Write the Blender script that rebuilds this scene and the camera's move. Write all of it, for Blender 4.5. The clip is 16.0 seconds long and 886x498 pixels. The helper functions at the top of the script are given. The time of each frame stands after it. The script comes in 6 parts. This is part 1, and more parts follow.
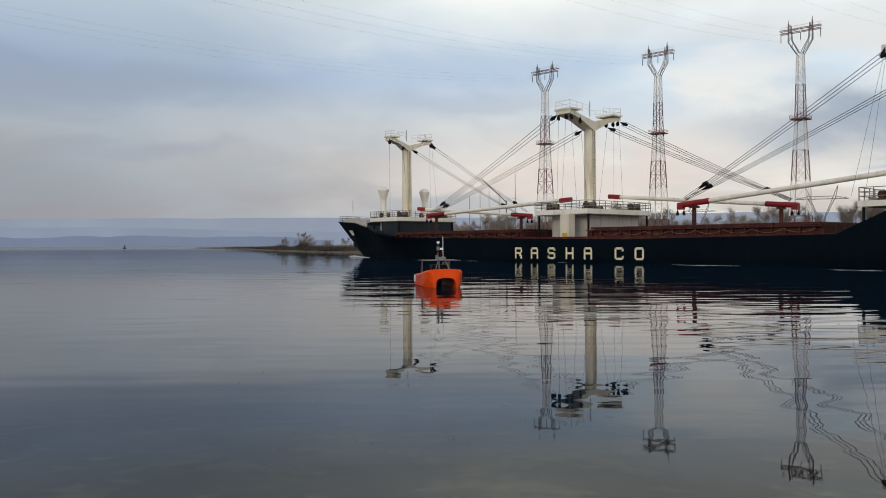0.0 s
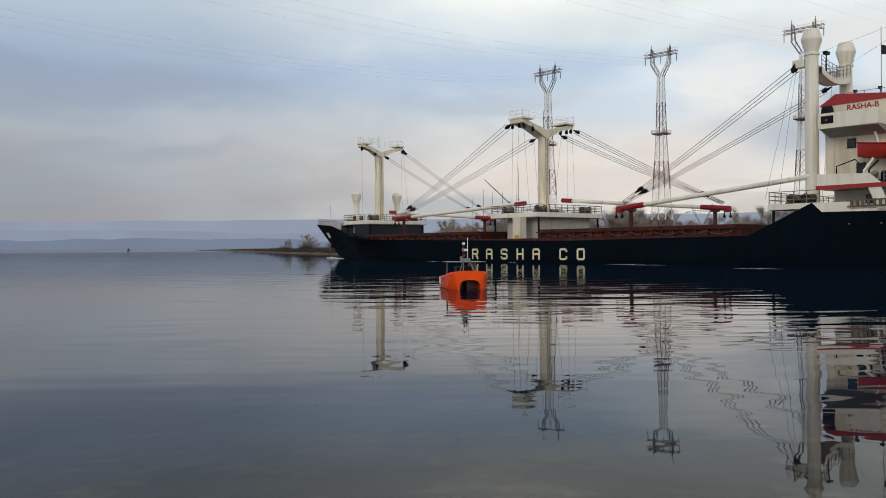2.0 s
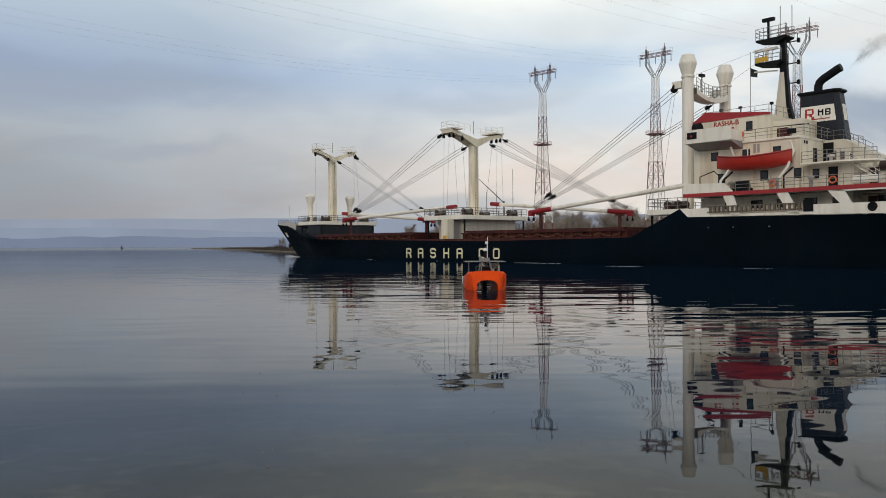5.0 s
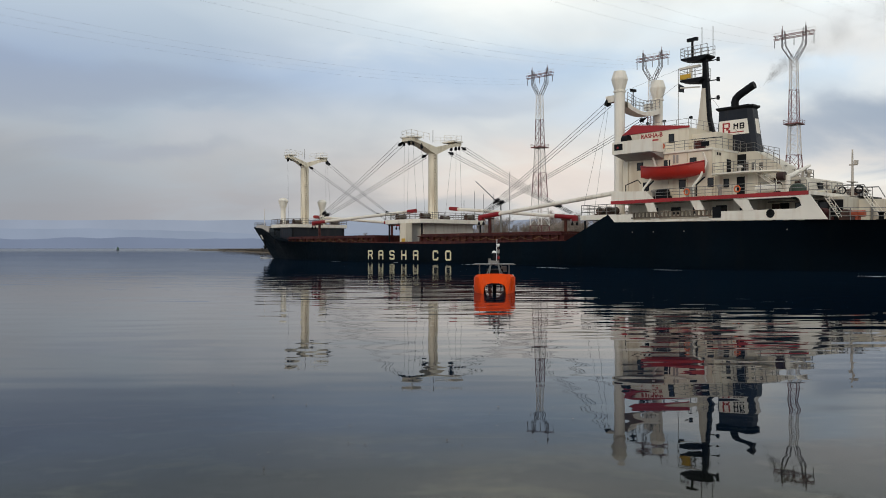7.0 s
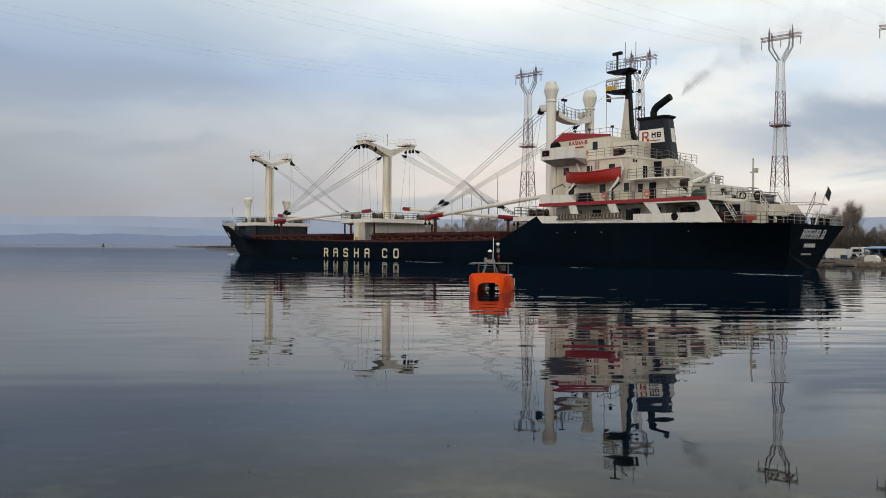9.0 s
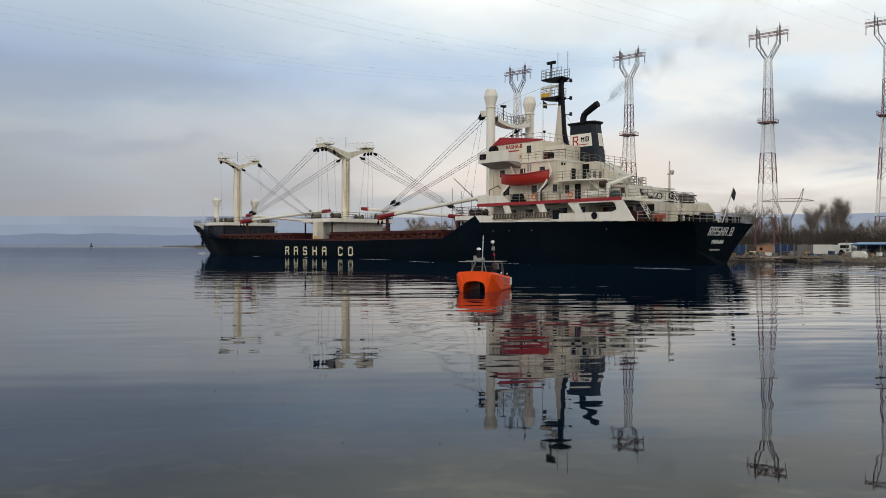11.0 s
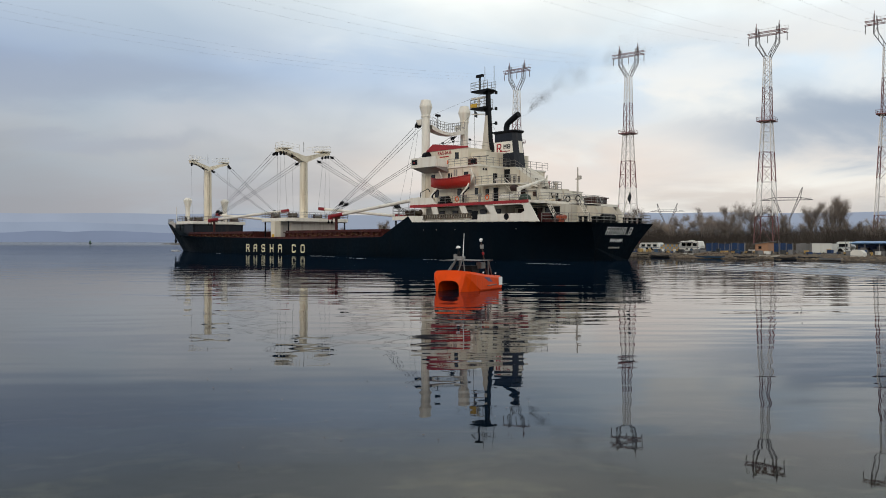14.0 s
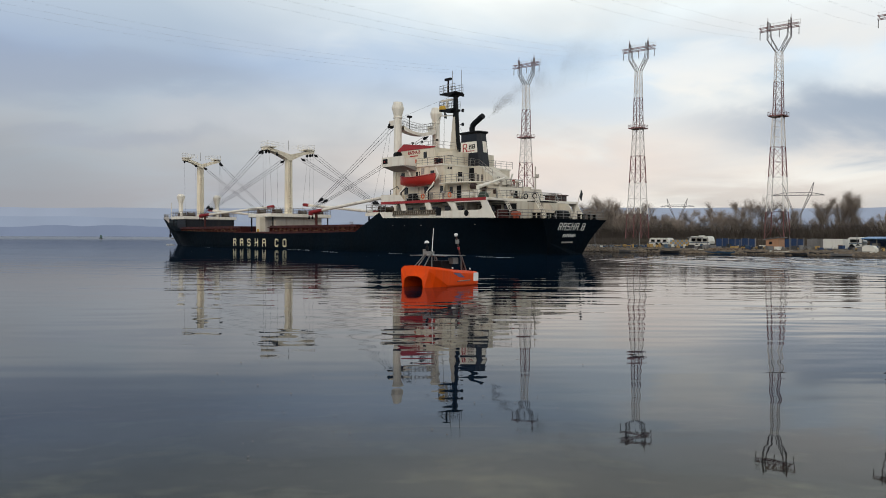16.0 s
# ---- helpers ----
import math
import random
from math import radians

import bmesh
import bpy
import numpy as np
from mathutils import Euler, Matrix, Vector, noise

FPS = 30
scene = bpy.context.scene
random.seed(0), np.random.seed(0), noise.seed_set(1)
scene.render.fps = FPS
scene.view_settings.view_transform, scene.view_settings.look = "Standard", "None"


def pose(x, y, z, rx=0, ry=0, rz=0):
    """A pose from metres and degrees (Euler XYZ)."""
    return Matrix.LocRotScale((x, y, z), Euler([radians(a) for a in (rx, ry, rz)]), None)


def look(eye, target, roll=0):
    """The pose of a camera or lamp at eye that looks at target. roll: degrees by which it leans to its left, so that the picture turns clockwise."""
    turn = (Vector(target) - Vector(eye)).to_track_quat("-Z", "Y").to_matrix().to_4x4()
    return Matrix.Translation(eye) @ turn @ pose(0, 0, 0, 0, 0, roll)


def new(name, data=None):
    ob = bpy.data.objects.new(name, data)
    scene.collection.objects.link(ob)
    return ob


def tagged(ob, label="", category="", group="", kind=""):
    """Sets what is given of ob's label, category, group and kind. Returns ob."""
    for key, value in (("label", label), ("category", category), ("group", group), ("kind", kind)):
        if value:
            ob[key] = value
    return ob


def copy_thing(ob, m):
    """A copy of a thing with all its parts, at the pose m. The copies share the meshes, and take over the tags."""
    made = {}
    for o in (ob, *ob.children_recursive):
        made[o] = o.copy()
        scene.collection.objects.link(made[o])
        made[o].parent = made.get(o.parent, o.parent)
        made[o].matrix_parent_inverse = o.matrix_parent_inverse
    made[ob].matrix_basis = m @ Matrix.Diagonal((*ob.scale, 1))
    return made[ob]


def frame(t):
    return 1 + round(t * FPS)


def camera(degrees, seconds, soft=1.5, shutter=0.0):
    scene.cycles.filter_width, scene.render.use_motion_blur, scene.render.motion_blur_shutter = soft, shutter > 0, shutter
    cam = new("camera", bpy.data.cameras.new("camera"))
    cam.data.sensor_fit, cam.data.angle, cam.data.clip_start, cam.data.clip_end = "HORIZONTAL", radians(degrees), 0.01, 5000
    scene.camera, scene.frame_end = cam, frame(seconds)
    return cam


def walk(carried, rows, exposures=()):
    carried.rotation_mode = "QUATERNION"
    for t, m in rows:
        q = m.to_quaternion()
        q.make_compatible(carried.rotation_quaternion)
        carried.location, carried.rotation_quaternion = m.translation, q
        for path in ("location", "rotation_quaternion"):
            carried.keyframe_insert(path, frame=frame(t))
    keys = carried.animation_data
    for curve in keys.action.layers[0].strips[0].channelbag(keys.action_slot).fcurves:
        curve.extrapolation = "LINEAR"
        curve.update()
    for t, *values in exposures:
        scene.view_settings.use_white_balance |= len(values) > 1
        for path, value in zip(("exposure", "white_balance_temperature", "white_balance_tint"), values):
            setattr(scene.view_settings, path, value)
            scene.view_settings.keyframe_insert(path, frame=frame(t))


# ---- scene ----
# The camera stands on the bank; it only turns a little in the hand.
EYE = (0.0, 0.0, 2.2)
cam = camera(59.5, 16.0, soft=0.95)
TURNS = [
    (0.0, 0.005, -0.321, -0.276), (0.5, 0.128, -0.236, -0.494), (1.0, 0.258, -0.144, -0.479), (1.5, 0.262, -0.263, -0.644),
    (2.0, 0.252, -0.219, -0.485), (2.5, 0.153, -0.395, -0.391), (3.0, 0.339, -0.773, -0.48), (3.5, 0.222, -0.64, -0.29),
    (4.0, 0.062, -0.203, -0.343), (6.5, -0.447, -0.409, -0.019), (7.0, -0.419, -0.106, -0.032), (7.5, -0.497, -0.235, -0.096),
    (8.0, -0.461, -0.38, -0.082), (8.5, -0.926, -0.31, 0.237), (9.0, -1.332, -0.21, 0.342), (11.5, -2.207, -0.365, 0.125),
    (12.0, -2.352, -0.308, 0.31), (12.5, -2.377, -0.338, 0.453), (13.0, -2.395, -0.304, 0.505), (13.5, -2.264, -0.437, 0.348),
    (14.0, -2.137, -0.492, 0.145), (14.5, -1.99, -0.556, 0.086), (15.0, -1.919, -0.681, 0.195), (15.5, -1.771, -0.701, 0.248),
    (16.0, -1.472, -0.87, 0.241),
]


def facing(yaw, pitch, roll):
    a, b = radians(yaw), radians(pitch)
    ahead = Vector((-math.sin(a) * math.cos(b), math.cos(a) * math.cos(b), math.sin(b)))
    return look(EYE, Vector(EYE) + ahead * 10, roll)


# the picture opens up a little as the dark ship draws away
walk(cam, [(t, facing(yaw, pitch, roll)) for t, yaw, pitch, roll in TURNS], [(0.0, -0.12), (4.0, -0.11), (8.0, -0.04), (12.0, -0.02), (16.0, -0.01)])


# ---- world and sun: an overcast winter evening ----
def build_world():
    world = bpy.data.worlds.new("overcast_sky")
    scene.world = world
    world.use_nodes = True
    nt = world.node_tree
    nt.nodes.clear()
    N, L = nt.nodes.new, nt.links.new

    def maths(op, a, b=None, clamp=False):
        n = N("ShaderNodeMath")
        n.operation, n.use_clamp = op, clamp
        for i, v in enumerate((a, b)):
            if v is None:
                continue
            if isinstance(v, (int, float)):
                n.inputs[i].default_value = v
            else:
                L(v, n.inputs[i])
        return n.outputs[0]

    def ramp(fac, stops):
        n = N("ShaderNodeValToRGB")
        L(fac, n.inputs[0])
        el = n.color_ramp.elements
        while len(el) < len(stops):
            el.new(0.5)
        for e, (p, c) in zip(el, stops):
            e.position = p
            e.color = (*c, 1) if len(c) == 3 else c
        return n.outputs[0]

    def mix(fac, a, b, blend="MIX"):
        n = N("ShaderNodeMix")
        n.data_type, n.blend_type = "RGBA", blend
        for sock, v in ((n.inputs[0], fac), (n.inputs[6], a), (n.inputs[7], b)):
            if isinstance(v, (int, float)):
                sock.default_value = v
            elif isinstance(v, tuple):
                sock.default_value = (*v, 1)
            else:
                L(v, sock)
        return n.outputs[2]

    co = N("ShaderNodeTexCoord").outputs["Generated"]
    sep = N("ShaderNodeSeparateXYZ")
    L(co, sep.inputs[0])
    x, y, z = sep.outputs
    height = maths("MAXIMUM", z, 0.0)
    # cloud layer seen in perspective: flatter towards the horizon
    lift = maths("ADD", height, 0.30)
    px, py = maths("DIVIDE", x, lift), maths("DIVIDE", y, lift)
    comb = N("ShaderNodeCombineXYZ")
    L(px, comb.inputs[0]), L(py, comb.inputs[1])

    def clouds(scale, detail, stretch, offset, distortion=0.0, rough=0.55):
        m = N("ShaderNodeMapping")
        m.inputs["Scale"].default_value = stretch
        m.inputs["Location"].default_value = offset
        L(comb.outputs[0], m.inputs[0])
        n = N("ShaderNodeTexNoise")
        n.inputs["Scale"].default_value = scale
        n.inputs["Detail"].default_value = detail
        n.inputs["Roughness"].default_value = rough
        n.inputs["Distortion"].default_value = distortion
        L(m.outputs[0], n.inputs["Vector"])
        return n.outputs["Fac"]

    # warm clearing to the right, deeper grey-blue cloud to the left
    right = ramp(height, [(0.0, (0.55, 0.535, 0.54)), (0.045, (0.685, 0.64, 0.62)), (0.10, (0.87, 0.80, 0.76)), (0.155, (0.82, 0.85, 0.88)),
                          (0.22, (0.68, 0.85, 1.04)), (0.30, (1.20, 1.25, 1.23)), (0.5, (1.0, 1.05, 1.06)), (1.0, (0.50, 0.53, 0.57))])
    left = ramp(height, [(0.0, (0.385, 0.392, 0.435)), (0.05, (0.425, 0.43, 0.478)), (0.10, (0.48, 0.49, 0.525)), (0.15, (0.445, 0.505, 0.59)),
                         (0.21, (0.365, 0.465, 0.655)), (0.285, (0.54, 0.64, 0.77)), (0.5, (0.35, 0.41, 0.51)), (1.0, (0.37, 0.42, 0.50))])
    broad = clouds(0.9, 4, (0.9, 1.2, 1), (3.1, 0.7, 0), 0.4)
    side = maths("MULTIPLY_ADD", x, 1.7)
    side.node.inputs[2].default_value = 0.57
    side = maths("ADD", side, maths("MULTIPLY", maths("SUBTRACT", broad, 0.5), 0.9))
    side = maths("MAXIMUM", maths("MINIMUM", side, 1.0), 0.0)
    base = mix(side, left, right)

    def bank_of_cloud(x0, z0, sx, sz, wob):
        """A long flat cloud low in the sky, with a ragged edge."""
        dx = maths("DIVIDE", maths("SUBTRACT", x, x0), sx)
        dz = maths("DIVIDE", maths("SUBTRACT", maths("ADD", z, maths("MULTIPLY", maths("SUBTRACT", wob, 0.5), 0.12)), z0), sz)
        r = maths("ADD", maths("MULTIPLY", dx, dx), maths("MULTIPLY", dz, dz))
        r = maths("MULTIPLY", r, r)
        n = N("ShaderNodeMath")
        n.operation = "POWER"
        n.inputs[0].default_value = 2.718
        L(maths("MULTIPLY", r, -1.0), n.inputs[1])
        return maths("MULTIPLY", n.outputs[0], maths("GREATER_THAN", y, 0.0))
    fine = clouds(2.3, 6, (1.0, 1.1, 1), (0.4, 2.2, 0), 0.5, 0.5)
    light = ramp(fine, [(0.42, (0, 0, 0)), (0.68, (1, 1, 1))])
    base = mix(maths("MULTIPLY", maths("MULTIPLY", light, 0.85), side), base, (0.98, 0.975, 0.95))
    shade = ramp(clouds(1.7, 5, (0.9, 1.2, 1), (5.2, 1.1, 0), 0.5, 0.5), [(0.44, (0, 0, 0)), (0.76, (1, 1, 1))])
    base = mix(maths("MULTIPLY", shade, 0.55), base, (0.47, 0.57, 0.68))
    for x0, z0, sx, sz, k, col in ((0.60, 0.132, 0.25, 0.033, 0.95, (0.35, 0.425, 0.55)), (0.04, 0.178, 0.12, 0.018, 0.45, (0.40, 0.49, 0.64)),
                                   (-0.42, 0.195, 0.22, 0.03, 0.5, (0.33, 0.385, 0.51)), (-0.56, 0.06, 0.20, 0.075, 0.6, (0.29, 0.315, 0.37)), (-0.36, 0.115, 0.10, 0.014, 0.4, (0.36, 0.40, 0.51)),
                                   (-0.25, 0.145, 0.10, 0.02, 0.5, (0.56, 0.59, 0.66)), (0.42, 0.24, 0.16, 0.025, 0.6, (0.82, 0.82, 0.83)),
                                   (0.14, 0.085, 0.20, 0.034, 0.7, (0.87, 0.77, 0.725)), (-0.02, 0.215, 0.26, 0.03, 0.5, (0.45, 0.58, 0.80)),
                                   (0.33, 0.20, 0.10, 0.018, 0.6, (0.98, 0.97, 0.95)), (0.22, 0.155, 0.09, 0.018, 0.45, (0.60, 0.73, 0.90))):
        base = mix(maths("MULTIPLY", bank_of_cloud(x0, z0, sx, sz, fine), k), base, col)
    sky = N("ShaderNodeTexSky")
    sky.sky_type, sky.sun_disc = "NISHITA", False
    sky.sun_elevation, sky.sun_rotation = radians(14), radians(215)
    thin = N("ShaderNodeVectorMath")
    thin.operation = "SCALE"
    thin.inputs["Scale"].default_value = 0.08
    L(sky.outputs[0], thin.inputs[0])
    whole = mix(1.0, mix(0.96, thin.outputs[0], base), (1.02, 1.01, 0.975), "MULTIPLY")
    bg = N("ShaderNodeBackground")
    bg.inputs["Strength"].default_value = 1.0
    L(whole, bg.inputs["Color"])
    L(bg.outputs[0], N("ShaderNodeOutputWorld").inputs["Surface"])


build_world()
sun = new("sun", bpy.data.lights.new("sun", "SUN"))
sun.data.energy, sun.data.angle, sun.data.color = 1.05, radians(25), (1.0, 0.88, 0.72)
sun.matrix_basis = look((-60, -90, 50), (0, 0, 0))


# ---- materials ----
def mat(name, color, rough=0.5, metal=0.0, vary=0.25, scale=1.0, stain=None, stain_amount=0.3, streak=False, bump=0.15,
        island=0.0, obj=0.0, emit=None, spec=0.5):
    m = bpy.data.materials.new(name)
    m.use_nodes = True
    nt = m.node_tree
    N, L = nt.nodes.new, nt.links.new
    b = nt.nodes["Principled BSDF"]
    b.inputs["Roughness"].default_value = rough
    b.inputs["Metallic"].default_value = metal
    b.inputs["Specular IOR Level"].default_value = spec
    co = N("ShaderNodeTexCoord").outputs["Object"]

    def noise_at(s, detail, stretch=(1, 1, 1)):
        mp = N("ShaderNodeMapping")
        mp.inputs["Scale"].default_value = stretch
        L(co, mp.inputs[0])
        n = N("ShaderNodeTexNoise")
        n.inputs["Scale"].default_value, n.inputs["Detail"].default_value = s, detail
        L(mp.outputs[0], n.inputs["Vector"])
        return n.outputs["Fac"]

    def mix(fac, a, c, blend="MIX"):
        n = N("ShaderNodeMix")
        n.data_type, n.blend_type = "RGBA", blend
        for sock, v in ((n.inputs[0], fac), (n.inputs[6], a), (n.inputs[7], c)):
            if isinstance(v, (int, float)):
                sock.default_value = v
            elif isinstance(v, tuple):
                sock.default_value = (*v, 1)
            else:
                L(v, sock)
        return n.outputs[2]

    def span(fac, a, b_, lo, hi):
        n = N("ShaderNodeMapRange")
        n.inputs["From Min"].default_value, n.inputs["From Max"].default_value = a, b_
        n.inputs["To Min"].default_value, n.inputs["To Max"].default_value = lo, hi
        L(fac, n.inputs["Value"])
        return n.outputs[0]

    dark = tuple(c * (1 - vary) for c in color)
    bright = tuple(min(1, c * (1 + vary)) for c in color)
    col = mix(span(noise_at(0.35 * scale, 4), 0.3, 0.7, 0, 1), dark, bright)
    fine = noise_at(4.0 * scale, 6)
    col = mix(span(fine, 0.3, 0.75, 0, 0.5 * min(1, vary * 2)), col, tuple(c * (1 - 0.7 * vary) for c in color))
    if stain:
        s = noise_at(1.3 * scale, 7, (1, 1, 0.12) if streak else (1, 1, 1))
        col = mix(span(s, 0.52, 0.74, 0, stain_amount), col, stain)
    if island:
        g = N("ShaderNodeNewGeometry").outputs["Random Per Island"]
        col = mix(span(g, 0, 1, 0, island), col, tuple(c * 0.4 for c in color))
    if obj:
        g = N("ShaderNodeObjectInfo").outputs["Random"]
        col = mix(span(g, 0, 1, 0, obj), col, tuple(c * 0.5 for c in color))
    L(col, b.inputs["Base Color"])
    L(span(fine, 0.3, 0.7, max(0.03, rough - 0.1), min(1, rough + 0.12)), b.inputs["Roughness"])
    if bump:
        bn = N("ShaderNodeBump")
        bn.inputs["Strength"].default_value, bn.inputs["Distance"].default_value = bump, 0.03
        L(fine, bn.inputs["Height"])
        L(bn.outputs[0], b.inputs["Normal"])
    if emit:
        b.inputs["Emission Color"].default_value = (*emit[0], 1)
        b.inputs["Emission Strength"].default_value = emit[1]
    return m


RUST = (0.16, 0.06, 0.025)
M_HULL = mat("navy_hull_paint", (0.0015, 0.0052, 0.0095), 0.65, vary=0.3, scale=0.5, stain=(0.008, 0.008, 0.008), stain_amount=0.35, streak=True, bump=0.1, spec=0.04)
M_CREAM = mat("cream_ship_paint", (0.69, 0.625, 0.505), 0.5, vary=0.08, scale=0.8, stain=(0.36, 0.22, 0.11), stain_amount=0.45, streak=True)
M_WHITE = mat("white_ship_paint", (0.77, 0.73, 0.645), 0.5, vary=0.07, stain=(0.40, 0.26, 0.14), stain_amount=0.35, streak=True)
M_BUFF = mat("buff_mast_paint", (0.73, 0.66, 0.52), 0.5, vary=0.1, stain=(0.33, 0.2, 0.1), stain_amount=0.5, streak=True)
M_BOOMRED = mat("dull_red_boom_paint", (0.24, 0.013, 0.017), 0.5, vary=0.2, stain=(0.10, 0.02, 0.02), stain_amount=0.4, spec=0.3)
# darker creams: shade of the house walls put into the colour, plus grime streaks
M_HOUSE = mat("shade_toned_grimy_cream_house_paint", (0.46, 0.42, 0.37), 0.6, vary=0.15, stain=(0.22, 0.13, 0.08), stain_amount=0.5, streak=True)
M_AFT = mat("shade_toned_grimy_cream_after_paint", (0.56, 0.515, 0.43), 0.6, vary=0.14, stain=(0.26, 0.15, 0.08), stain_amount=0.55, streak=True)
M_RAIL = mat("dark_grey_rail_paint", (0.15, 0.14, 0.13), 0.5, vary=0.2, bump=0)
M_DECKRED = mat("dark_red_deck_paint", (0.055, 0.010, 0.009), 0.6, spec=0.3, vary=0.3, stain=RUST, stain_amount=0.5, streak=True)
M_RED = mat("bright_red_paint", (0.32, 0.014, 0.017), 0.45, vary=0.15, stain=(0.16, 0.02, 0.02), stain_amount=0.4)
M_LIFE = mat("orange_red_lifeboat_paint", (0.40, 0.021, 0.012), 0.45, vary=0.12, stain=(0.25, 0.03, 0.02), stain_amount=0.4)
M_BLACK = mat("black_paint", (0.007, 0.008, 0.010), 0.55, vary=0.3, spec=0.12)
M_FUNNEL = mat("dark_navy_funnel_paint", (0.008, 0.011, 0.018), 0.5, spec=0.3, vary=0.25, stain=(0.05, 0.04, 0.035), stain_amount=0.4, streak=True)
M_GREY = mat("grey_steel", (0.22, 0.22, 0.21), 0.5, metal=0.3, vary=0.25, stain=RUST, stain_amount=0.4)
M_GANG = mat("dirty_brown_ladder_paint", (0.115, 0.095, 0.07), 0.6, vary=0.3, stain=RUST, stain_amount=0.5)
M_BLUE2 = mat("faded_blue_drum_paint", (0.05, 0.09, 0.16), 0.5, vary=0.2, stain=RUST, stain_amount=0.4)
M_UNDER = mat("shaded_grey_paint", (0.30, 0.28, 0.26), 0.6, vary=0.15, stain=RUST, stain_amount=0.3)
M_WIRE = mat("greased_steel_wire", (0.022, 0.022, 0.024), 0.5, metal=0.4, vary=0.2, bump=0)
M_GLASS = mat("dark_window_glass", (0.015, 0.017, 0.02), 0.08, vary=0.2, bump=0)
M_MARK = mat("cream_marking_paint", (0.78, 0.70, 0.46), 0.5, vary=0.08, stain=(0.4, 0.3, 0.15), stain_amount=0.4, streak=True)
M_STORE = mat("dark_brown_store_paint", (0.050, 0.026, 0.022), 0.6, vary=0.3, stain=RUST, stain_amount=0.4, streak=True, spec=0.3)
M_HOSE = mat("rust_brown_hose", (0.16, 0.09, 0.035), 0.7, vary=0.3)
M_YELLOW = mat("yellow_paint", (0.60, 0.36, 0.03), 0.5, vary=0.12)
M_ORANGE = mat("orange_gelcoat", (0.70, 0.062, 0.001), 0.5, vary=0.07, scale=3, bump=0.04, stain=(0.40, 0.05, 0.01), stain_amount=0.35, streak=True, spec=0.15)
M_RAFT = mat("faded_orange_raft", (0.40, 0.075, 0.03), 0.6, vary=0.2)
M_ORANGE2 = mat("orange_life_ring", (0.7, 0.12, 0.02), 0.5, vary=0.1)
M_ALU = mat("dull_aluminium", (0.19, 0.185, 0.175), 0.4, metal=0.7, vary=0.1, scale=4, bump=0.05)
M_PURPLE = mat("faded_purple_decal", (0.10, 0.07, 0.16), 0.4, vary=0.2, scale=5)
M_PLASTIC = mat("white_plastic", (0.78, 0.78, 0.77), 0.35, vary=0.05, scale=5, bump=0.03)
M_FLAG = mat("dark_flag_cloth", (0.02, 0.025, 0.03), 0.9, vary=0.3, scale=3)
M_PYL_W = mat("white_pylon_paint", (0.74, 0.71, 0.68), 0.5, vary=0.15, scale=0.4, stain=(0.35, 0.2, 0.15), stain_amount=0.4, bump=0)
M_PYL_R = mat("weathered_red_pylon_paint", (0.17, 0.060, 0.060), 0.5, vary=0.25, scale=0.4, stain=(0.16, 0.11, 0.11), stain_amount=0.4, bump=0)
M_PYL_G = mat("galvanised_pylon_steel", (0.16, 0.15, 0.155), 0.5, metal=0.2, vary=0.2, scale=0.4, bump=0)
M_BARK = mat("grey_brown_bark", (0.21, 0.175, 0.15), 0.9, vary=0.3, scale=2, obj=0.5)
M_TWIG = mat("bare_brown_twigs", (0.40, 0.335, 0.285), 0.9, vary=0.3, island=0.6, obj=0.45, bump=0)
M_SCRUB = mat("dry_brown_scrub", (0.075, 0.061, 0.050), 0.9, vary=0.35, scale=0.3, island=0.6, bump=0)
M_LAND = mat("muddy_grass_ground", (0.070, 0.053, 0.036), 0.95, vary=0.35, scale=0.4, stain=(0.16, 0.13, 0.10), stain_amount=0.6)
M_STONE = mat("pale_bank_stones", (0.16, 0.125, 0.09), 0.9, vary=0.3, scale=2, island=0.6)
M_BED = mat("shallow_lake_bed", (0.050, 0.045, 0.034), 0.9, vary=0.6, scale=0.8, stain=(0.40, 0.34, 0.23), stain_amount=0.9)
M_FOAM = mat("white_foam", (0.60, 0.62, 0.65), 0.6, vary=0.08, scale=3)


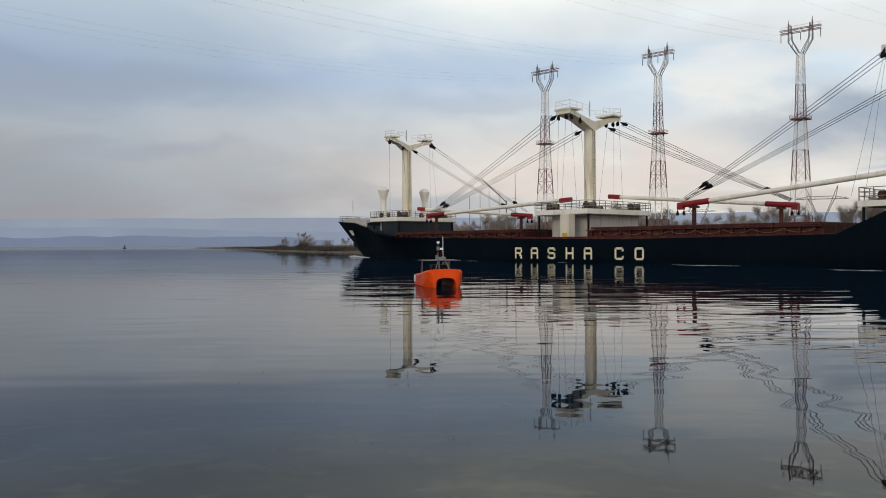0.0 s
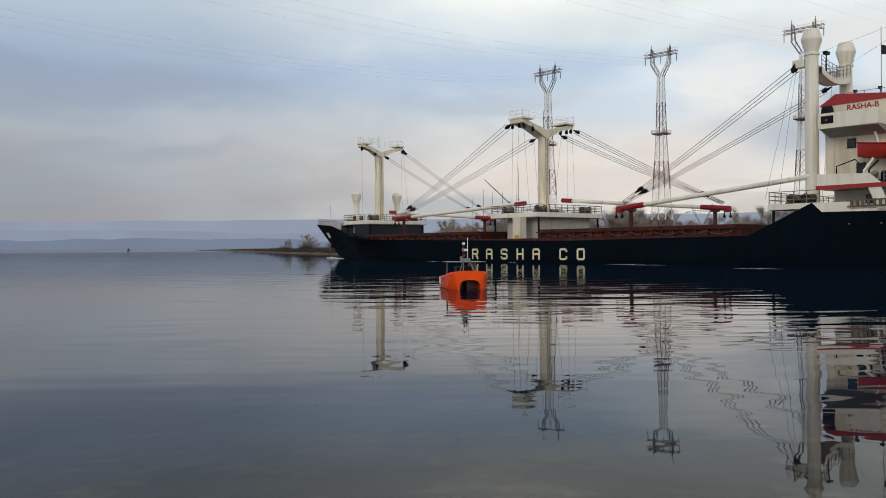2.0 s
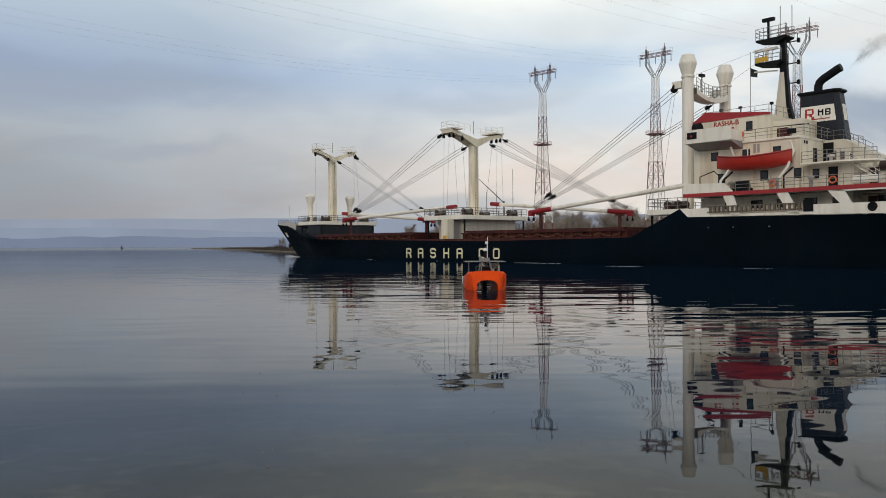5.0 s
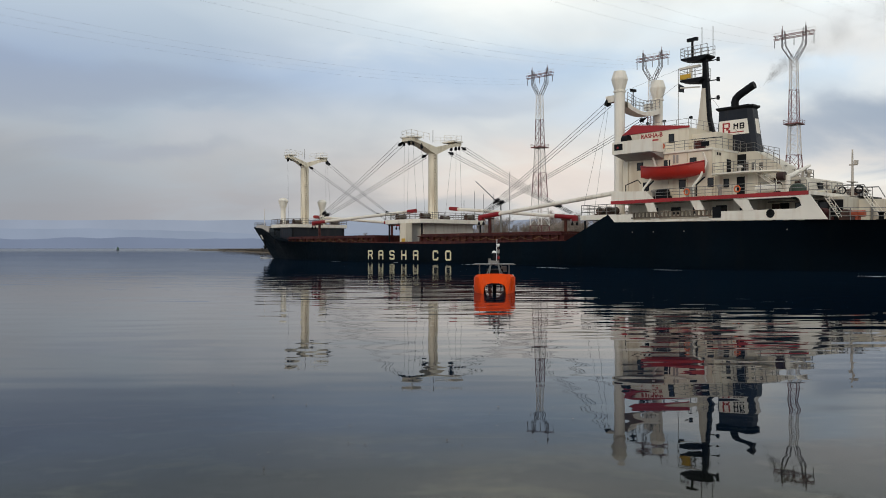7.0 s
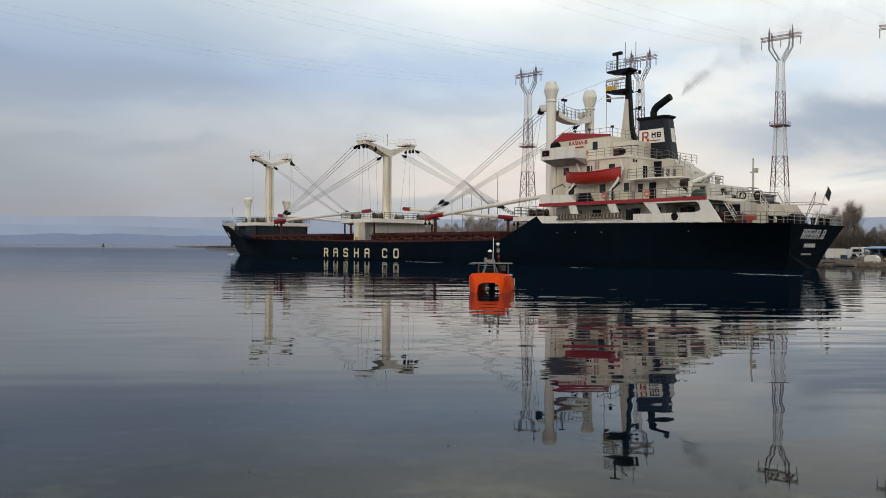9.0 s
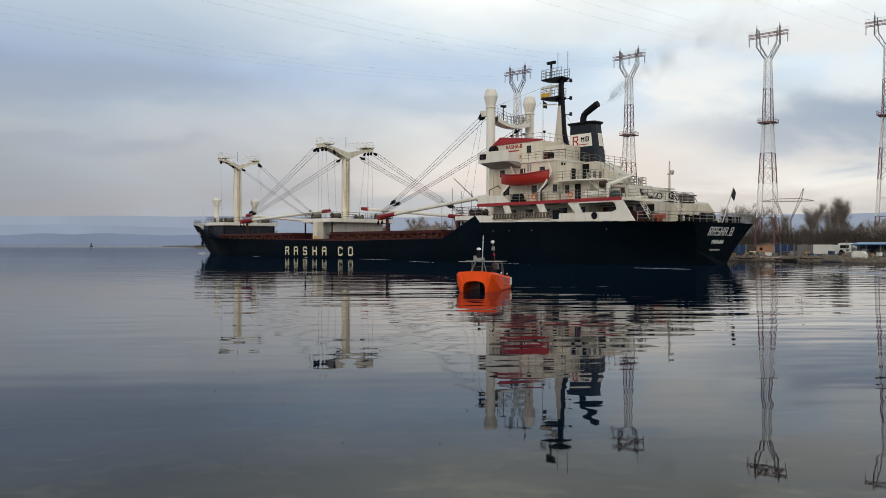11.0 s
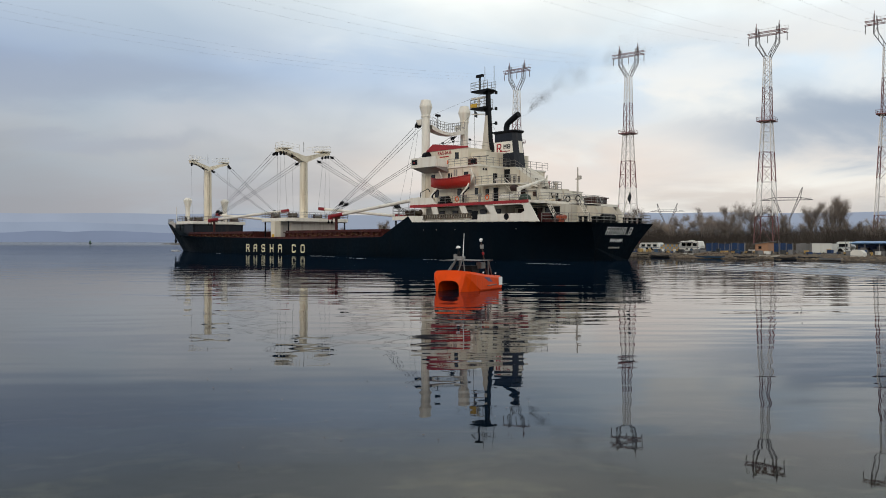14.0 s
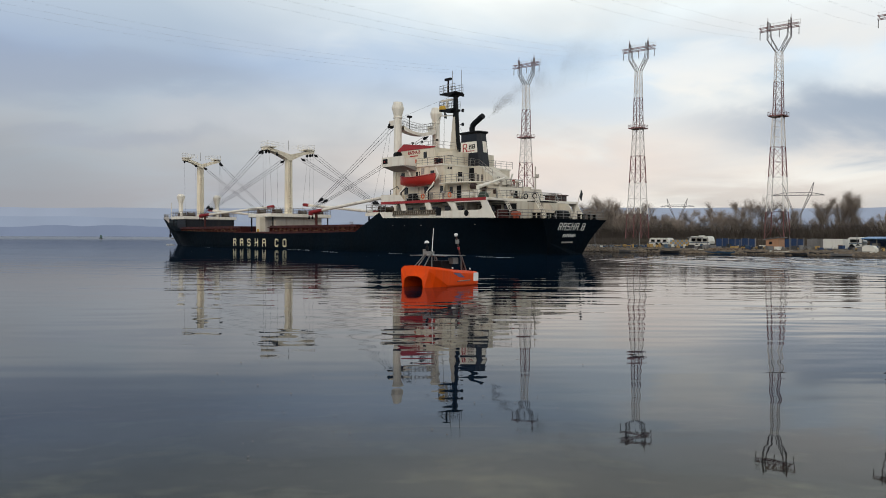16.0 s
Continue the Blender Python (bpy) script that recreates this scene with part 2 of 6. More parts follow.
def water_material():
    m = bpy.data.materials.new("calm_lake_water")
    m.use_nodes = True
    nt = m.node_tree
    nt.nodes.clear()
    N, L = nt.nodes.new, nt.links.new
    pos = N("ShaderNodeNewGeometry").outputs["Position"]

    def ripples(scale, stretch, detail, turn=0.0):
        mp = N("ShaderNodeMapping")
        mp.inputs["Scale"].default_value = stretch
        mp.inputs["Rotation"].default_value = (0, 0, radians(turn))
        L(pos, mp.inputs[0])
        n = N("ShaderNodeTexNoise")
        n.inputs["Scale"].default_value, n.inputs["Detail"].default_value = scale, detail
        n.inputs["Roughness"].default_value = 0.45
        L(mp.outputs[0], n.inputs["Vector"])
        return n.outputs["Fac"]

    def scaled(v, k):
        n = N("ShaderNodeMath")
        n.operation = "MULTIPLY"
        L(v, n.inputs[0])
        if isinstance(k, (int, float)):
            n.inputs[1].default_value = k
        else:
            L(k, n.inputs[1])
        return n.outputs[0]

    def plus(a, b):
        n = N("ShaderNodeMath")
        n.operation = "ADD"
        L(a, n.inputs[0]), L(b, n.inputs[1])
        return n.outputs[0]

    def span(v, a, b, lo, hi, smooth=True):
        n = N("ShaderNodeMapRange")
        n.interpolation_type = "SMOOTHSTEP" if smooth else "LINEAR"
        for k, val in (("From Min", a), ("From Max", b), ("To Min", lo), ("To Max", hi)):
            n.inputs[k].default_value = val
        L(v, n.inputs["Value"])
        return n.outputs[0]

    sep = N("ShaderNodeSeparateXYZ")
    L(pos, sep.inputs[0])
    # patches where a breath of wind ruffles the surface; heights in metres
    patch = scaled(span(ripples(0.03, (0.4, 1.0, 1), 3), 0.38, 0.62, 0.5, 1.3), scaled(span(sep.outputs[1], 9.0, 20.0, 1.15, 1.8), span(sep.outputs[1], 30.0, 85.0, 1.0, 0.42)))
    small = scaled(ripples(2.4, (0.30, 1.0, 1), 1.0, 5), 0.0009)
    mid = scaled(ripples(1.0, (0.30, 1.0, 1), 1.0, -4), 0.0115)
    swell = scaled(ripples(0.22, (0.4, 1.0, 1), 1.0, 4), 0.016)
    chop = scaled(ripples(0.5, (0.22, 1.0, 1), 1.0, 2), 0.015)
    height = plus(scaled(plus(plus(small, mid), chop), patch), swell)
    bump = N("ShaderNodeBump")
    bump.inputs["Strength"].default_value, bump.inputs["Distance"].default_value = 1.0, WATER_BUMP
    L(height, bump.inputs["Height"])
    gloss = N("ShaderNodeBsdfGlossy")
    # the open lake beyond the channel is ruffled by wind
    L(span(sep.outputs[1], 110.0, 700.0, 0.010, 0.13), gloss.inputs["Roughness"])
    gloss.inputs["Color"].default_value = (0.90, 0.90, 0.90, 1)
    L(bump.outputs[0], gloss.inputs["Normal"])
    deep = N("ShaderNodeBsdfDiffuse")
    deep.inputs["Color"].default_value = (0.003, 0.0105, 0.023, 1)
    clear = N("ShaderNodeBsdfTransparent")
    clear.inputs["Color"].default_value = (0.50, 0.53, 0.47, 1)
    # the water clears over the shallow bed by the bank
    near = span(sep.outputs[1], 6.0, 12.0, 1.0, 0.0)
    body = N("ShaderNodeMixShader")
    L(near, body.inputs[0]), L(deep.outputs[0], body.inputs[1]), L(clear.outputs[0], body.inputs[2])
    facing = N("ShaderNodeLayerWeight")
    facing.inputs["Blend"].default_value = 0.5
    L(bump.outputs[0], facing.inputs["Normal"])
    curve = N("ShaderNodeValToRGB")
    L(facing.outputs["Facing"], curve.inputs[0])
    el = curve.color_ramp.elements
    stops = [(0.0, 0.02), (0.5, 0.04), (0.724, 0.135), (0.826, 0.30), (0.913, 0.63), (0.956, 0.76), (1.0, 0.84)]
    while len(el) < len(stops):
        el.new(0.5)
    for e, (at_, v) in zip(el, stops):
        e.position, e.color = at_, (v, v, v, 1)
    both = N("ShaderNodeMixShader")
    mirror = scaled(curve.outputs[0], span(sep.outputs[1], 24.0, 70.0, 1.0, 0.78))
    L(mirror, both.inputs[0]), L(body.outputs[0], both.inputs[1]), L(gloss.outputs[0], both.inputs[2])
    L(both.outputs[0], N("ShaderNodeOutputMaterial").inputs["Surface"])
    return m


WATER_BUMP = 1.0
M_WATER = water_material()


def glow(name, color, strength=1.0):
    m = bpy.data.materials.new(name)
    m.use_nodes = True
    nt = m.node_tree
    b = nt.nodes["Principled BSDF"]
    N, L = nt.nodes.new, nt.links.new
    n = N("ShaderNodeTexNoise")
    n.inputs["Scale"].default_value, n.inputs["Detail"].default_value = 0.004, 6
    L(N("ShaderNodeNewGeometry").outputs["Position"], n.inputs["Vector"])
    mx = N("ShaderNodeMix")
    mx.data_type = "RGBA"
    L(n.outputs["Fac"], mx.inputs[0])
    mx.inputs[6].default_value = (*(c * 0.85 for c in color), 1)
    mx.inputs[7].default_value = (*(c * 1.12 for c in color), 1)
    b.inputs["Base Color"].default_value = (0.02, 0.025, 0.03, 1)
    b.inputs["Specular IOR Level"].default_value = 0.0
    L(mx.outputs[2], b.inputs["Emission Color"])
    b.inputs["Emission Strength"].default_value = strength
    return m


# haze is painted into the far ridges' colour; they glow as a plain backdrop
M_RIDGE = glow("haze_painted_far_ridge", (0.295, 0.34, 0.43))
M_RIDGE2 = glow("haze_painted_middle_ridge", (0.185, 0.225, 0.32))
M_RIDGE3 = glow("haze_painted_low_hills", (0.262, 0.31, 0.405))


# ---- mesh helpers ----
class Shape:
    def __init__(self):
        self.v, self.f, self.s = [], [], []

    def add(self, verts, faces, smooth=False):
        k = len(self.v)
        self.v += [tuple(p) for p in verts]
        self.f += [tuple(i + k for i in f) for f in faces]
        self.s += [smooth] * len(faces)
        return self

    def box(self, x0, x1, y0, y1, z0, z1):
        v = [(x, y, z) for z in (z0, z1) for y in (y0, y1) for x in (x0, x1)]
        return self.add(v, [(0, 2, 3, 1), (4, 5, 7, 6), (0, 1, 5, 4), (2, 6, 7, 3), (0, 4, 6, 2), (1, 3, 7, 5)])

    def prism(self, poly, a0, a1, axis="y"):
        """A polygon drawn out between two depths; poly in xz for y, xy for z, yz for x."""
        def put(p, a):
            return {"y": (p[0], a, p[1]), "z": (p[0], p[1], a), "x": (a, p[0], p[1])}[axis]
        n = len(poly)
        v = [put(p, a0) for p in poly] + [put(p, a1) for p in poly]
        return self.add(v, [tuple(range(n)), tuple(range(2 * n - 1, n - 1, -1))] + [(i, i + n, (i + 1) % n + n, (i + 1) % n) for i in range(n)])

    def tube(self, pts, r, n=8, r1=None, caps=True):
        pts = [Vector(p) for p in pts]
        r1 = r if r1 is None else r1
        rings, last = [], None
        for i, p in enumerate(pts):
            d = (pts[min(i + 1, len(pts) - 1)] - pts[max(i - 1, 0)]).normalized()
            side = d.orthogonal().normalized() if last is None else (last - d * last.dot(d)).normalized()
            last = side
            up = d.cross(side)
            rad = r + (r1 - r) * i / max(1, len(pts) - 1)
            rings.append([p + (side * math.cos(2 * math.pi * k / n) + up * math.sin(2 * math.pi * k / n)) * rad for k in range(n)])
        v = [q for ring in rings for q in ring]
        f = [(i * n + k, i * n + (k + 1) % n, (i + 1) * n + (k + 1) % n, (i + 1) * n + k) for i in range(len(pts) - 1) for k in range(n)]
        self.add(v, f, n > 4)
        if caps:
            self.add(rings[0], [tuple(range(n - 1, -1, -1))])
            self.add(rings[-1], [tuple(range(n))])
        return self

    def lathe(self, x, y, profile, n=16, smooth=True):
        v = [(x + r * math.cos(2 * math.pi * k / n), y + r * math.sin(2 * math.pi * k / n), z) for r, z in profile for k in range(n)]
        f = [(i * n + k, i * n + (k + 1) % n, (i + 1) * n + (k + 1) % n, (i + 1) * n + k) for i in range(len(profile) - 1) for k in range(n)]
        m = len(profile) - 1
        self.add(v, f, smooth)
        self.add(v[:n], [tuple(range(n - 1, -1, -1))])
        return self.add(v[m * n:], [tuple(range(n))])

    def ball(self, c, rx, ry=None, rz=None, n=10, rows=6):
        ry, rz = ry or rx, rz or rx
        v, f = [], []
        for i in range(rows + 1):
            a = math.pi * i / rows - math.pi / 2
            for k in range(n):
                b = 2 * math.pi * k / n
                v.append((c[0] + rx * math.cos(a) * math.cos(b), c[1] + ry * math.cos(a) * math.sin(b), c[2] + rz * math.sin(a)))
        for i in range(rows):
            for k in range(n):
                f.append((i * n + k, i * n + (k + 1) % n, (i + 1) * n + (k + 1) % n, (i + 1) * n + k))
        return self.add(v, f, True)

    def rail(self, pts, height=1.0, step=1.6, r=0.035, bars=3, n=5):
        """A handrail of posts and bars along a line of deck points."""
        pts = [Vector(p) for p in pts]
        for a, b in zip(pts, pts[1:]):
            count = max(1, round((b - a).length / step))
            for i in range(count + 1):
                p = a.lerp(b, i / count)
                self.tube([p, p + Vector((0, 0, height))], r, n, caps=False)
            for k in range(1, bars + 1):
                up = Vector((0, 0, height * k / bars))
                self.tube([a + up, b + up], r * 0.85, n, caps=False)
        return self

    def ladder(self, p, q, width=0.45, step=0.35, across=(0, 1, 0), r=0.03):
        p, q, w = Vector(p), Vector(q), Vector(across) * width / 2
        self.tube([p - w, q - w], r, 4, caps=False).tube([p + w, q + w], r, 4, caps=False)
        count = max(2, round((q - p).length / step))
        for i in range(count + 1):
            c = p.lerp(q, i / count)
            self.tube([c - w, c + w], r, 4, caps=False)
        return self

    def mesh(self, name):
        me = bpy.data.meshes.new(name)
        me.from_pydata(self.v, [], self.f)
        me.polygons.foreach_set("use_smooth", self.s)
        me.update()
        bm = bmesh.new()
        bm.from_mesh(me)
        bmesh.ops.recalc_face_normals(bm, faces=bm.faces)
        bm.to_mesh(me)
        bm.free()
        return me


def part(name, shape, material, parent=None, label="", at=None):
    me = shape if isinstance(shape, bpy.types.Mesh) else shape.mesh(name)
    if not me.materials:
        me.materials.append(material)
    ob = new(name, me)
    if parent is not None:
        ob.parent = parent
    if at is not None:
        ob.matrix_basis = at
    if label:
        ob["label"] = label
    return ob


def thing(name, label, category, group="", at=None):
    ob = new(name)
    ob.empty_display_size = 0.2
    if at is not None:
        ob.matrix_basis = at
    return tagged(ob, label, category, group)


def structure(name, shape, material, label, category, kind="structure"):
    return tagged(part(name, shape, material), label, category, "", kind)


# ---- water, ground and distance ----
def build_water():
    s = Shape()
    edges = [-4600, -1500, -400, -120, -20, 60, 160, 400, 1200, 2600, 4600]
    n = len(edges)
    s.add([(x, y, 0) for y in edges for x in edges], [(j * n + i, j * n + i + 1, (j + 1) * n + i + 1, (j + 1) * n + i) for j in range(n - 1) for i in range(n - 1)])
    structure("water", s, M_WATER, "calm grey-blue lake water with soft ripples mirroring the sky", "water")


AWAY = Vector((0.757, 0.653, 0))      # from the channel inland
ALONG = Vector((-0.653, 0.757, 0))    # along the channel, the way the ship goes
CHANNEL = Vector((29.15, 93.25, 0))
SHORE_S = [-420, -200, -60, 0, 40, 80, 120, 165, 220, 291, 400, 520, 600]
SHORE_OFF = [21, 20.5, 20, 20, 21, 25, 32, 45, 64, 92, 128, 168, 192]


def bank(s, inland, z=0.0):
    """A place on the far bank: metres along it, metres inland of the water's edge."""
    off = float(np.interp(s, SHORE_S, SHORE_OFF))
    p = CHANNEL + ALONG * s + AWAY * (off + inland)
    return Vector((p.x, p.y, z))


def bank_height(inland):
    return float(np.interp(inland, [-3, 0, 1.2, 3.5, 20, 60, 300, 3000], [-0.8, 0.0, 0.35, 0.62, 0.9, 1.4, 3, 9]))


def build_land():
    s = Shape()
    rows = sorted(set(np.linspace(-420, 600, 103).round(1)))
    cols = [-3, -0.5, 0.3, 1.2, 2.2, 3.5, 6, 10, 16, 24, 40, 80, 200, 700, 3000]
    verts = []
    for a in rows:
        for c in cols:
            wob = noise.noise(Vector((a * 0.12, c * 0.1, 3))) * (1.2 if c < 12 else 3)
            lump = noise.noise(Vector((a * 0.6, c * 0.8, 7))) * min(0.22, max(0.0, c * 0.12))
            verts.append(bank(a, c + wob, bank_height(c) + lump))
    n = len(cols)
    faces = [(j * n + i, j * n + i + 1, (j + 1) * n + i + 1, (j + 1) * n + i) for j in range(len(rows) - 1) for i in range(n - 1)]
    s.add(verts, faces, True)
    structure("ground", s, M_LAND, "muddy brown grass bank on the far side of the channel", "ground")
    bed = Shape()
    xs, ys = np.linspace(-60, 60, 91), np.r_[np.linspace(-14, 22, 37), 28, 40, 60, 90]
    v = []
    for y in ys:
        for x in xs:
            base = float(np.interp(y, [-14, -3, 1, 6, 12, 22, 40, 90], [1.2, 0.75, -0.05, -0.35, -0.8, -2.0, -4.5, -7]))
            v.append((x, y, base + 0.10 * noise.noise(Vector((x * 0.5, y * 0.5, 0))) + 0.05 * noise.noise(Vector((x * 1.7, y * 1.7, 5)))))
    n = len(xs)
    bed.add(v, [(j * n + i, j * n + i + 1, (j + 1) * n + i + 1, (j + 1) * n + i) for j in range(len(ys) - 1) for i in range(n - 1)], True)
    structure("ground_near_bank", bed, M_BED, "brown silty lake bed seen through shallow clear water", "ground")


def ridge(name, material, label, dist, low, high, az0, az1, seed, rough):
    s = Shape()
    top, bottom = [], []
    count = 160
    for i in range(count + 1):
        a = radians(az0 + (az1 - az0) * i / count)
        f = 0.5 + 0.5 * noise.fractal(Vector((i * rough, seed, 0)), 1.0, 2.0, 5)
        h = low + (high - low) * min(1.0, max(0.0, f))
        x, y = -math.sin(a) * dist, math.cos(a) * dist
        bottom.append((x, y, -5))
        top.append((x, y, h))
    n = count + 1
    back = [(x * 1.06, y * 1.06, -5) for x, y, z in bottom]
    faces = [(i, i + 1, n + i + 1, n + i) for i in range(count)] + [(n + i, n + i + 1, 2 * n + i + 1, 2 * n + i) for i in range(count)]
    s.add(bottom + top + back, faces, True)
    structure(name, s, material, label, "hills")


build_water()
build_land()
ridge("backdrop_ridge", M_RIDGE, "long low hills with blue evening haze painted on as glow", 4000, 118, 168, 75, -80, 3.3, 0.035)
ridge("backdrop_hills", M_RIDGE3, "low wooded hills before the ridge, blue haze painted on as glow", 3500, 48, 88, 75, -80, 5.7, 0.05)
ridge("backdrop_shore", M_RIDGE2, "dark wooded shore under the hills, haze painted on as glow", 3000, 18, 52, 75, 8, 9.1, 0.06)


# ---- the cargo ship; x forward, y to port, z up from the waterline ----
ship = thing("cargo_ship", "navy blue general cargo ship with cream superstructure and derrick masts", "ship")

HX = [-57.4, -54, -48, -42, 38, 46, 52, 58, 64, 70, 75.8]
HY = [6.75, 8.3, 9.3, 9.5, 9.5, 9.1, 8.1, 6.3, 4.3, 2.2, 0.06]
WX = [-57.4, -54, -48, -40, -30, 30, 42, 52, 60, 67, 75.8]
WY = [3.7, 5.4, 7.9, 9.2, 9.5, 9.5, 8.3, 5.6, 3.0, 1.2, 0.04]
ZX = [-57.4, -28.6, -28.5, -27.6, -21.4, 2, 30, 48, 53, 58, 64, 75.8]
ZZ = [4.62, 5.05, 5.05, 5.95, 3.0, 2.72, 3.12, 3.45, 4.2, 5.5, 6.2, 6.75]


def hull_shape():
    xs = [-57.4, -56, -54, -51, -48, -45, -42, -38, -34, -30, -28.5, -27.6, -25, -23, -21.4, -16, -10, -4, 2, 8, 14, 20, 26, 30, 36, 42, 46, 49,
          52, 54, 56, 58, 60, 62, 64, 66, 68, 70, 72, 74, 75.8]
    levels = [-1.5, -0.4, 0.0, 0.35, 0.6, 0.8, 0.93, 1.0]
    port = []
    for x in xs:
        zd = float(np.interp(x, ZX, ZZ))
        yd, yw = float(np.interp(x, HX, HY)), float(np.interp(x, WX, WY))
        ring = []
        for l in levels:
            k = max(0.0, l)
            y = yw * (1 + 0.1 * min(0, l)) + (yd - yw) * k ** 1.5
            # the stem rakes forward and the transom aft
            fore = max(0.0, (x - 44) / 31.8) ** 1.6 * -8.8
            aft = max(0.0, (-46 - x) / 11.4) ** 2 * 1.75
            ring.append((x + (fore + aft) * (1 - k), y, zd * l if l > 0 else l * 2))
        port.append(ring)
    s = Shape()
    n, m = len(levels), len(xs)
    v = [p for ring in port for p in ring] + [(x, -y, z) for ring in port for x, y, z in ring]
    f = [(i * n + k, (i + 1) * n + k, (i + 1) * n + k + 1, i * n + k + 1) for i in range(m - 1) for k in range(n - 1)]
    f += [tuple(a + m * n for a in reversed(q)) for q in f]
    s.add(v, f, True)
    # transom and decks, a little below the sheer
    s.add(v, [tuple(k for k in range(n)) + tuple(m * n + k for k in range(n - 1, -1, -1))])
    for i in range(m - 1):
        drop = 0.15 if xs[i] < -30 or xs[i] > 48 else 0.5
        a, b = port[i][-1], port[i + 1][-1]
        da, db = a[2] - drop, b[2] - drop
        if -29 < xs[i] < -20:
            da = db = 2.4
        s.add([(a[0], a[1] - 0.05, da), (b[0], b[1] - 0.05, db), (b[0], -b[1] + 0.05, db), (a[0], -a[1] + 0.05, da)], [(0, 1, 2, 3)])
    return s


hull = part("hull", hull_shape(), M_HULL, ship, "navy blue steel hull with faint rust streaks")


def marks():
    """The big cream characters on the port side, drawn as plain strokes."""
    w, h, t, z0, c = 1.25, 1.45, 0.25, 0.35, 0.16
    mid = (h / 2 - t / 2, h / 2 + t / 2)
    A = [(0, t, 0, h - c), (w - t, w, 0, h - c), (c, w - c, h - t, h), (0, w) + mid]
    R = [(0, t, 0, h), (0, w - c, h - t, h), (0, w - c) + mid, (w - t, w, h / 2 + c * 0.4, h - c), (w - t * 1.9, w - t * 0.7, h * 0.22, h / 2), (w - t * 1.1, w, 0, h * 0.28)]
    S = [(c, w - c, h - t, h), (c, w - c) + mid, (c, w - c, 0, t), (0, t, h / 2 + c * 0.3, h - c), (w - t, w, c, h / 2 - c * 0.3), (w - t, w, h * 0.72, h - c), (0, t, c, h * 0.28)]
    H = [(0, t, 0, h), (w - t, w, 0, h), (0, w) + mid]
    C = [(0, t, c, h - c), (c, w - c, h - t, h), (c, w - c, 0, t), (w - t, w, h * 0.68, h - c), (w - t, w, c, h * 0.32)]
    O = [(0, t, c, h - c), (w - t, w, c, h - c), (c, w - c, h - t, h), (c, w - c, 0, t)]
    kinds = [R, A, S, H, A, C, O]
    for x, bars in zip([18.55, 15.75, 12.89, 9.98, 7.15, 2.65, -0.1], kinds):
        s = Shape()
        for i, (a, b, c, d) in enumerate(bars):
            s.box(x + w / 2 - b, x + w / 2 - a, 9.46, 9.515 + 0.002 * i, z0 + c, z0 + d)
        part("hull_mark", s, M_MARK, hull, "cream painted block mark")


marks()


def transom_marks():
    # two rows of small white strokes on the transom and the port of registry between them
    def on_transom(z):
        return -57.4 + 1.75 * (1 - z / 4.62) - 0.03
    w, h, t = 0.62, 0.95, 0.115
    kinds = ["LTMuk", "LRTM", "TMBld", "LRM", "LRTM", "b", "LRTMB"]
    segs = {"L": (0, t, 0, h), "R": (w - t, w, 0, h), "T": (0, w, h - t, h), "M": (0, w, 0.45 * h, 0.45 * h + t), "B": (0, w, 0, t),
            "l": (0, t, h / 2, h), "d": (w - t, w, 0, h / 2), "b": (0.1, 0.1 + t, 0, t),
            "u": (w - t, w, h * 0.5, h), "k": (w - 1.9 * t, w - 0.7 * t, 0, h * 0.45)}
    y = 3.05
    for kind in kinds:
        s = Shape()
        for i, c in enumerate(kind):
            a, b, z0, z1 = segs[c]
            zs = (3.18 + z0, 3.18 + z1)
            p = [(on_transom(z) - 0.002 * i, yy, z) for z in zs for yy in (y - a - (z - 3.18) * 0.12, y - b - (z - 3.18) * 0.12)]
            q = [(x + 0.06, yy, z) for x, yy, z in p]
            s.add(p + q, [(0, 1, 3, 2), (4, 6, 7, 5), (0, 4, 5, 1), (2, 3, 7, 6), (0, 2, 6, 4), (1, 5, 7, 3)])
        part("transom_mark", s, M_PLASTIC, hull, "white painted block mark")
        y -= 0.86 if kind != "b" else 0.45
    for y in np.arange(1.5, -0.6, -0.34):
        part("transom_mark", Shape().box(on_transom(1.6) - 0.01, on_transom(1.6) + 0.05, y - 0.24, y, 1.5, 1.72), M_UNDER, hull, "faded unreadable white mark")
    cu = bpy.data.curves.new("port_name", "FONT")
    cu.body, cu.size, cu.extrude, cu.offset = "PANAMA", 0.66, 0.02, 0.004
    cu.align_x = "CENTER"
    ob = new("port_name", cu)
    dep = bpy.context.evaluated_depsgraph_get()
    me = bpy.data.meshes.new_from_object(ob.evaluated_get(dep))
    bpy.data.objects.remove(ob)
    part("port_name", me, M_PLASTIC, hull, "white lettering PANAMA").matrix_basis = Matrix.Translation((on_transom(2.3) - 0.02, 0.35, 2.28)) @ Matrix(((0, 0, -1, 0), (-1, 0, 0, 0), (0, 1, 0, 0), (0, 0, 0, 1))) @ pose(0, 0, 0, 20.7, 0, 0)


transom_marks()


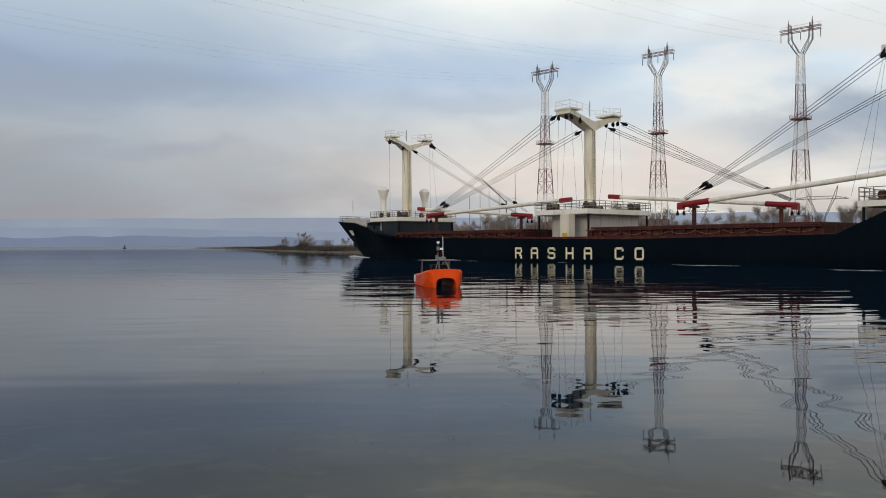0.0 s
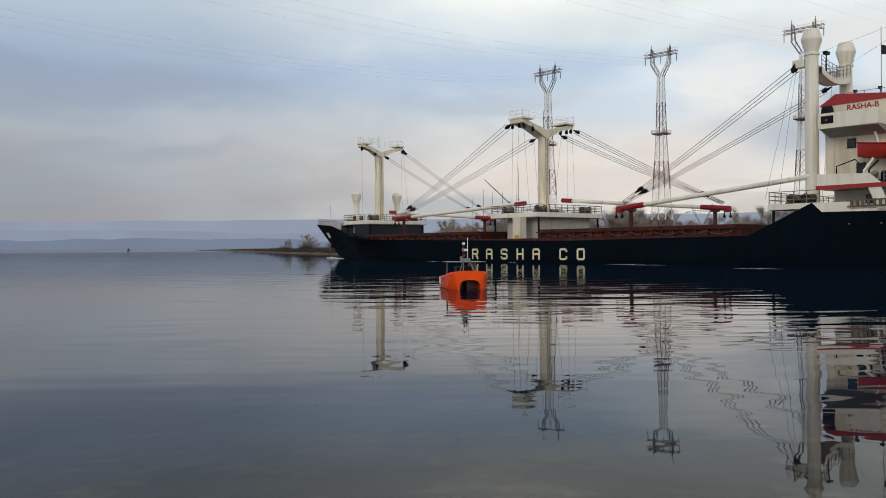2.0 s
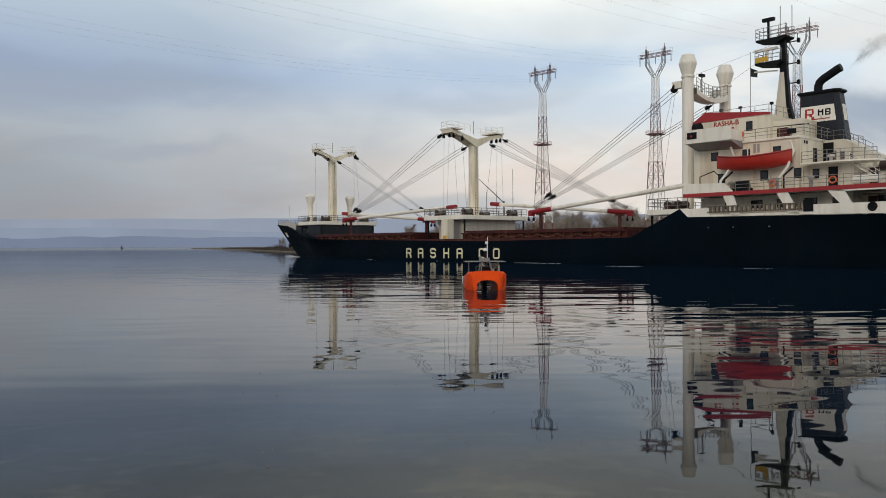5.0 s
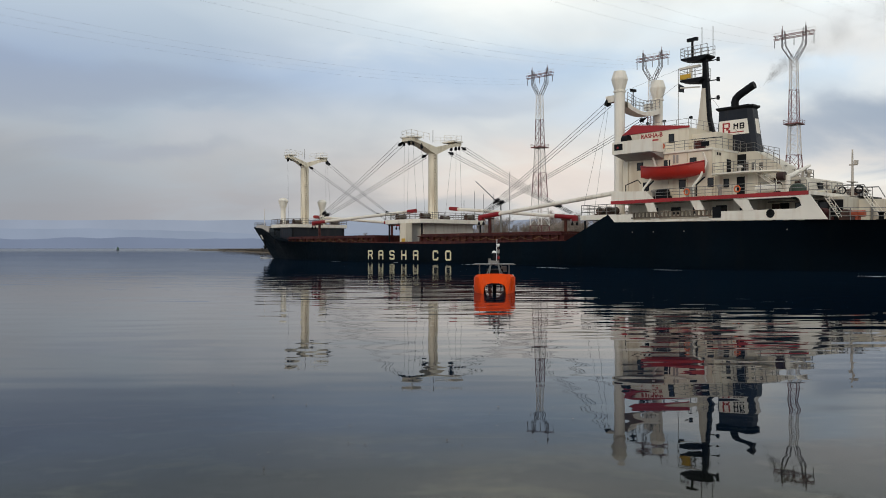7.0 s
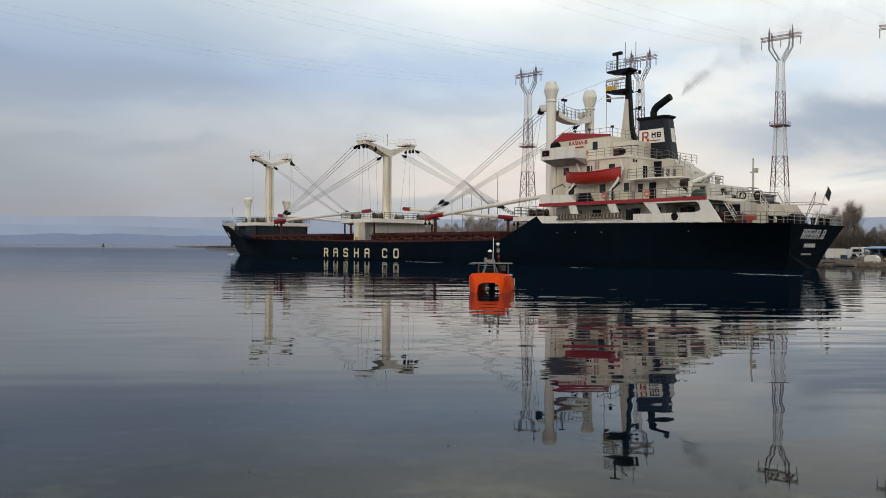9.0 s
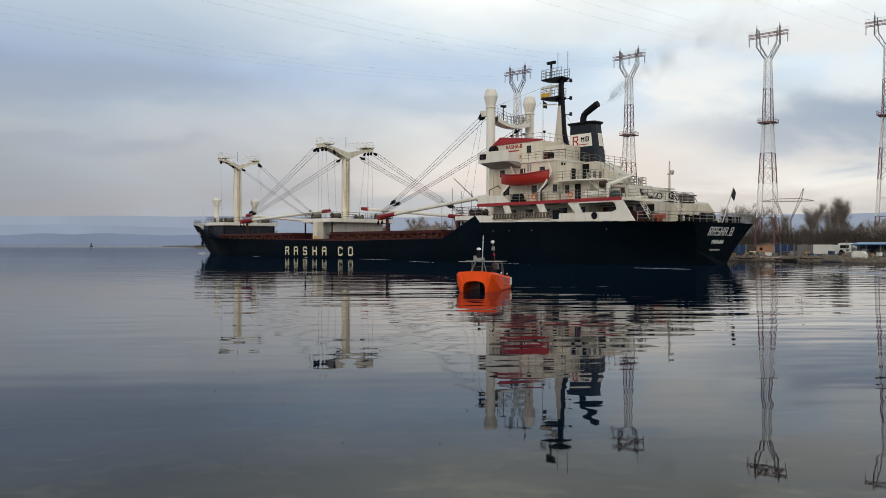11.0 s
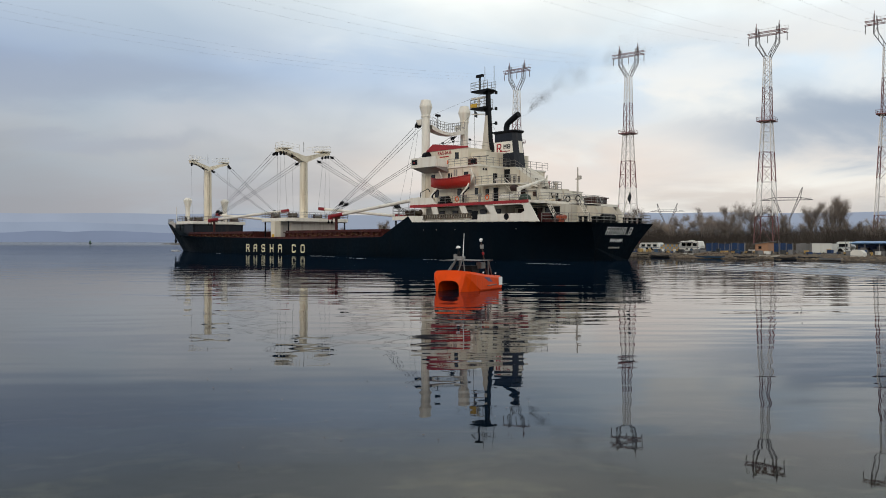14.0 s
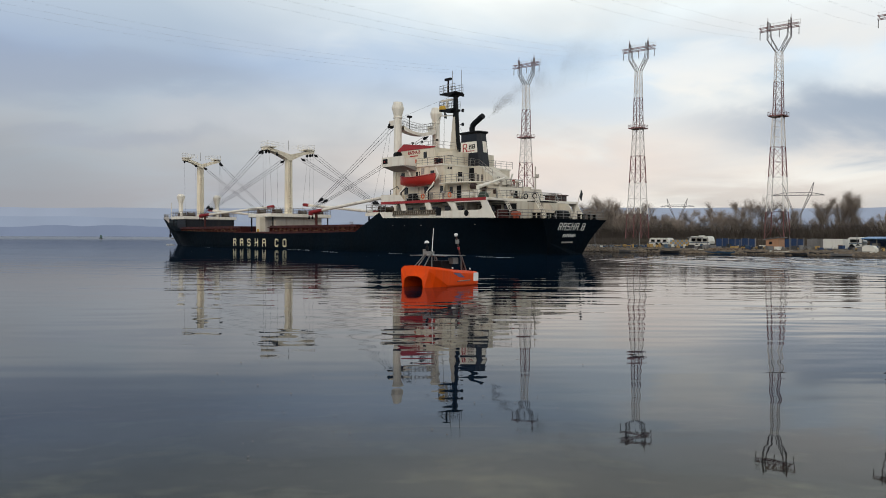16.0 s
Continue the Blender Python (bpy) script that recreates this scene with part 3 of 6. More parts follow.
def hatches():
    for x0, x1 in ((-19.5, 8.6), (19.5, 47.5)):
        s = Shape().box(x0, x1, -7.6, 7.6, 2.2, 3.95)
        part("hatch_coaming", s, M_DECKRED, ship, "dark red hatch coaming with rust streaks")
        for k in range(6):
            a = x0 + 0.3 + (x1 - x0 - 0.6) * k / 6
            b = a + (x1 - x0 - 0.6) / 6 - 0.15
            part("hatch_cover", Shape().box(a, b, -7.75, 7.75, 3.97, 4.22), M_DECKRED, ship)
        rib = Shape().box(0, 0.12, 7.6, 7.95, 2.3, 3.76).mesh("stiffener")
        for x in np.arange(x0 + 0.7, x1, 1.4):
            part("stiffener", rib, M_DECKRED, ship).location = (x, 0, 0)
        part("coaming_ledge", Shape().box(x0, x1, 7.6, 7.98, 3.78, 3.93), M_DECKRED, ship)
        rope = Shape()
        xs = np.arange(x0 + 0.5, x1 - 2, 3.2)
        for a in xs:
            rope.tube([(a + 3.2 * u, 8.02, 3.62 - 0.38 * 4 * u * (1 - u)) for u in np.linspace(0, 1, 7)], 0.035, 5)
        part("hanging_hose", rope, M_HOSE, ship, "rust brown hose hung in loops")
    part("deck_bulwark", Shape().box(-21.2, 29, 9.30, 9.40, 2.4, 3.1).box(-21.2, 29, -9.40, -9.30, 2.4, 3.1), M_DECKRED, ship, "low dark red bulwark along the main deck")


hatches()


def cargo_winch(x, y, z):
    w = part("winch", Shape().box(x - 0.5, x + 0.5, y - 0.9, y + 0.9, z, z + 0.2).box(x - 0.15, x + 0.15, y + 0.85, y + 0.95, z, z + 0.6).box(x - 0.15, x + 0.15, y - 0.95, y - 0.85, z, z + 0.6), M_STORE, ship, "dark brown greasy cargo winch")
    part("drum", Shape().tube([(x, y - 0.8, z + 0.55), (x, y + 0.8, z + 0.55)], 0.34, 12), M_GANG, w, "drum wound with wire")
    for e in (-0.75, 0.75):
        part("flange", Shape().tube([(x, y + e - 0.05, z + 0.55), (x, y + e + 0.05, z + 0.55)], 0.46, 12), M_STORE, w)


def mast_house(x0, x1, hy, zp, house, base):
    """A house on deck with the overhanging platform round a mast."""
    hx0, hx1, hhy = house
    # the wall's shade is put into the darker cream
    h = part("mast_house", Shape().box(hx0, hx1, -hhy, hhy, base, zp - 0.62), M_HOUSE, ship, "grimy cream mast house with its shade toned into the paint")
    p = part("platform", Shape().box(x0, x1, -hy, hy, zp - 0.62, zp), M_WHITE, ship, "cream overhanging winch platform")
    # thin grey sheet that paints the shade on the platform's underside
    part("platform_underside", Shape().box(x0 + 0.1, x1 - 0.1, -hy + 0.1, hy - 0.1, zp - 0.70, zp - 0.625), M_UNDER, p)
    r = Shape()
    r.rail([(x0 + .05, hy - .05, zp), (x1 - .05, hy - .05, zp), (x1 - .05, -hy + .05, zp), (x0 + .05, -hy + .05, zp), (x0 + .05, hy - .05, zp)], 1.05, 1.25, 0.045)
    part("railing", r, M_RAIL, p, "dark grey pipe railing")
    for y in (hy - 0.6, -hy + 0.6):
        for x in (x0 + 0.3, x1 - 0.3):
            part("post", Shape().tube([(x, y, base), (x, y, zp - 0.7)], 0.14, 8), M_BLACK, ship, "dark steel post")
    for k, (wx, wy) in enumerate(((x0 + 1.2, hy - 2), (x0 + 1.2, -hy + 2.2), (x1 - 1.3, hy - 2.2), (x1 - 1.3, -hy + 2))):
        cargo_winch(wx, wy, zp)


mast_house(9.4, 18.2, 6.8, 6.62, (10.4, 16.5, 5.2), 2.4)
mast_house(48.6, 56.2, 6.4, 6.75, (49.6, 55.5, 4.8), 3.2)
part("deck_locker", Shape().box(11.3, 12.65, 6.9, 8.1, 2.5, 5.95), M_CREAM, ship, "cream painted deck locker")
part("locker_panel", Shape().box(11.5, 12.3, 8.1, 8.14, 3.0, 3.6), M_YELLOW, ship, "yellow painted box on the locker")
# shade under the platform is put into the store's dark paint
part("mast_house_fore", Shape().box(49.0, 53.4, -6.0, 6.0, 3.2, 6.0), M_FUNNEL, ship, "store under the platform, its shade put into dark paint")


def cargo_mast(x, z0, z1, r0, r1, arm, ax0, ax1, armz):
    m = part("mast", Shape().tube([(x, 0, z0), (x, 0, z1 - 0.4), (x, 0, z1)], r0, 18, r1), M_BUFF, ship, "buff painted derrick mast with rust streaks")
    part("ladder", Shape().ladder((x - r0 - 0.1, 0.25, z0), (x - r1 - 0.1, 0.25, z1), 0.4, 0.45, r=0.022), M_HOSE, m, "rusty mast ladder")
    head = Shape()
    mid = (ax0 + ax1) / 2
    for sgn in (1, -1):
        a, b, c = 0.0, arm * 0.55, arm
        top = [(x - 0.85, x + 0.85), (mid - (ax1 - ax0) * 0.4, mid + (ax1 - ax0) * 0.4), (ax0, ax1)]
        zt, zb = [armz - 1.25, armz - 0.55, armz], [z1 - 0.75, armz - 1.15, armz - 0.65]
        v = []
        for (xa, xb), y, t, bo in zip(top, (a, b, c), zt, zb):
            v += [(xa, sgn * y, bo), (xb, sgn * y, bo), (xb, sgn * y, t), (xa, sgn * y, t)]
        f = [(0, 3, 2, 1), (8, 9, 10, 11)]
        for i in range(2):
            for k in range(4):
                f.append((i * 4 + k, i * 4 + (k + 1) % 4, (i + 1) * 4 + (k + 1) % 4, (i + 1) * 4 + k))
        head.add(v, f)
    part("crosstree", head, M_BUFF, m, "cream box-girder crosstree")
    for sgn in (1, -1):
        y0, y1 = sgn * arm, sgn * arm * 0.3
        ya, yb = sorted((sgn * arm * 0.62, sgn * (arm + 0.1)))
        part("platform", Shape().box(ax0 - 0.25, ax1 + 0.25, ya, yb, armz - 0.12, armz + 0.1), M_WHITE, m, "white working platform")
        part("railing", Shape().rail([(ax0, y1, armz - .3), (ax0, y0, armz), (ax1, y0, armz), (ax1, y1, armz - .3)], 1.05, 1.5, 0.028, 2), M_WHITE, m, "white pipe railing")
    part("pole", Shape().tube([(x, 0, armz - 0.4), (x, 0, armz + 1.6)], 0.05, 6), M_GREY, m)
    return m


def block(p, q, size=0.5, parent=None):
    """A rope block hung at p and pulled towards q."""
    p, q = Vector(p), Vector(q)
    d = (q - p).normalized()
    s = Shape().tube([p, p + d * size * 0.5], size * 0.10, 6)
    a = p + d * size * 0.35
    side = d.cross(Vector((0, 0, 1)) if abs(d.z) < 0.9 else Vector((1, 0, 0))).normalized()
    # two drop-shaped cheeks, narrow at the shackle
    for e in (-1, 1):
        o = side * size * 0.13 * e
        s.tube([a + o, a + d * size * 0.3 + o, a + d * size * 0.75 + o, a + d * size * 1.05 + o, a + d * size * 1.2 + o], size * 0.16, 8, size * 0.30)
    s.tube([a + d * size * 0.72 - side * size * 0.3, a + d * size * 0.72 + side * size * 0.3], size * 0.33, 10)
    return part("rope_block", s, M_BLACK, parent or ship, "black rope block")


mast_a = cargo_mast(54.2, 6.75, 19.0, 0.86, 0.72, 4.4, 52.8, 54.4, 20.5)
mast_b = cargo_mast(14.35, 6.62, 18.0, 0.80, 0.70, 5.35, 13.3, 15.7, 19.75)


def vent_post(x, y, z0, zn, r, rw, zw, zt):
    v = part("ventilator", Shape().lathe(x, y, [(r, z0), (r, zn), (r * 1.12, zn), (r * 1.12, zn + .12), (rw, zw), (rw, zw + 0.1), (rw * 0.62, zt), (rw * 0.3, zt + 0.1)], 24, False), M_WHITE, ship, "cream mushroom ventilator post")
    return v


for y in (4.5, -4.5):
    vent_post(54.9, y, 6.75, 9.9, 0.5, 0.95, 11.45, 12.0)


def boom(heel, head, r=0.34, post=True, head_len=3.4, post_base=4.2):
    heel, head = Vector(heel), Vector(head)
    d = (head - heel).normalized()
    pts = [heel.lerp(head, u) for u in np.linspace(0, 1, 7)]
    b = part("derrick_boom", Shape().tube(pts, r * 0.8, 12, r * 0.75), M_WHITE, ship, "cream tubular derrick boom at rest")
    part("boom_head", Shape().tube([head - d * head_len, head + d * 0.3], r * 0.95, 12).box(head.x - .35, head.x + .35, head.y - .3, head.y + .3, head.z - .5, head.z + .2), M_BOOMRED, b, "red painted boom head")
    if heel.x > -20:
        part("boom_heel", Shape().tube([heel - d * 0.3, heel + d * 1.5], r * 0.95, 12), M_BOOMRED, b, "red painted boom heel")
    if post:
        p = head - d * 1.6
        part("boom_rest", Shape().tube([(p.x, p.y, post_base), (p.x, p.y, p.z - 0.3)], 0.24, 8).box(p.x - .3, p.x + .3, p.y - .6, p.y + .6, p.z - .55, p.z - .3), M_DECKRED, ship, "dark red boom rest")
    for k in (-0.3, 0.35):
        q = head + Vector((k, k * 0.4, 0))
        block(q + Vector((0, 0, -0.5)), q + Vector((0, 0, -3)), 0.42, b)
    return b


HEADS = {"a": (41.0, 6.0, 6.75), "b": (30.0, -5.0, 6.6), "c": (-11.0, -5.0, 6.5), "d": (-3.2, 6.0, 6.5)}
boom((15.4, 3.0, 8.1), HEADS["a"])
boom((52.6, -1.5, 8.4), HEADS["b"])
boom((13.2, -3.0, 8.6), HEADS["c"])
boom((-25.3, 4.45, 8.85), HEADS["d"])


def wires():
    def run(p, q, n=2, gap=0.5, r=0.030, sag=0.2):
        p, q = Vector(p), Vector(q)
        d = (q - p).normalized()
        side = Vector((0, 0, 1)).cross(d).normalized()
        block(p, q, 0.7)
        block(q.lerp(p, 0.10), p, 0.75)
        for i in range(n):
            o = side * gap * (i - (n - 1) / 2) + Vector((0, 0, gap * 0.5 * (i - (n - 1) / 2)))
            pts = [p.lerp(q, u) + o * (1 - 0.5 * u) + Vector((0, 0, -sag * 4 * u * (1 - u))) for u in np.linspace(0.02, 0.98, 9)]
            part("wire_rope", Shape().tube(pts, r, 5, caps=False), M_WIRE, ship)

    def up(v, z=0.4):
        return (v[0], v[1], v[2] + z)
    # after guys of the fore mast, both ways of the middle mast, fore guys of the bridge posts
    run((52.8, -4.3, 19.6), up(HEADS["b"]), 2)
    run((52.9, -0.2, 18.5), (31.8, -4.6, 6.8), 2)
    run((15.6, 5.2, 19.1), up(HEADS["a"], 0.1), 3)
    run((15.5, 0.2, 17.5), up(HEADS["a"], 0.0), 3)
    run((13.2, -5.2, 18.9), up(HEADS["c"]), 3)
    run((12.9, -2.0, 17.8), up(HEADS["c"]), 3)
    for y, z in ((3.6, 20.3), (-3.6, 19.0)):
        run((-24.0, y, z), up(HEADS["d"]), 3)
    # single falls that hang from the heads to the winches
    falls = [((53.3, 4.4), (54.0, 3.8), 19.7, 7.0), ((53.3, -4.4), (52.6, -4), 19.7, 7.0), ((52.5, -4.2), (51, -4.3), 19.7, 7.0), ((53.3, 1.6), (50, 3.0), 19.0, 7.0),
             ((15.4, 5.1), (16.4, 4.4), 18.9, 7.0), ((14.2, 5.1), (15.4, 4.6), 18.9, 7.0), ((13.6, 4.8), (13.0, 4.4), 18.9, 7.0), ((13.4, 3.2), (11.6, 4.0), 18.5, 7.0),
             ((15.3, -5.1), (16.4, -4.4), 18.9, 7.0), ((13.4, -5.1), (12.4, -4.6), 18.9, 7.0), ((14.2, -5.0), (13.6, -4.2), 18.9, 7.0),
             ((-23.8, 4.2), (-22.2, 5.0), 20.0, 6.6), ((-23.8, 4.6), (-21.5, 6.4), 20.0, 6.6), ((-23.8, -4.2), (-22.2, -5.0), 20.0, 6.6)]
    for (xa, ya), (xb, yb), za, zb in falls:
        block((xa, ya, za + 0.35), (xa + 0.5 * math.sin(xa * 7 + ya), ya + 0.3 * math.cos(ya * 5), za - 1.2), 0.55)
        part("wire_fall", Shape().tube([(xa, ya, za), (xb, yb, zb)], 0.014, 4, caps=False), M_WIRE, ship)


wires()


# ---- superstructure ----
def quad_panel(name, pts, y0, y1, material, parent, label=""):
    return part(name, Shape().prism(pts, y0, y1), material, parent, label)


house = part("accommodation_block", Shape().box(-39.1, -27.8, -7.0, 7.0, 7.45, 12.5), M_CREAM, ship, "cream painted steel accommodation block with rust streaks")
# the darker cream itself paints the shade of the recess and after walls
part("lower_house", Shape().box(-44.0, -28.6, -7.0, 7.0, 4.7, 7.05), M_AFT, ship, "grimy cream house under the boat deck, its shade put into the paint")
part("after_house", Shape().box(-51.6, -44.0, -5.0, 5.0, 4.6, 7.05).box(-43.9, -39.1, -6.6, 6.6, 7.45, 9.75), M_AFT, ship, "grimy cream after part of the deckhouse, shade put into the paint")
casing = part("funnel_casing", Shape().prism([(-39.1, 9.75), (-44.4, 9.75), (-43.9, 10.9), (-41.1, 12.6), (-39.1, 12.6)], -1.75, 1.75), M_AFT, ship, "grimy cream casing under the funnel")
for x in (-41.6, -42.5, -43.4):
    part("rib", Shape().box(x - 0.05, x + 0.05, 1.75, 1.85, 9.8, 11.2 + (x + 43.4) * 0.55), M_AFT, casing)
deck_b = part("boat_deck", Shape().box(-50.2, -28.0, -9.45, 9.45, 7.12, 7.45), M_WHITE, ship, "white boat deck")
for sgn in (1, -1):
    y0, y1 = sorted((sgn * 9.44, sgn * 9.54))
    part("fascia", Shape().box(-50.2, -28.0, y0, y1, 7.08, 7.46), M_RED, deck_b, "red painted deck edge")
    y0, y1 = sorted((sgn * 9.36, sgn * 9.48))
    scr = part("side_screen", Shape().prism([(-51.9, 4.76), (-41.4, 4.92), (-41.4, 5.84), (-49.0, 5.84), (-49.55, 6.1), (-49.3, 6.75), (-49.0, 6.92), (-43.6, 6.92), (-42.6, 7.1), (-50.3, 7.1)], y0, y1), M_WHITE, ship, "white side screen with long openings")
    quad_panel("slanted_pillar", [(-44.9, 5.80), (-43.9, 5.80), (-42.7, 7.1), (-44.2, 7.1)], y0, y1, M_WHITE, scr)
    for xt, xb in ((-32.5, -33.4), (-38.0, -39.3)):
        quad_panel("slanted_pillar", [(xb - 1.0, 4.9), (xb, 4.9), (xt, 7.1), (xt - 1.1, 7.1)], y0, y1, M_WHITE, scr)
    quad_panel("bulwark_plate", [(-31.0, 5.0), (-27.8, 5.05), (-27.8, 5.9), (-31.0, 5.9)], y0, y1, M_WHITE, scr)
    quad_panel("sill", [(-41.4, 4.95), (-31.0, 5.0), (-31.0, 5.22), (-41.4, 5.2)], y0, y1, M_WHITE, scr)
    quad_panel("bulwark_plate", [(-33.6, 7.46), (-28.05, 7.46), (-28.05, 8.55), (-32.6, 8.35)], y0, y1, M_WHITE, deck_b)
    ring = [(-46.6 + 0.32 * math.cos(a), sgn * 9.52, 5.45 + 0.32 * math.sin(a)) for a in np.linspace(0, 2 * math.pi, 17)]
    part("mooring_pipe", Shape().tube(ring, 0.1, 6).tube([(-46.6, sgn * 9.40, 5.45), (-46.6, sgn * 9.50, 5.45)], 0.3, 14), M_BLACK, scr, "black mooring pipe")
# stowed accommodation ladder along the port side
gang = Shape().box(-40.5, -30.8, 9.52, 9.62, 5.38, 5.52).box(-40.5, -30.8, 9.52, 9.62, 5.96, 6.06)
for x in np.arange(-40.4, -30.8, 0.48):
    gang.box(x, x + 0.2, 9.54, 9.70, 5.4, 6.05)
part("accommodation_ladder", gang, M_GANG, ship, "dirty brown stowed accommodation ladder")
part("ladder_recess", Shape().box(-41.5, -40.6, 9.40, 9.56, 5.2, 6.3), M_BLACK, ship)


def window(x, y, z, w=0.7, h=0.95, parent=None, side=1):
    f = part("window", Shape().box(x - w / 2, x + w / 2, *sorted((y, y + side * 0.05)), z - h / 2, z + h / 2), M_BLACK, parent or house, "dark framed window")
    part("pane", Shape().box(x - w / 2 + .08, x + w / 2 - .08, *sorted((y + side * .05, y + side * 0.062)), z - h / 2 + .08, z + h / 2 - .08), M_GLASS, f)


for x in (-31.0, -35.6, -39.0):
    window(x, 7.0, 9.05, 0.8, 1.0)
    window(x, -7.0, 9.05, 0.8, 1.0, side=-1)
for x in (-30.2, -33.7, -36.9):
    window(x, 7.0, 11.4, 0.8, 0.9)
for x in (-32.0, -34.8, -37.5, -40.2, -42.8):
    window(x, 7.0, 6.2, 1.2, 0.8)
for x in (-45.9, -47.4, -49.7):
    window(x, 5.0, 6.2, 0.9, 0.9)


def door(x, y, z, w=0.85, h=1.95, parent=None, material=None):
    part("door", Shape().box(x - w / 2, x + w / 2, y, y + 0.06, z, z + h), material or M_BLACK, parent or house, "dark open doorway")


door(-42.1, 6.6, 7.5)
door(-39.65, 1.75, 10.0, 1.0, 2.35)
window(-40.5, 6.6, 8.9, 0.6, 0.9)
part("aft_door", Shape().box(-39.16, -39.1, 3.2, 4.0, 9.9, 11.7), M_BLACK, house, "dark doorway in the after wall")
for y in (5.4, 5.9):
    part("vent_hole", Shape().box(-39.14, -39.1, y - 0.14, y + 0.14, 12.0, 12.3), M_BLACK, house)
# balcony on the after house
balc = part("balcony", Shape().prism([(-39.7, 8.2), (-43.4, 8.4), (-46.2, 7.2), (-46.2, 5.0), (-39.7, 5.0)], 9.72, 9.85, "z"), M_WHITE, ship, "white balcony deck")
part("railing", Shape().rail([(-39.8, 8.1, 9.85), (-43.4, 8.3, 9.85), (-46.1, 7.1, 9.85)], 1.05, 1.1, 0.035), M_GREY, balc)
part("boat_deck_railing", Shape().rail([(-33.8, 9.4, 7.46), (-50.0, 9.4, 7.46)], 1.0, 1.5, 0.035), M_GREY, ship, "grey pipe railing")
part("stairway", Shape().ladder((-46.6, 6.2, 7.5), (-43.6, 6.2, 9.8), 0.8, 0.28, r=0.06).rail([(-46.6, 6.7, 7.5), (-43.6, 6.7, 9.8)], 0.9, 1.0, 0.03, 2), M_WHITE, ship, "white steel stairway")

# bridge wings and wheelhouse
for sgn in (1, -1):
    def yy(a, b):
        return sorted((sgn * a, sgn * b))
    w = part("bridge_wing", Shape().box(-33.4, -28.2, *yy(9.38, 9.5), 12.7, 14.1).box(-28.3, -28.2, *yy(5.0, 9.38), 12.7, 14.1).box(-33.4, -33.3, *yy(7.2, 9.38), 12.7, 13.75), M_WHITE, ship, "white bridge wing bulwark")
    # the shade below the wing is put into this grey
    part("wing_underside", Shape().add([(-28.25, sgn * 9.4, 12.72), (-33.35, sgn * 9.4, 12.6), (-33.35, sgn * 6.9, 11.95), (-28.25, sgn * 6.9, 12.1), (-28.25, sgn * 9.4, 12.8), (-33.35, sgn * 9.4, 12.8), (-33.35, sgn * 6.9, 12.8), (-28.25, sgn * 6.9, 12.8)],
         [(0, 1, 2, 3), (4, 7, 6, 5), (0, 4, 5, 1), (1, 5, 6, 2), (2, 6, 7, 3), (3, 7, 4, 0)]), M_UNDER, w, "grey underside of the wing, shade put into the colour")
    part("side_light", Shape().box(-29.6, -28.5, *yy(9.5, 9.56), 13.15, 13.85), M_BLACK, w, "black side light box")
    part("light", Shape().box(-29.1, -28.9, *yy(9.56, 9.62), 13.35, 13.55), M_RED, w)
part("bridge_deck", Shape().box(-39.2, -27.7, -7.2, 7.2, 12.5, 12.72), M_WHITE, ship, "white bridge deck")
wh = part("wheelhouse", Shape().box(-35.2, -27.2, -5.0, 5.0, 12.72, 15.5).box(-38.2, -35.2, -4.4, 4.4, 12.72, 14.75), M_CREAM, ship, "cream wheelhouse")
for sgn in (1, -1):
    a, b = sorted((sgn * 5.0, sgn * 5.12))
    part("red_visor", Shape().prism([(-35.3, 15.5), (-26.4, 15.52), (-28.0, 16.55), (-35.3, 15.68)], a, b), M_RED, wh, "red painted wheelhouse visor")
part("visor_front", Shape().add([(-26.4, 5.1, 15.52), (-26.4, -5.1, 15.52), (-28.0, -5.1, 16.55), (-28.0, 5.1, 16.55), (-27.2, 5.1, 15.4), (-27.2, -5.1, 15.4)], [(0, 1, 2, 3), (0, 4, 5, 1), (0, 3, 4), (1, 5, 2)]), M_RED, wh, "red painted visor front")
def lettering(name, text, size, material, parent, label, m):
    cu = bpy.data.curves.new(name, "FONT")
    cu.body, cu.size, cu.extrude, cu.offset, cu.align_x = text, size, 0.02, 0.012, "CENTER"
    ob = new(name, cu)
    me = bpy.data.meshes.new_from_object(ob.evaluated_get(bpy.context.evaluated_depsgraph_get()))
    bpy.data.objects.remove(ob)
    part(name, me, material, parent, label).matrix_basis = m


lettering("name_board", "RASHA-B", 0.72, M_RED, wh, "red lettering on the wheelhouse side", Matrix.Translation((-30.4, 5.02, 14.85)) @ Matrix(((-1, 0, 0, 0), (0, 0, 1, 0), (0, 1, 0, 0), (0, 0, 0, 1))))
part("name_stripe", Shape().box(-31.3, -29.4, 5.0, 5.04, 14.45, 14.62), M_RED, wh, "red painted stripe")
window(-33.0, 5.0, 14.5, 0.7, 1.0, wh)
for y in np.linspace(-4, 4, 7):
    part("front_window", Shape().box(-27.2, -27.15, y - 0.5, y + 0.5, 14.1, 15.1), M_GLASS, wh)
part("searchlight", Shape().tube([(-27.2, 5.9, 14.75), (-27.9, 5.9, 14.75)], 0.62, 14).tube([(-27.6, 5.9, 14.1), (-27.6, 5.9, 12.7)], 0.06, 6), M_BLACK, ship, "black round searchlight")
part("bridge_railing", Shape().rail([(-33.5, 7.1, 12.72), (-39.6, 7.1, 12.72), (-39.6, -7.1, 12.72)], 1.05, 1.3, 0.035), M_GREY, ship, "grey pipe railing")
part("monkey_railing", Shape().rail([(-27.5, 4.8, 15.55), (-35, 4.8, 15.55), (-35, -4.8, 15.55), (-27.5, -4.8, 15.55)], 1.0, 1.5, 0.03, 2), M_GREY, ship, "grey railing on the wheelhouse roof")

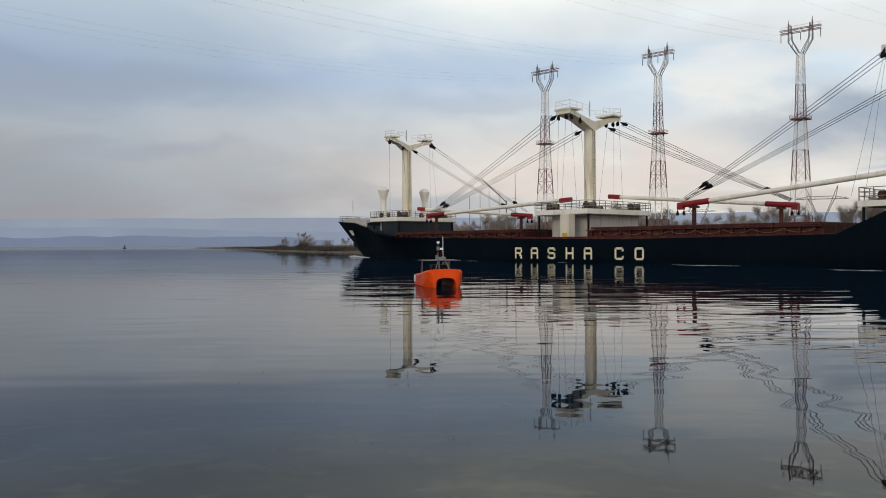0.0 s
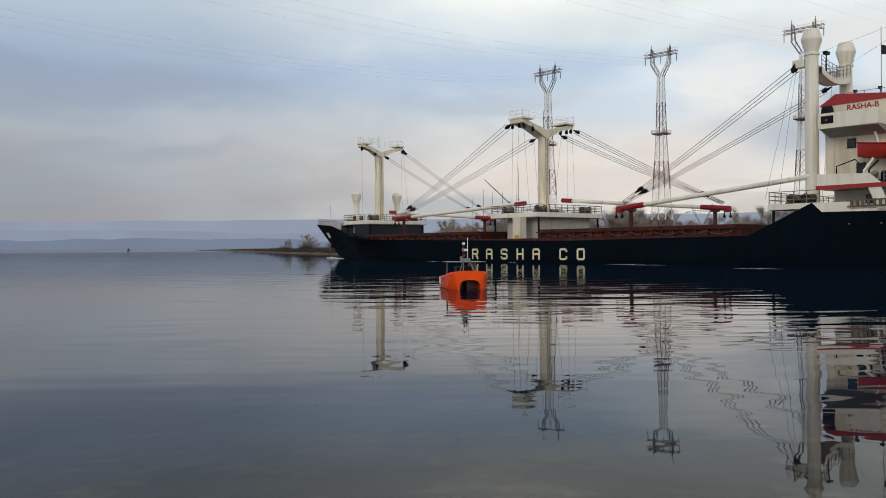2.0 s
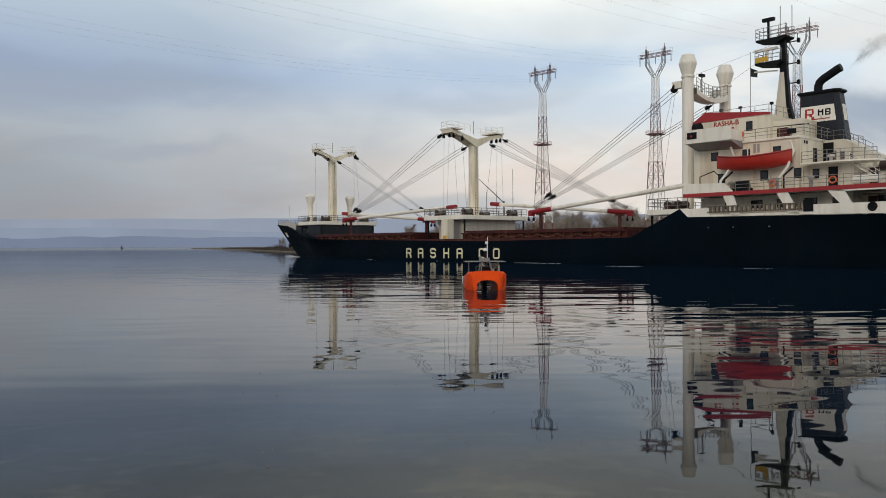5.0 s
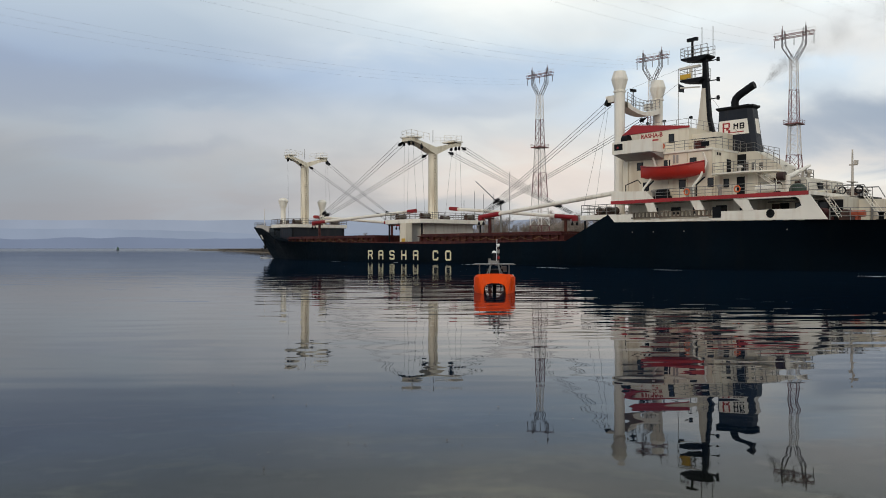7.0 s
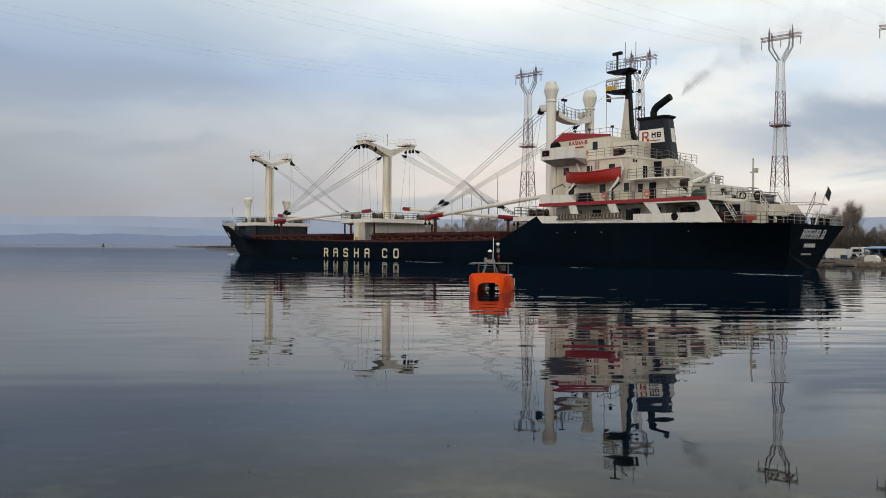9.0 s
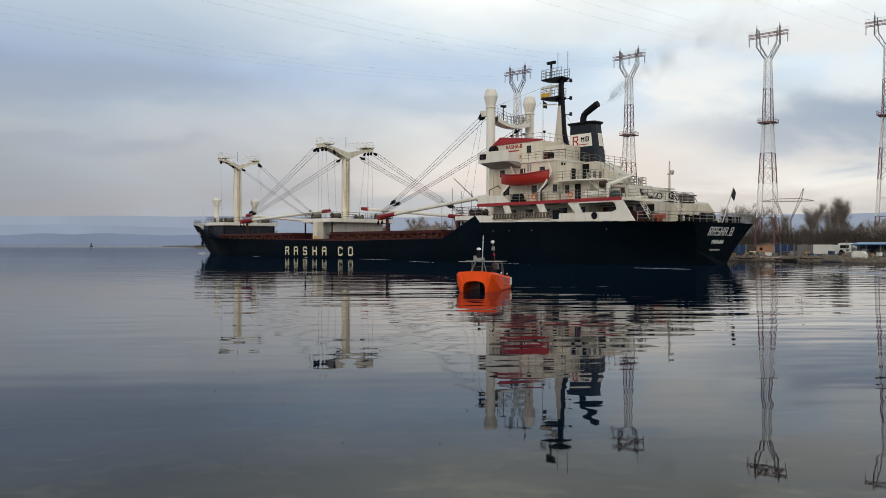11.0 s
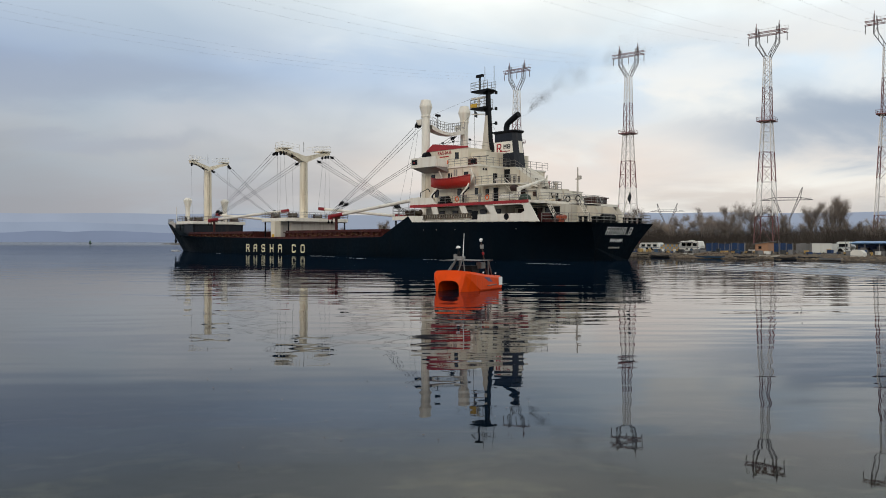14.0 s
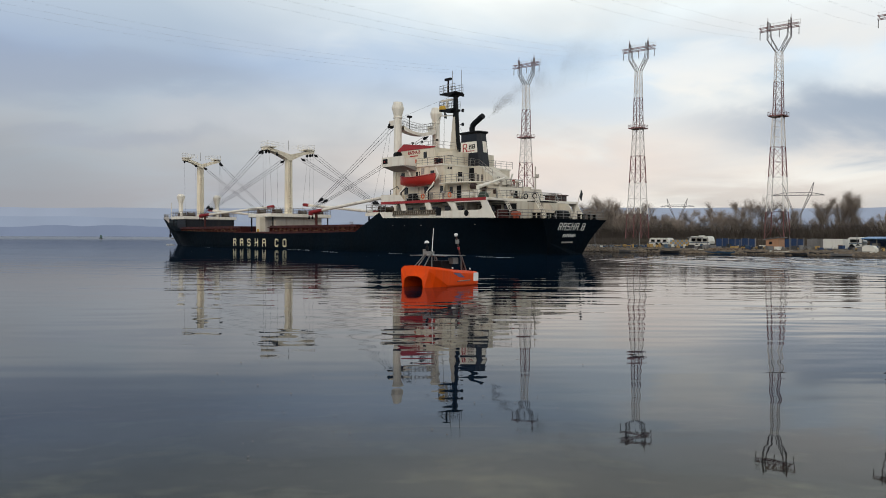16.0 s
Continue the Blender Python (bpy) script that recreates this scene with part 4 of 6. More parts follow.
# king posts before the bridge and their bridge platform
for y in (4.05, -4.05):
    kp = part("king_post", Shape().lathe(-25.25, y, [(0.66, 2.4), (0.62, 20.9), (0.74, 20.95), (0.74, 21.15), (0.62, 21.2), (0.98, 22.45), (0.98, 22.62), (0.70, 23.5), (0.4, 23.56)], 12, False), M_WHITE, ship, "white king post with a ventilator head")
    part("arm", Shape().box(-24.6, -23.4, y - 0.3, y + 0.3, 19.9, 20.7), M_WHITE, kp)
arch = [(-25.25 - 0.5, y, 19.15 - 0.6 * (1 - (y / 3.4) ** 2)) for y in np.linspace(3.4, -3.4, 13)]
br = Shape()
v = []
for x, y, z in arch:
    v += [(-26.0, y, z), (-24.6, y, z), (-24.6, y, z + 0.45 + 0.25 * (y / 3.4) ** 2), (-26.0, y, z + 0.45 + 0.25 * (y / 3.4) ** 2)]
br.add(v, [(i * 4 + k, i * 4 + (k + 1) % 4, (i + 1) * 4 + (k + 1) % 4, (i + 1) * 4 + k) for i in range(12) for k in range(4)])
bridge = part("post_bridge", br, M_WHITE, ship, "white curved bridge between the king posts")
part("railing", Shape().rail([(-25.95, y, z + 0.6) for _, y, z in arch[::3]], 1.25, 0.9, 0.035).rail([(-24.65, y, z + 0.6) for _, y, z in arch[::3]], 1.25, 0.9, 0.035), M_GREY, bridge)
part("floodlight", Shape().tube([(-25.9, 2.2, 19.4), (-25.9, 2.2, 21.5)], 0.06, 6).box(-26.1, -25.7, 1.8, 2.6, 21.2, 21.5), M_BLACK, bridge)

# signal mast
sm = part("signal_mast", Shape().prism([(-35.6, 14.7), (-35.1, 14.7), (-34.65, 17.0), (-34.45, 20.0), (-33.95, 20.0), (-34.05, 24.5), (-34.45, 24.5), (-34.75, 20.2), (-35.0, 17.2)], -0.26, 0.26), M_BLACK, ship, "black signal mast")
part("mast_foot", Shape().prism([(-35.1, 14.7), (-33.1, 14.7), (-33.55, 17.2), (-33.8, 19.2), (-33.97, 20.6), (-34.43, 20.6), (-34.64, 17.0)], -0.30, 0.30), M_AFT, sm, "grimy cream lower face of the mast")
for z, x0, x1 in ((24.2, -35.0, -31.6), (21.7, -34.4, -31.5)):
    part("platform", Shape().prism([(x0, z), (x0, z + 0.15), (x1, z + 0.15), (x1, z - 0.05), (-33.9, z - 0.45)], -0.9, 0.9), M_BLACK, sm, "black mast platform")
    part("railing", Shape().rail([(x0, 0.85, z + .15), (x1, 0.85, z + .15), (x1, -0.85, z + .15), (x0, -0.85, z + .15)], 1.2, 0.9, 0.035), M_GREY, sm)
part("radar", Shape().tube([(-32.6, 0, 24.3), (-32.6, 0, 26.4)], 0.14, 8).box(-33.3, -32.0, -0.15, 0.25, 26.4, 26.75), M_BLACK, sm, "black radar scanner")
part("radar", Shape().tube([(-32.4, 0, 21.8), (-32.4, 0, 23.2)], 0.2, 8).box(-33.6, -31.0, -0.2, 0.2, 23.25, 23.5), M_WHITE, sm, "white radar scanner")
part("yellow_box", Shape().box(-32.9, -31.55, 0.86, 0.92, 21.95, 22.45).box(-31.55, -31.5, -0.5, 0.86, 21.95, 22.45), M_YELLOW, sm, "faded yellow rail board")
for z in (23.7, 21.4, 19.3):
    part("yard", Shape().tube([(-34.4, 0, z), (-35.9, 0, z)], 0.07, 6).box(-36.0, -35.75, -0.15, 0.15, z - 0.2, z + 0.25), M_BLACK, sm)
part("yard", Shape().tube([(-33.6, 0, 20.9), (-31.0, 0, 21.15)], 0.09, 6), M_WHITE, sm)
part("aerial", Shape().tube([(-34.2, 0.6, 24.4), (-34.2, 0.6, 27.6)], 0.04, 5).tube([(-34.9, -0.6, 24.4), (-34.9, -0.6, 27.8)], 0.04, 5), M_GREY, sm)
part("aerial", Shape().tube([(-29.5, -2, 15.5), (-29.5, -2, 24.0)], 0.035, 5), M_GREY, ship, "thin whip aerial")
part("house_flag", Shape().add([(-29.5, -2, 22.2), (-30.6, -1.5, 21.6), (-30.5, -1.6, 20.9), (-29.5, -2, 21.2), (-29.5, -2.04, 22.2), (-30.6, -1.54, 21.6), (-30.5, -1.64, 20.9), (-29.5, -2.04, 21.2)], [(0, 1, 2, 3), (7, 6, 5, 4), (0, 4, 5, 1), (1, 5, 6, 2), (2, 6, 7, 3)]), M_FLAG, ship, "small dark signal flag")


# funnel
def funnel():
    def ring(z, x0, x1, hy):
        c, d = 0.15, 0.42
        return [(x0 + d, -hy, z), (x1 - c, -hy, z), (x1, -hy + c, z), (x1, hy - c, z), (x1 - c, hy, z), (x0 + d, hy, z), (x0, hy - d, z), (x0, -hy + d, z)]

    def loft(rings):
        s = Shape()
        v = [p for r in rings for p in r]
        n = 8
        f = [(i * n + k, i * n + (k + 1) % n, (i + 1) * n + (k + 1) % n, (i + 1) * n + k) for i in range(len(rings) - 1) for k in range(n)]
        return s.add(v, f + [tuple(range(7, -1, -1)), tuple(range((len(rings) - 1) * n, len(rings) * n))])

    def at(z, grow=0.0):
        u = (z - 12.3) / 5.4
        return ring(z, -40.95 + 0.75 * u - grow, -36.3 - 0.15 * u + grow, 1.08 - 0.10 * u + grow)
    fn = part("funnel", loft([at(z) for z in (12.0, 13.5, 15, 16.5, 17.6)]), M_FUNNEL, ship, "dark navy funnel")
    a0, a1 = at(14.7, 0.02), at(16.35, 0.02)
    for i0, i1 in ((4, 5), (0, 1), (6, 7)):
        p = [Vector(q) for q in (a0[i0], a0[i1], a1[i1], a1[i0])]
        if i0 == 6:
            p = [p[0].lerp(p[1], 0.25), p[1].lerp(p[0], 0.12), p[2].lerp(p[3], 0.12), p[3].lerp(p[2], 0.25)]
        else:
            a, b = (0.01, 0.03) if i0 == 4 else (0.03, 0.01)
            p = [p[0].lerp(p[1], a), p[1].lerp(p[0], b), p[2].lerp(p[3], b), p[3].lerp(p[2], a)]
        inner = [q.lerp(Vector((-38.6, 0, q.z)), 0.1) for q in p]
        part("band", Shape().add(p + inner, [(0, 1, 2, 3), (7, 6, 5, 4), (0, 4, 5, 1), (1, 5, 6, 2), (2, 6, 7, 3), (3, 7, 4, 0)]), M_WHITE, fn, "white funnel panel")
    part("cap", loft([at(17.5, 0.03), at(17.7, 0.26), at(17.86, 0.26)]), M_BLACK, fn, "black flared funnel cap")
    part("exhaust_pipe", Shape().tube([(-37.9, 0, 17.8), (-37.9, 0, 18.5), (-38.05, 0, 18.9), (-38.4, 0, 19.2), (-39.9, 0, 20.0), (-40.2, 0, 20.1)], 0.42, 14), M_BLACK, fn, "black bent exhaust pipe")
    def strokes(bars, x0, material, label):
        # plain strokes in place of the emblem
        lg = Shape()
        for i, (a, b, z0, z1) in enumerate(bars):
            y = max(at(z)[4][1] for z in (z0, z1)) + 0.035 + 0.002 * i
            lg.box(x0 - b, x0 - a, y - 0.12, y, z0, z1)
        part("emblem", lg, material, fn, label)
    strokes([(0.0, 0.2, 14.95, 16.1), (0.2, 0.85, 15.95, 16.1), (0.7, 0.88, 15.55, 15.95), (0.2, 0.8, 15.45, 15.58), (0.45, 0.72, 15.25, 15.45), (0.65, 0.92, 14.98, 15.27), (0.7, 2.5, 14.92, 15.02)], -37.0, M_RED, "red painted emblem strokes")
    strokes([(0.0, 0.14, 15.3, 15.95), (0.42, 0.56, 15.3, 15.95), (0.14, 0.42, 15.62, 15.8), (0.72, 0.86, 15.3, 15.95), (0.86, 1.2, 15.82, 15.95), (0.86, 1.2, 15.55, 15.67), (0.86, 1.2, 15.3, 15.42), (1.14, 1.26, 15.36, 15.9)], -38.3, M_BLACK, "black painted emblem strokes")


funnel()


# lifeboats in their davits
def lifeboat(sgn):
    s = Shape()
    xs = np.linspace(-39.0, -31.2, 13)
    rings = []
    for x in xs:
        u = (x + 35.1) / 3.9
        b = 1.15 * max(0.04, 1 - abs(u) ** 2.6)
        keel = 9.55 + 0.45 * abs(u) ** 3
        top = 10.85 + 0.42 * u * u
        rings.append([(x, sgn * 8.3 + b * math.cos(a), keel + (top - keel) * (1 - abs(math.sin(a)) ** 0.8)) for a in np.linspace(0, -math.pi, 9)])
    n = 9
    v = [p for r in rings for p in r]
    s.add(v, [(i * n + k, i * n + k + 1, (i + 1) * n + k + 1, (i + 1) * n + k) for i in range(12) for k in range(8)], True)
    s.add(v, [(i * n, (i + 1) * n, (i + 1) * n + 8, i * n + 8) for i in range(12)])
    lb = part("lifeboat", s, M_LIFE, ship, "orange-red open lifeboat hung in davits")
    g = Shape().tube([(x, sgn * 8.3 + sgn * 1.17 * max(0.04, 1 - abs((x + 35.1) / 3.9) ** 2.6), 10.83 + 0.42 * ((x + 35.1) / 3.9) ** 2) for x in xs], 0.08, 6)
    part("gunwale", g, M_RED, lb)
    for x in (-32.1, -38.2):
        part("davit", Shape().tube([(x, sgn * 9.2, 7.5), (x, sgn * 9.2, 8.6), (x - .5, sgn * 8.6, 9.6), (x - .6, sgn * 7.6, 11.2), (x - .5, sgn * 8.1, 12.1)], 0.13, 6), M_WHITE, ship, "white boat davit")
        part("davit_brace", Shape().tube([(x - .45, sgn * 9.3, 7.5), (x - .45, sgn * 9.3, 8.7), (x - 1.1, sgn * 8.8, 9.5)], 0.09, 6), M_BLACK, ship)
    part("boat_winch", Shape().tube([(-34.4, sgn * 8.0, 8.1), (-33.2, sgn * 8.0, 8.1)], 0.5, 12).box(-34.6, -33.0, *sorted((sgn * 7.4, sgn * 8.6)), 7.46, 7.8), M_BLACK, ship, "dark boat winch")


lifeboat(1)
lifeboat(-1)

# fore end of the superstructure: winch platform by the king posts
pl = part("platform", Shape().box(-28.0, -22.9, -8.6, 8.6, 5.45, 6.0), M_WHITE, ship, "white winch platform before the bridge")
part("railing", Shape().rail([(-27.9, 8.5, 6.0), (-23.0, 8.5, 6.0), (-23.0, -8.5, 6.0)], 1.2, 1.2, 0.045), M_GREY, pl)
part("post", Shape().tube([(-23.3, 8.2, 2.5), (-23.3, 8.2, 5.4)], 0.14, 8), M_BLACK, ship, "dark steel post")
for x, y in ((-24.5, 6.3), (-26.0, 6.5), (-24.5, -6)):
    cargo_winch(x, y, 6.0)

# after deck
part("after_structure", Shape().prism([(-43.9, 7.46), (-48.3, 7.46), (-47.7, 9.15), (-43.9, 9.35)], -4.4, 4.4), M_AFT, ship, "grimy cream casing with a slanting after end")
# a black box puts the dark of an opening on the casing
part("aft_opening", Shape().box(-48.2, -47.9, 1.2, 2.4, 7.5, 8.7), M_BLACK, ship, "black box painting the shade of an opening in the casing")
part("provision_crane", Shape().tube([(-47.9, 8.7, 7.46), (-47.9, 8.7, 9.1)], 0.26, 10).tube([(-47.9, 8.8, 8.85), (-47.6, 3.2, 10.4)], 0.27, 8, 0.12), M_WHITE, ship, "white provision crane with raised jib")
part("crane_drum", Shape().tube([(-47.8, 9.0, 9.0), (-47.1, 9.0, 9.0)], 0.42, 12), M_STORE, ship, "brown crane drum")
part("tank", Shape().tube([(-44.6, 8.3, 8.0), (-47.0, 8.3, 8.0)], 0.35, 12), M_WHITE, ship, "white horizontal tank")
part("cover", Shape().ball((-48.75, 8.5, 7.5), 0.9, 0.6, 0.8, 12, 8), mat("dark_green_cover", (0.03, 0.05, 0.035), 0.7), ship, "dark green covered machine")
part("railing", Shape().rail([(-43.4, -0.7, 9.5), (-45.2, -0.7, 9.5), (-45.2, -3.2, 9.5), (-43.4, -3.2, 9.5)], 1.05, 0.8, 0.04), M_GREY, ship, "grey pipe railing")
part("platform", Shape().box(-45.3, -43.3, -3.3, -0.6, 9.37, 9.5), M_UNDER, ship, "small grey platform")
for k in range(5):
    part("pipe_bundle", Shape().tube([(-48.6 + 0.1 * k, 4.4 - 0.5 * k, 7.6 + 0.1 * (k % 3)), (-50.1, 4.2 - 0.5 * k, 7.65 + 0.12 * (k % 2))], 0.16, 8), (M_BUFF, M_GREY, M_STORE)[k % 3], ship, "pipe lying on the boat deck")
part("after_railing", Shape().rail([(-48.4, 5.4, 7.46), (-50.1, 5.4, 7.46), (-50.1, -6.0, 7.46)], 1.05, 1.2, 0.035), M_GREY, ship, "grey pipe railing")
part("bulwark_plate", Shape().prism([(-52.6, 4.6), (-55.2, 4.6), (-54.7, 5.9), (-54.0, 6.85), (-52.6, 6.9)], 1.2, 1.3), M_AFT, ship, "pale slanting plate")
part("bulwark_plate", Shape().prism([(-52.6, 4.6), (-55.2, 4.6), (-54.7, 5.9), (-54.0, 6.85), (-52.6, 6.9)], -2.7, -2.6), M_AFT, ship, "pale slanting plate")
part("stern_railing", Shape().rail([(-51.9, 9.0, 4.7), (-55.0, 7.8, 4.65), (-57.1, 6.5, 4.62), (-57.1, -6.5, 4.62), (-55, -7.8, 4.65)], 1.1, 1.5, 0.04), M_GREY, ship, "grey stern railing")
dh = part("winch_house", Shape().box(-52.6, -51.6, -2.6, 1.6, 4.6, 6.9), M_AFT, ship, "cream winch house")
part("canopy", Shape().box(-52.2, -49.0, -2.6, 1.5, 7.06, 7.2), M_BLACK, dh, "dark canopy roof")
part("cabin", Shape().box(-48.5, -46.6, -9.2, -6.5, 7.45, 8.35).box(-48.7, -46.4, -9.4, -6.3, 8.35, 8.5), M_STORE, ship, "dark brown watch cabin")
for y in (-8.6, -7.85, -7.1):
    part("cabin_window", Shape().box(-48.54, -48.5, y - 0.28, y + 0.28, 7.75, 8.2), M_GLASS, ship)
am = part("after_mast", Shape().tube([(-50.4, 0, 7.2), (-50.4, 0, 12.0)], 0.16, 8, 0.08).box(-50.9, -50.1, -0.1, 0.1, 10.4, 10.55).box(-50.9, -50.6, -.2, .2, 10.5, 10.9).box(-50.6, -50.2, -.9, .9, 8.7, 8.8), M_HOUSE, ship, "cream after light mast")
for _y in (1.4, -2.4):
    part("pipe_frame", Shape().tube([(-49.0, _y, 7.2), (-49.3, _y, 8.35), (-52.0, _y, 8.3), (-52.6, _y, 7.2)], 0.06, 6), M_GREY, ship, "grey pipe frame")
for x in (-50.0, -51.6):
    ring = [(x + 0.34 * math.cos(a), 1.5, 7.85 + 0.34 * math.sin(a)) for a in np.linspace(0, 2 * math.pi, 17)]
    part("life_ring", Shape().tube(ring, 0.075, 6), M_BLACK, ship, "dark life ring")
part("stairway", Shape().ladder((-51.6, 5.3, 4.7), (-50.0, 5.3, 7.1), 0.8, 0.3, r=0.045).rail([(-51.6, 5.7, 4.7), (-50.0, 5.7, 7.1)], 0.9, 1.0, 0.03, 2), M_WHITE, ship, "white steel stairway")
part("stairway", Shape().ladder((-54.0, 1.8, 4.7), (-52.3, 1.8, 7.1), 0.8, 0.3, r=0.045).rail([(-54.0, 2.2, 4.7), (-52.3, 2.2, 7.1)], 0.9, 1.0, 0.03, 2), M_WHITE, ship, "white steel stairway")
part("life_raft", Shape().tube([(-53.2, 7.6, 5.25), (-54.4, 7.6, 5.25)], 0.3, 12).box(-53.9, -53.7, 7.2, 8.0, 4.7, 5.5), M_RAFT, ship, "faded orange life raft drum")
for x, y in ((-55.4, 5.5), (-56.0, -3), (-55.5, -6), (-54.8, 2.0), (-56.0, 3.4)):
    bl = Shape().box(x - .7, x + .7, y - .4, y + .4, 4.5, 4.75)
    for e in (-.4, .4):
        bl.lathe(x + e, y, [(.22, 4.7), (.22, 5.3), (.3, 5.3), (.3, 5.42)], 10)
    part("mooring_bollard", bl, M_BLACK, ship, "black mooring bollard")
part("mooring_winch", Shape().tube([(-55.2, -1.0, 5.3), (-55.2, 1.2, 5.3)], 0.5, 12).box(-55.8, -54.6, -1.3, 1.5, 4.5, 4.9), M_BLACK, ship, "dark mooring winch")
fl = part("ensign_staff", Shape().tube([(-57.0, 0, 4.6), (-58.3, 0, 8.5)], 0.06, 6), M_WHITE, ship, "white ensign staff")
part("ensign", Shape().add([(-58.3, 0, 8.5), (-58.7, 0.25, 7.85), (-58.5, 0.3, 6.95), (-58.0, 0.05, 7.6), (-58.3, -0.05, 8.5), (-58.7, 0.2, 7.85), (-58.5, 0.25, 6.95), (-58.0, 0.0, 7.6)], [(0, 1, 2, 3), (7, 6, 5, 4), (0, 4, 5, 1), (1, 5, 6, 2), (2, 6, 7, 3), (3, 7, 4, 0)]), M_FLAG, fl, "dark drooping ensign")

# fittings of the after house and casing
for i, x in enumerate((-40.2, -41.0, -41.8)):
    part("louvre", Shape().box(x - 0.22, x + 0.22, 1.75, 1.80, 10.1, 11.5 - 0.1 * i), M_GREY, casing, "grey louvred panel")
    for k in range(5):
        part("slat", Shape().box(x - 0.2, x + 0.2, 1.80, 1.84, 10.2 + 0.24 * k, 10.28 + 0.24 * k), M_STORE, casing)
part("railing", Shape().rail([(-39.2, 1.7, 12.6), (-41.1, 1.7, 12.6), (-43.8, 1.7, 10.95)], 0.9, 0.9, 0.03, 2), M_RAIL, casing, "grey pipe railing")
part("ladder", Shape().ladder((-43.95, 0.6, 10.9), (-44.5, 0.6, 7.5), 0.45, 0.3), M_RAIL, casing)
for x, w, h in ((-44.9, 0.8, 1.8), (-46.9, 0.55, 0.6)):
    z = 7.5 if h > 1 else 8.2
    part("door" if h > 1 else "window", Shape().box(x - w / 2, x + w / 2, 4.4, 4.45, z, z + h), M_STORE, ship, "dark brown door" if h > 1 else "dark window")
# flat black panel on the wall paints the shade of the open bay
part("open_bay", Shape().box(-51.5, -49.2, 5.0, 5.06, 4.72, 6.75), M_BLACK, ship, "black panel painting the shade of an open bay under the canopy")
for x, w, z0, z1 in ((-45.0, 0.8, 4.75, 6.6), (-48.3, 0.8, 4.75, 6.6)):
    part("door", Shape().box(x - w / 2, x + w / 2, 5.0, 5.05, z0, z1), M_STORE, ship, "dark brown steel door")
for x, y, z, h in ((-44.6, 3.4, 9.3, 0.9), (-45.7, 2.2, 9.25, 0.7), (-46.8, 3.0, 9.2, 1.0), (-45.2, -2.0, 9.3, 1.1), (-49.3, 3.4, 7.46, 1.0), (-47.6, 6.4, 7.46, 0.9), (-41.6, 5.9, 9.85, 0.8)):
    part("deck_vent", Shape().lathe(x, y, [(0.15, z), (0.15, z + h * 0.7), (0.34, z + h * 0.75), (0.34, z + h), (0.1, z + h * 1.08)], 10), M_HOUSE, ship, "cream mushroom vent")
for x, y, z in ((-43.2, 9.44, 8.0), (-37.6, 9.44, 8.0), (-33.2, 7.25, 13.4)):
    ring = [(x + 0.3 * math.cos(a), y, z + 0.3 * math.sin(a)) for a in np.linspace(0, 2 * math.pi, 17)]
    part("life_ring", Shape().tube(ring, 0.07, 6), M_ORANGE2, ship, "orange life ring")
part("deck_machine", Shape().box(-50.9, -49.6, 5.6, 7.2, 4.65, 5.1).tube([(-50.2, 5.7, 5.5), (-50.2, 7.1, 5.5)], 0.45, 12), M_DECKRED, ship, "dull red mooring winch")
part("deck_machine", Shape().box(-52.9, -51.9, 5.8, 7.0, 4.65, 5.0).tube([(-52.4, 5.9, 5.35), (-52.4, 6.9, 5.35)], 0.38, 12), M_STORE, ship, "brown mooring winch")
for x, y in ((-46.0, 6.3), (-47.4, 6.6), (-49.0, 6.2)):
    part("drum", Shape().lathe(x, y, [(0.3, 4.7), (0.3, 5.5), (0.26, 5.55)], 12), M_BLUE2 if x > -47 else M_STORE, ship, "steel drum on the after deck")
part("pipe", Shape().tube([(-44.2, 5.12, 6.8), (-51.4, 5.12, 6.75)], 0.07, 6), M_RAIL, ship, "grey pipe along the after house")
part("pipe", Shape().tube([(-44.0, 4.5, 9.0), (-47.2, 4.5, 8.9), (-47.4, 4.5, 7.6)], 0.06, 6), M_RAIL, ship, "grey pipe on the casing")
for a, b in (((-34.3, 0.3, 23.9), (-25.3, 3.9, 21.0)), ((-34.3, -0.3, 23.9), (-25.3, -3.9, 21.0)), ((-34.4, 0, 20.3), (-40.6, 1.6, 12.8))):
    part("stay", Shape().tube([a, b], 0.014, 4, caps=False), M_WIRE, ship, "thin wire stay")
for x in (-52.8, -51.0, -49.2):
    part("canopy_post", Shape().tube([(x, 1.4, 4.6), (x, 1.4, 7.1)], 0.06, 6), M_RAIL, ship, "grey canopy post")

# bow
part("bow_railing", Shape().rail([(62.5, 4.4, 6.0), (68, 2.6, 6.3), (74.6, 0.4, 6.6), (68, -2.6, 6.3), (62.5, -4.4, 6.0)], 1.15, 1.6, 0.045), M_GREY, ship, "grey bow railing")
part("jack_staff", Shape().tube([(70.8, 0, 6.2), (70.8, 0, 10.6)], 0.07, 6), M_WHITE, ship, "thin bow staff")
part("windlass", Shape().tube([(62, 1.8, 6.5), (62, -1.8, 6.5)], 0.7, 12).box(61, 63, -2.2, 2.2, 5.6, 6.2), M_BLACK, ship, "dark anchor windlass")
part("anchor", Shape().tube([(67.6, 1.75, 3.6), (67.4, 1.7, 2.3)], 0.16, 6).tube([(66.6, 1.9, 2.4), (67.4, 1.75, 2.0), (68.2, 1.5, 2.5)], 0.22, 6), M_BLACK, ship, "black bow anchor")
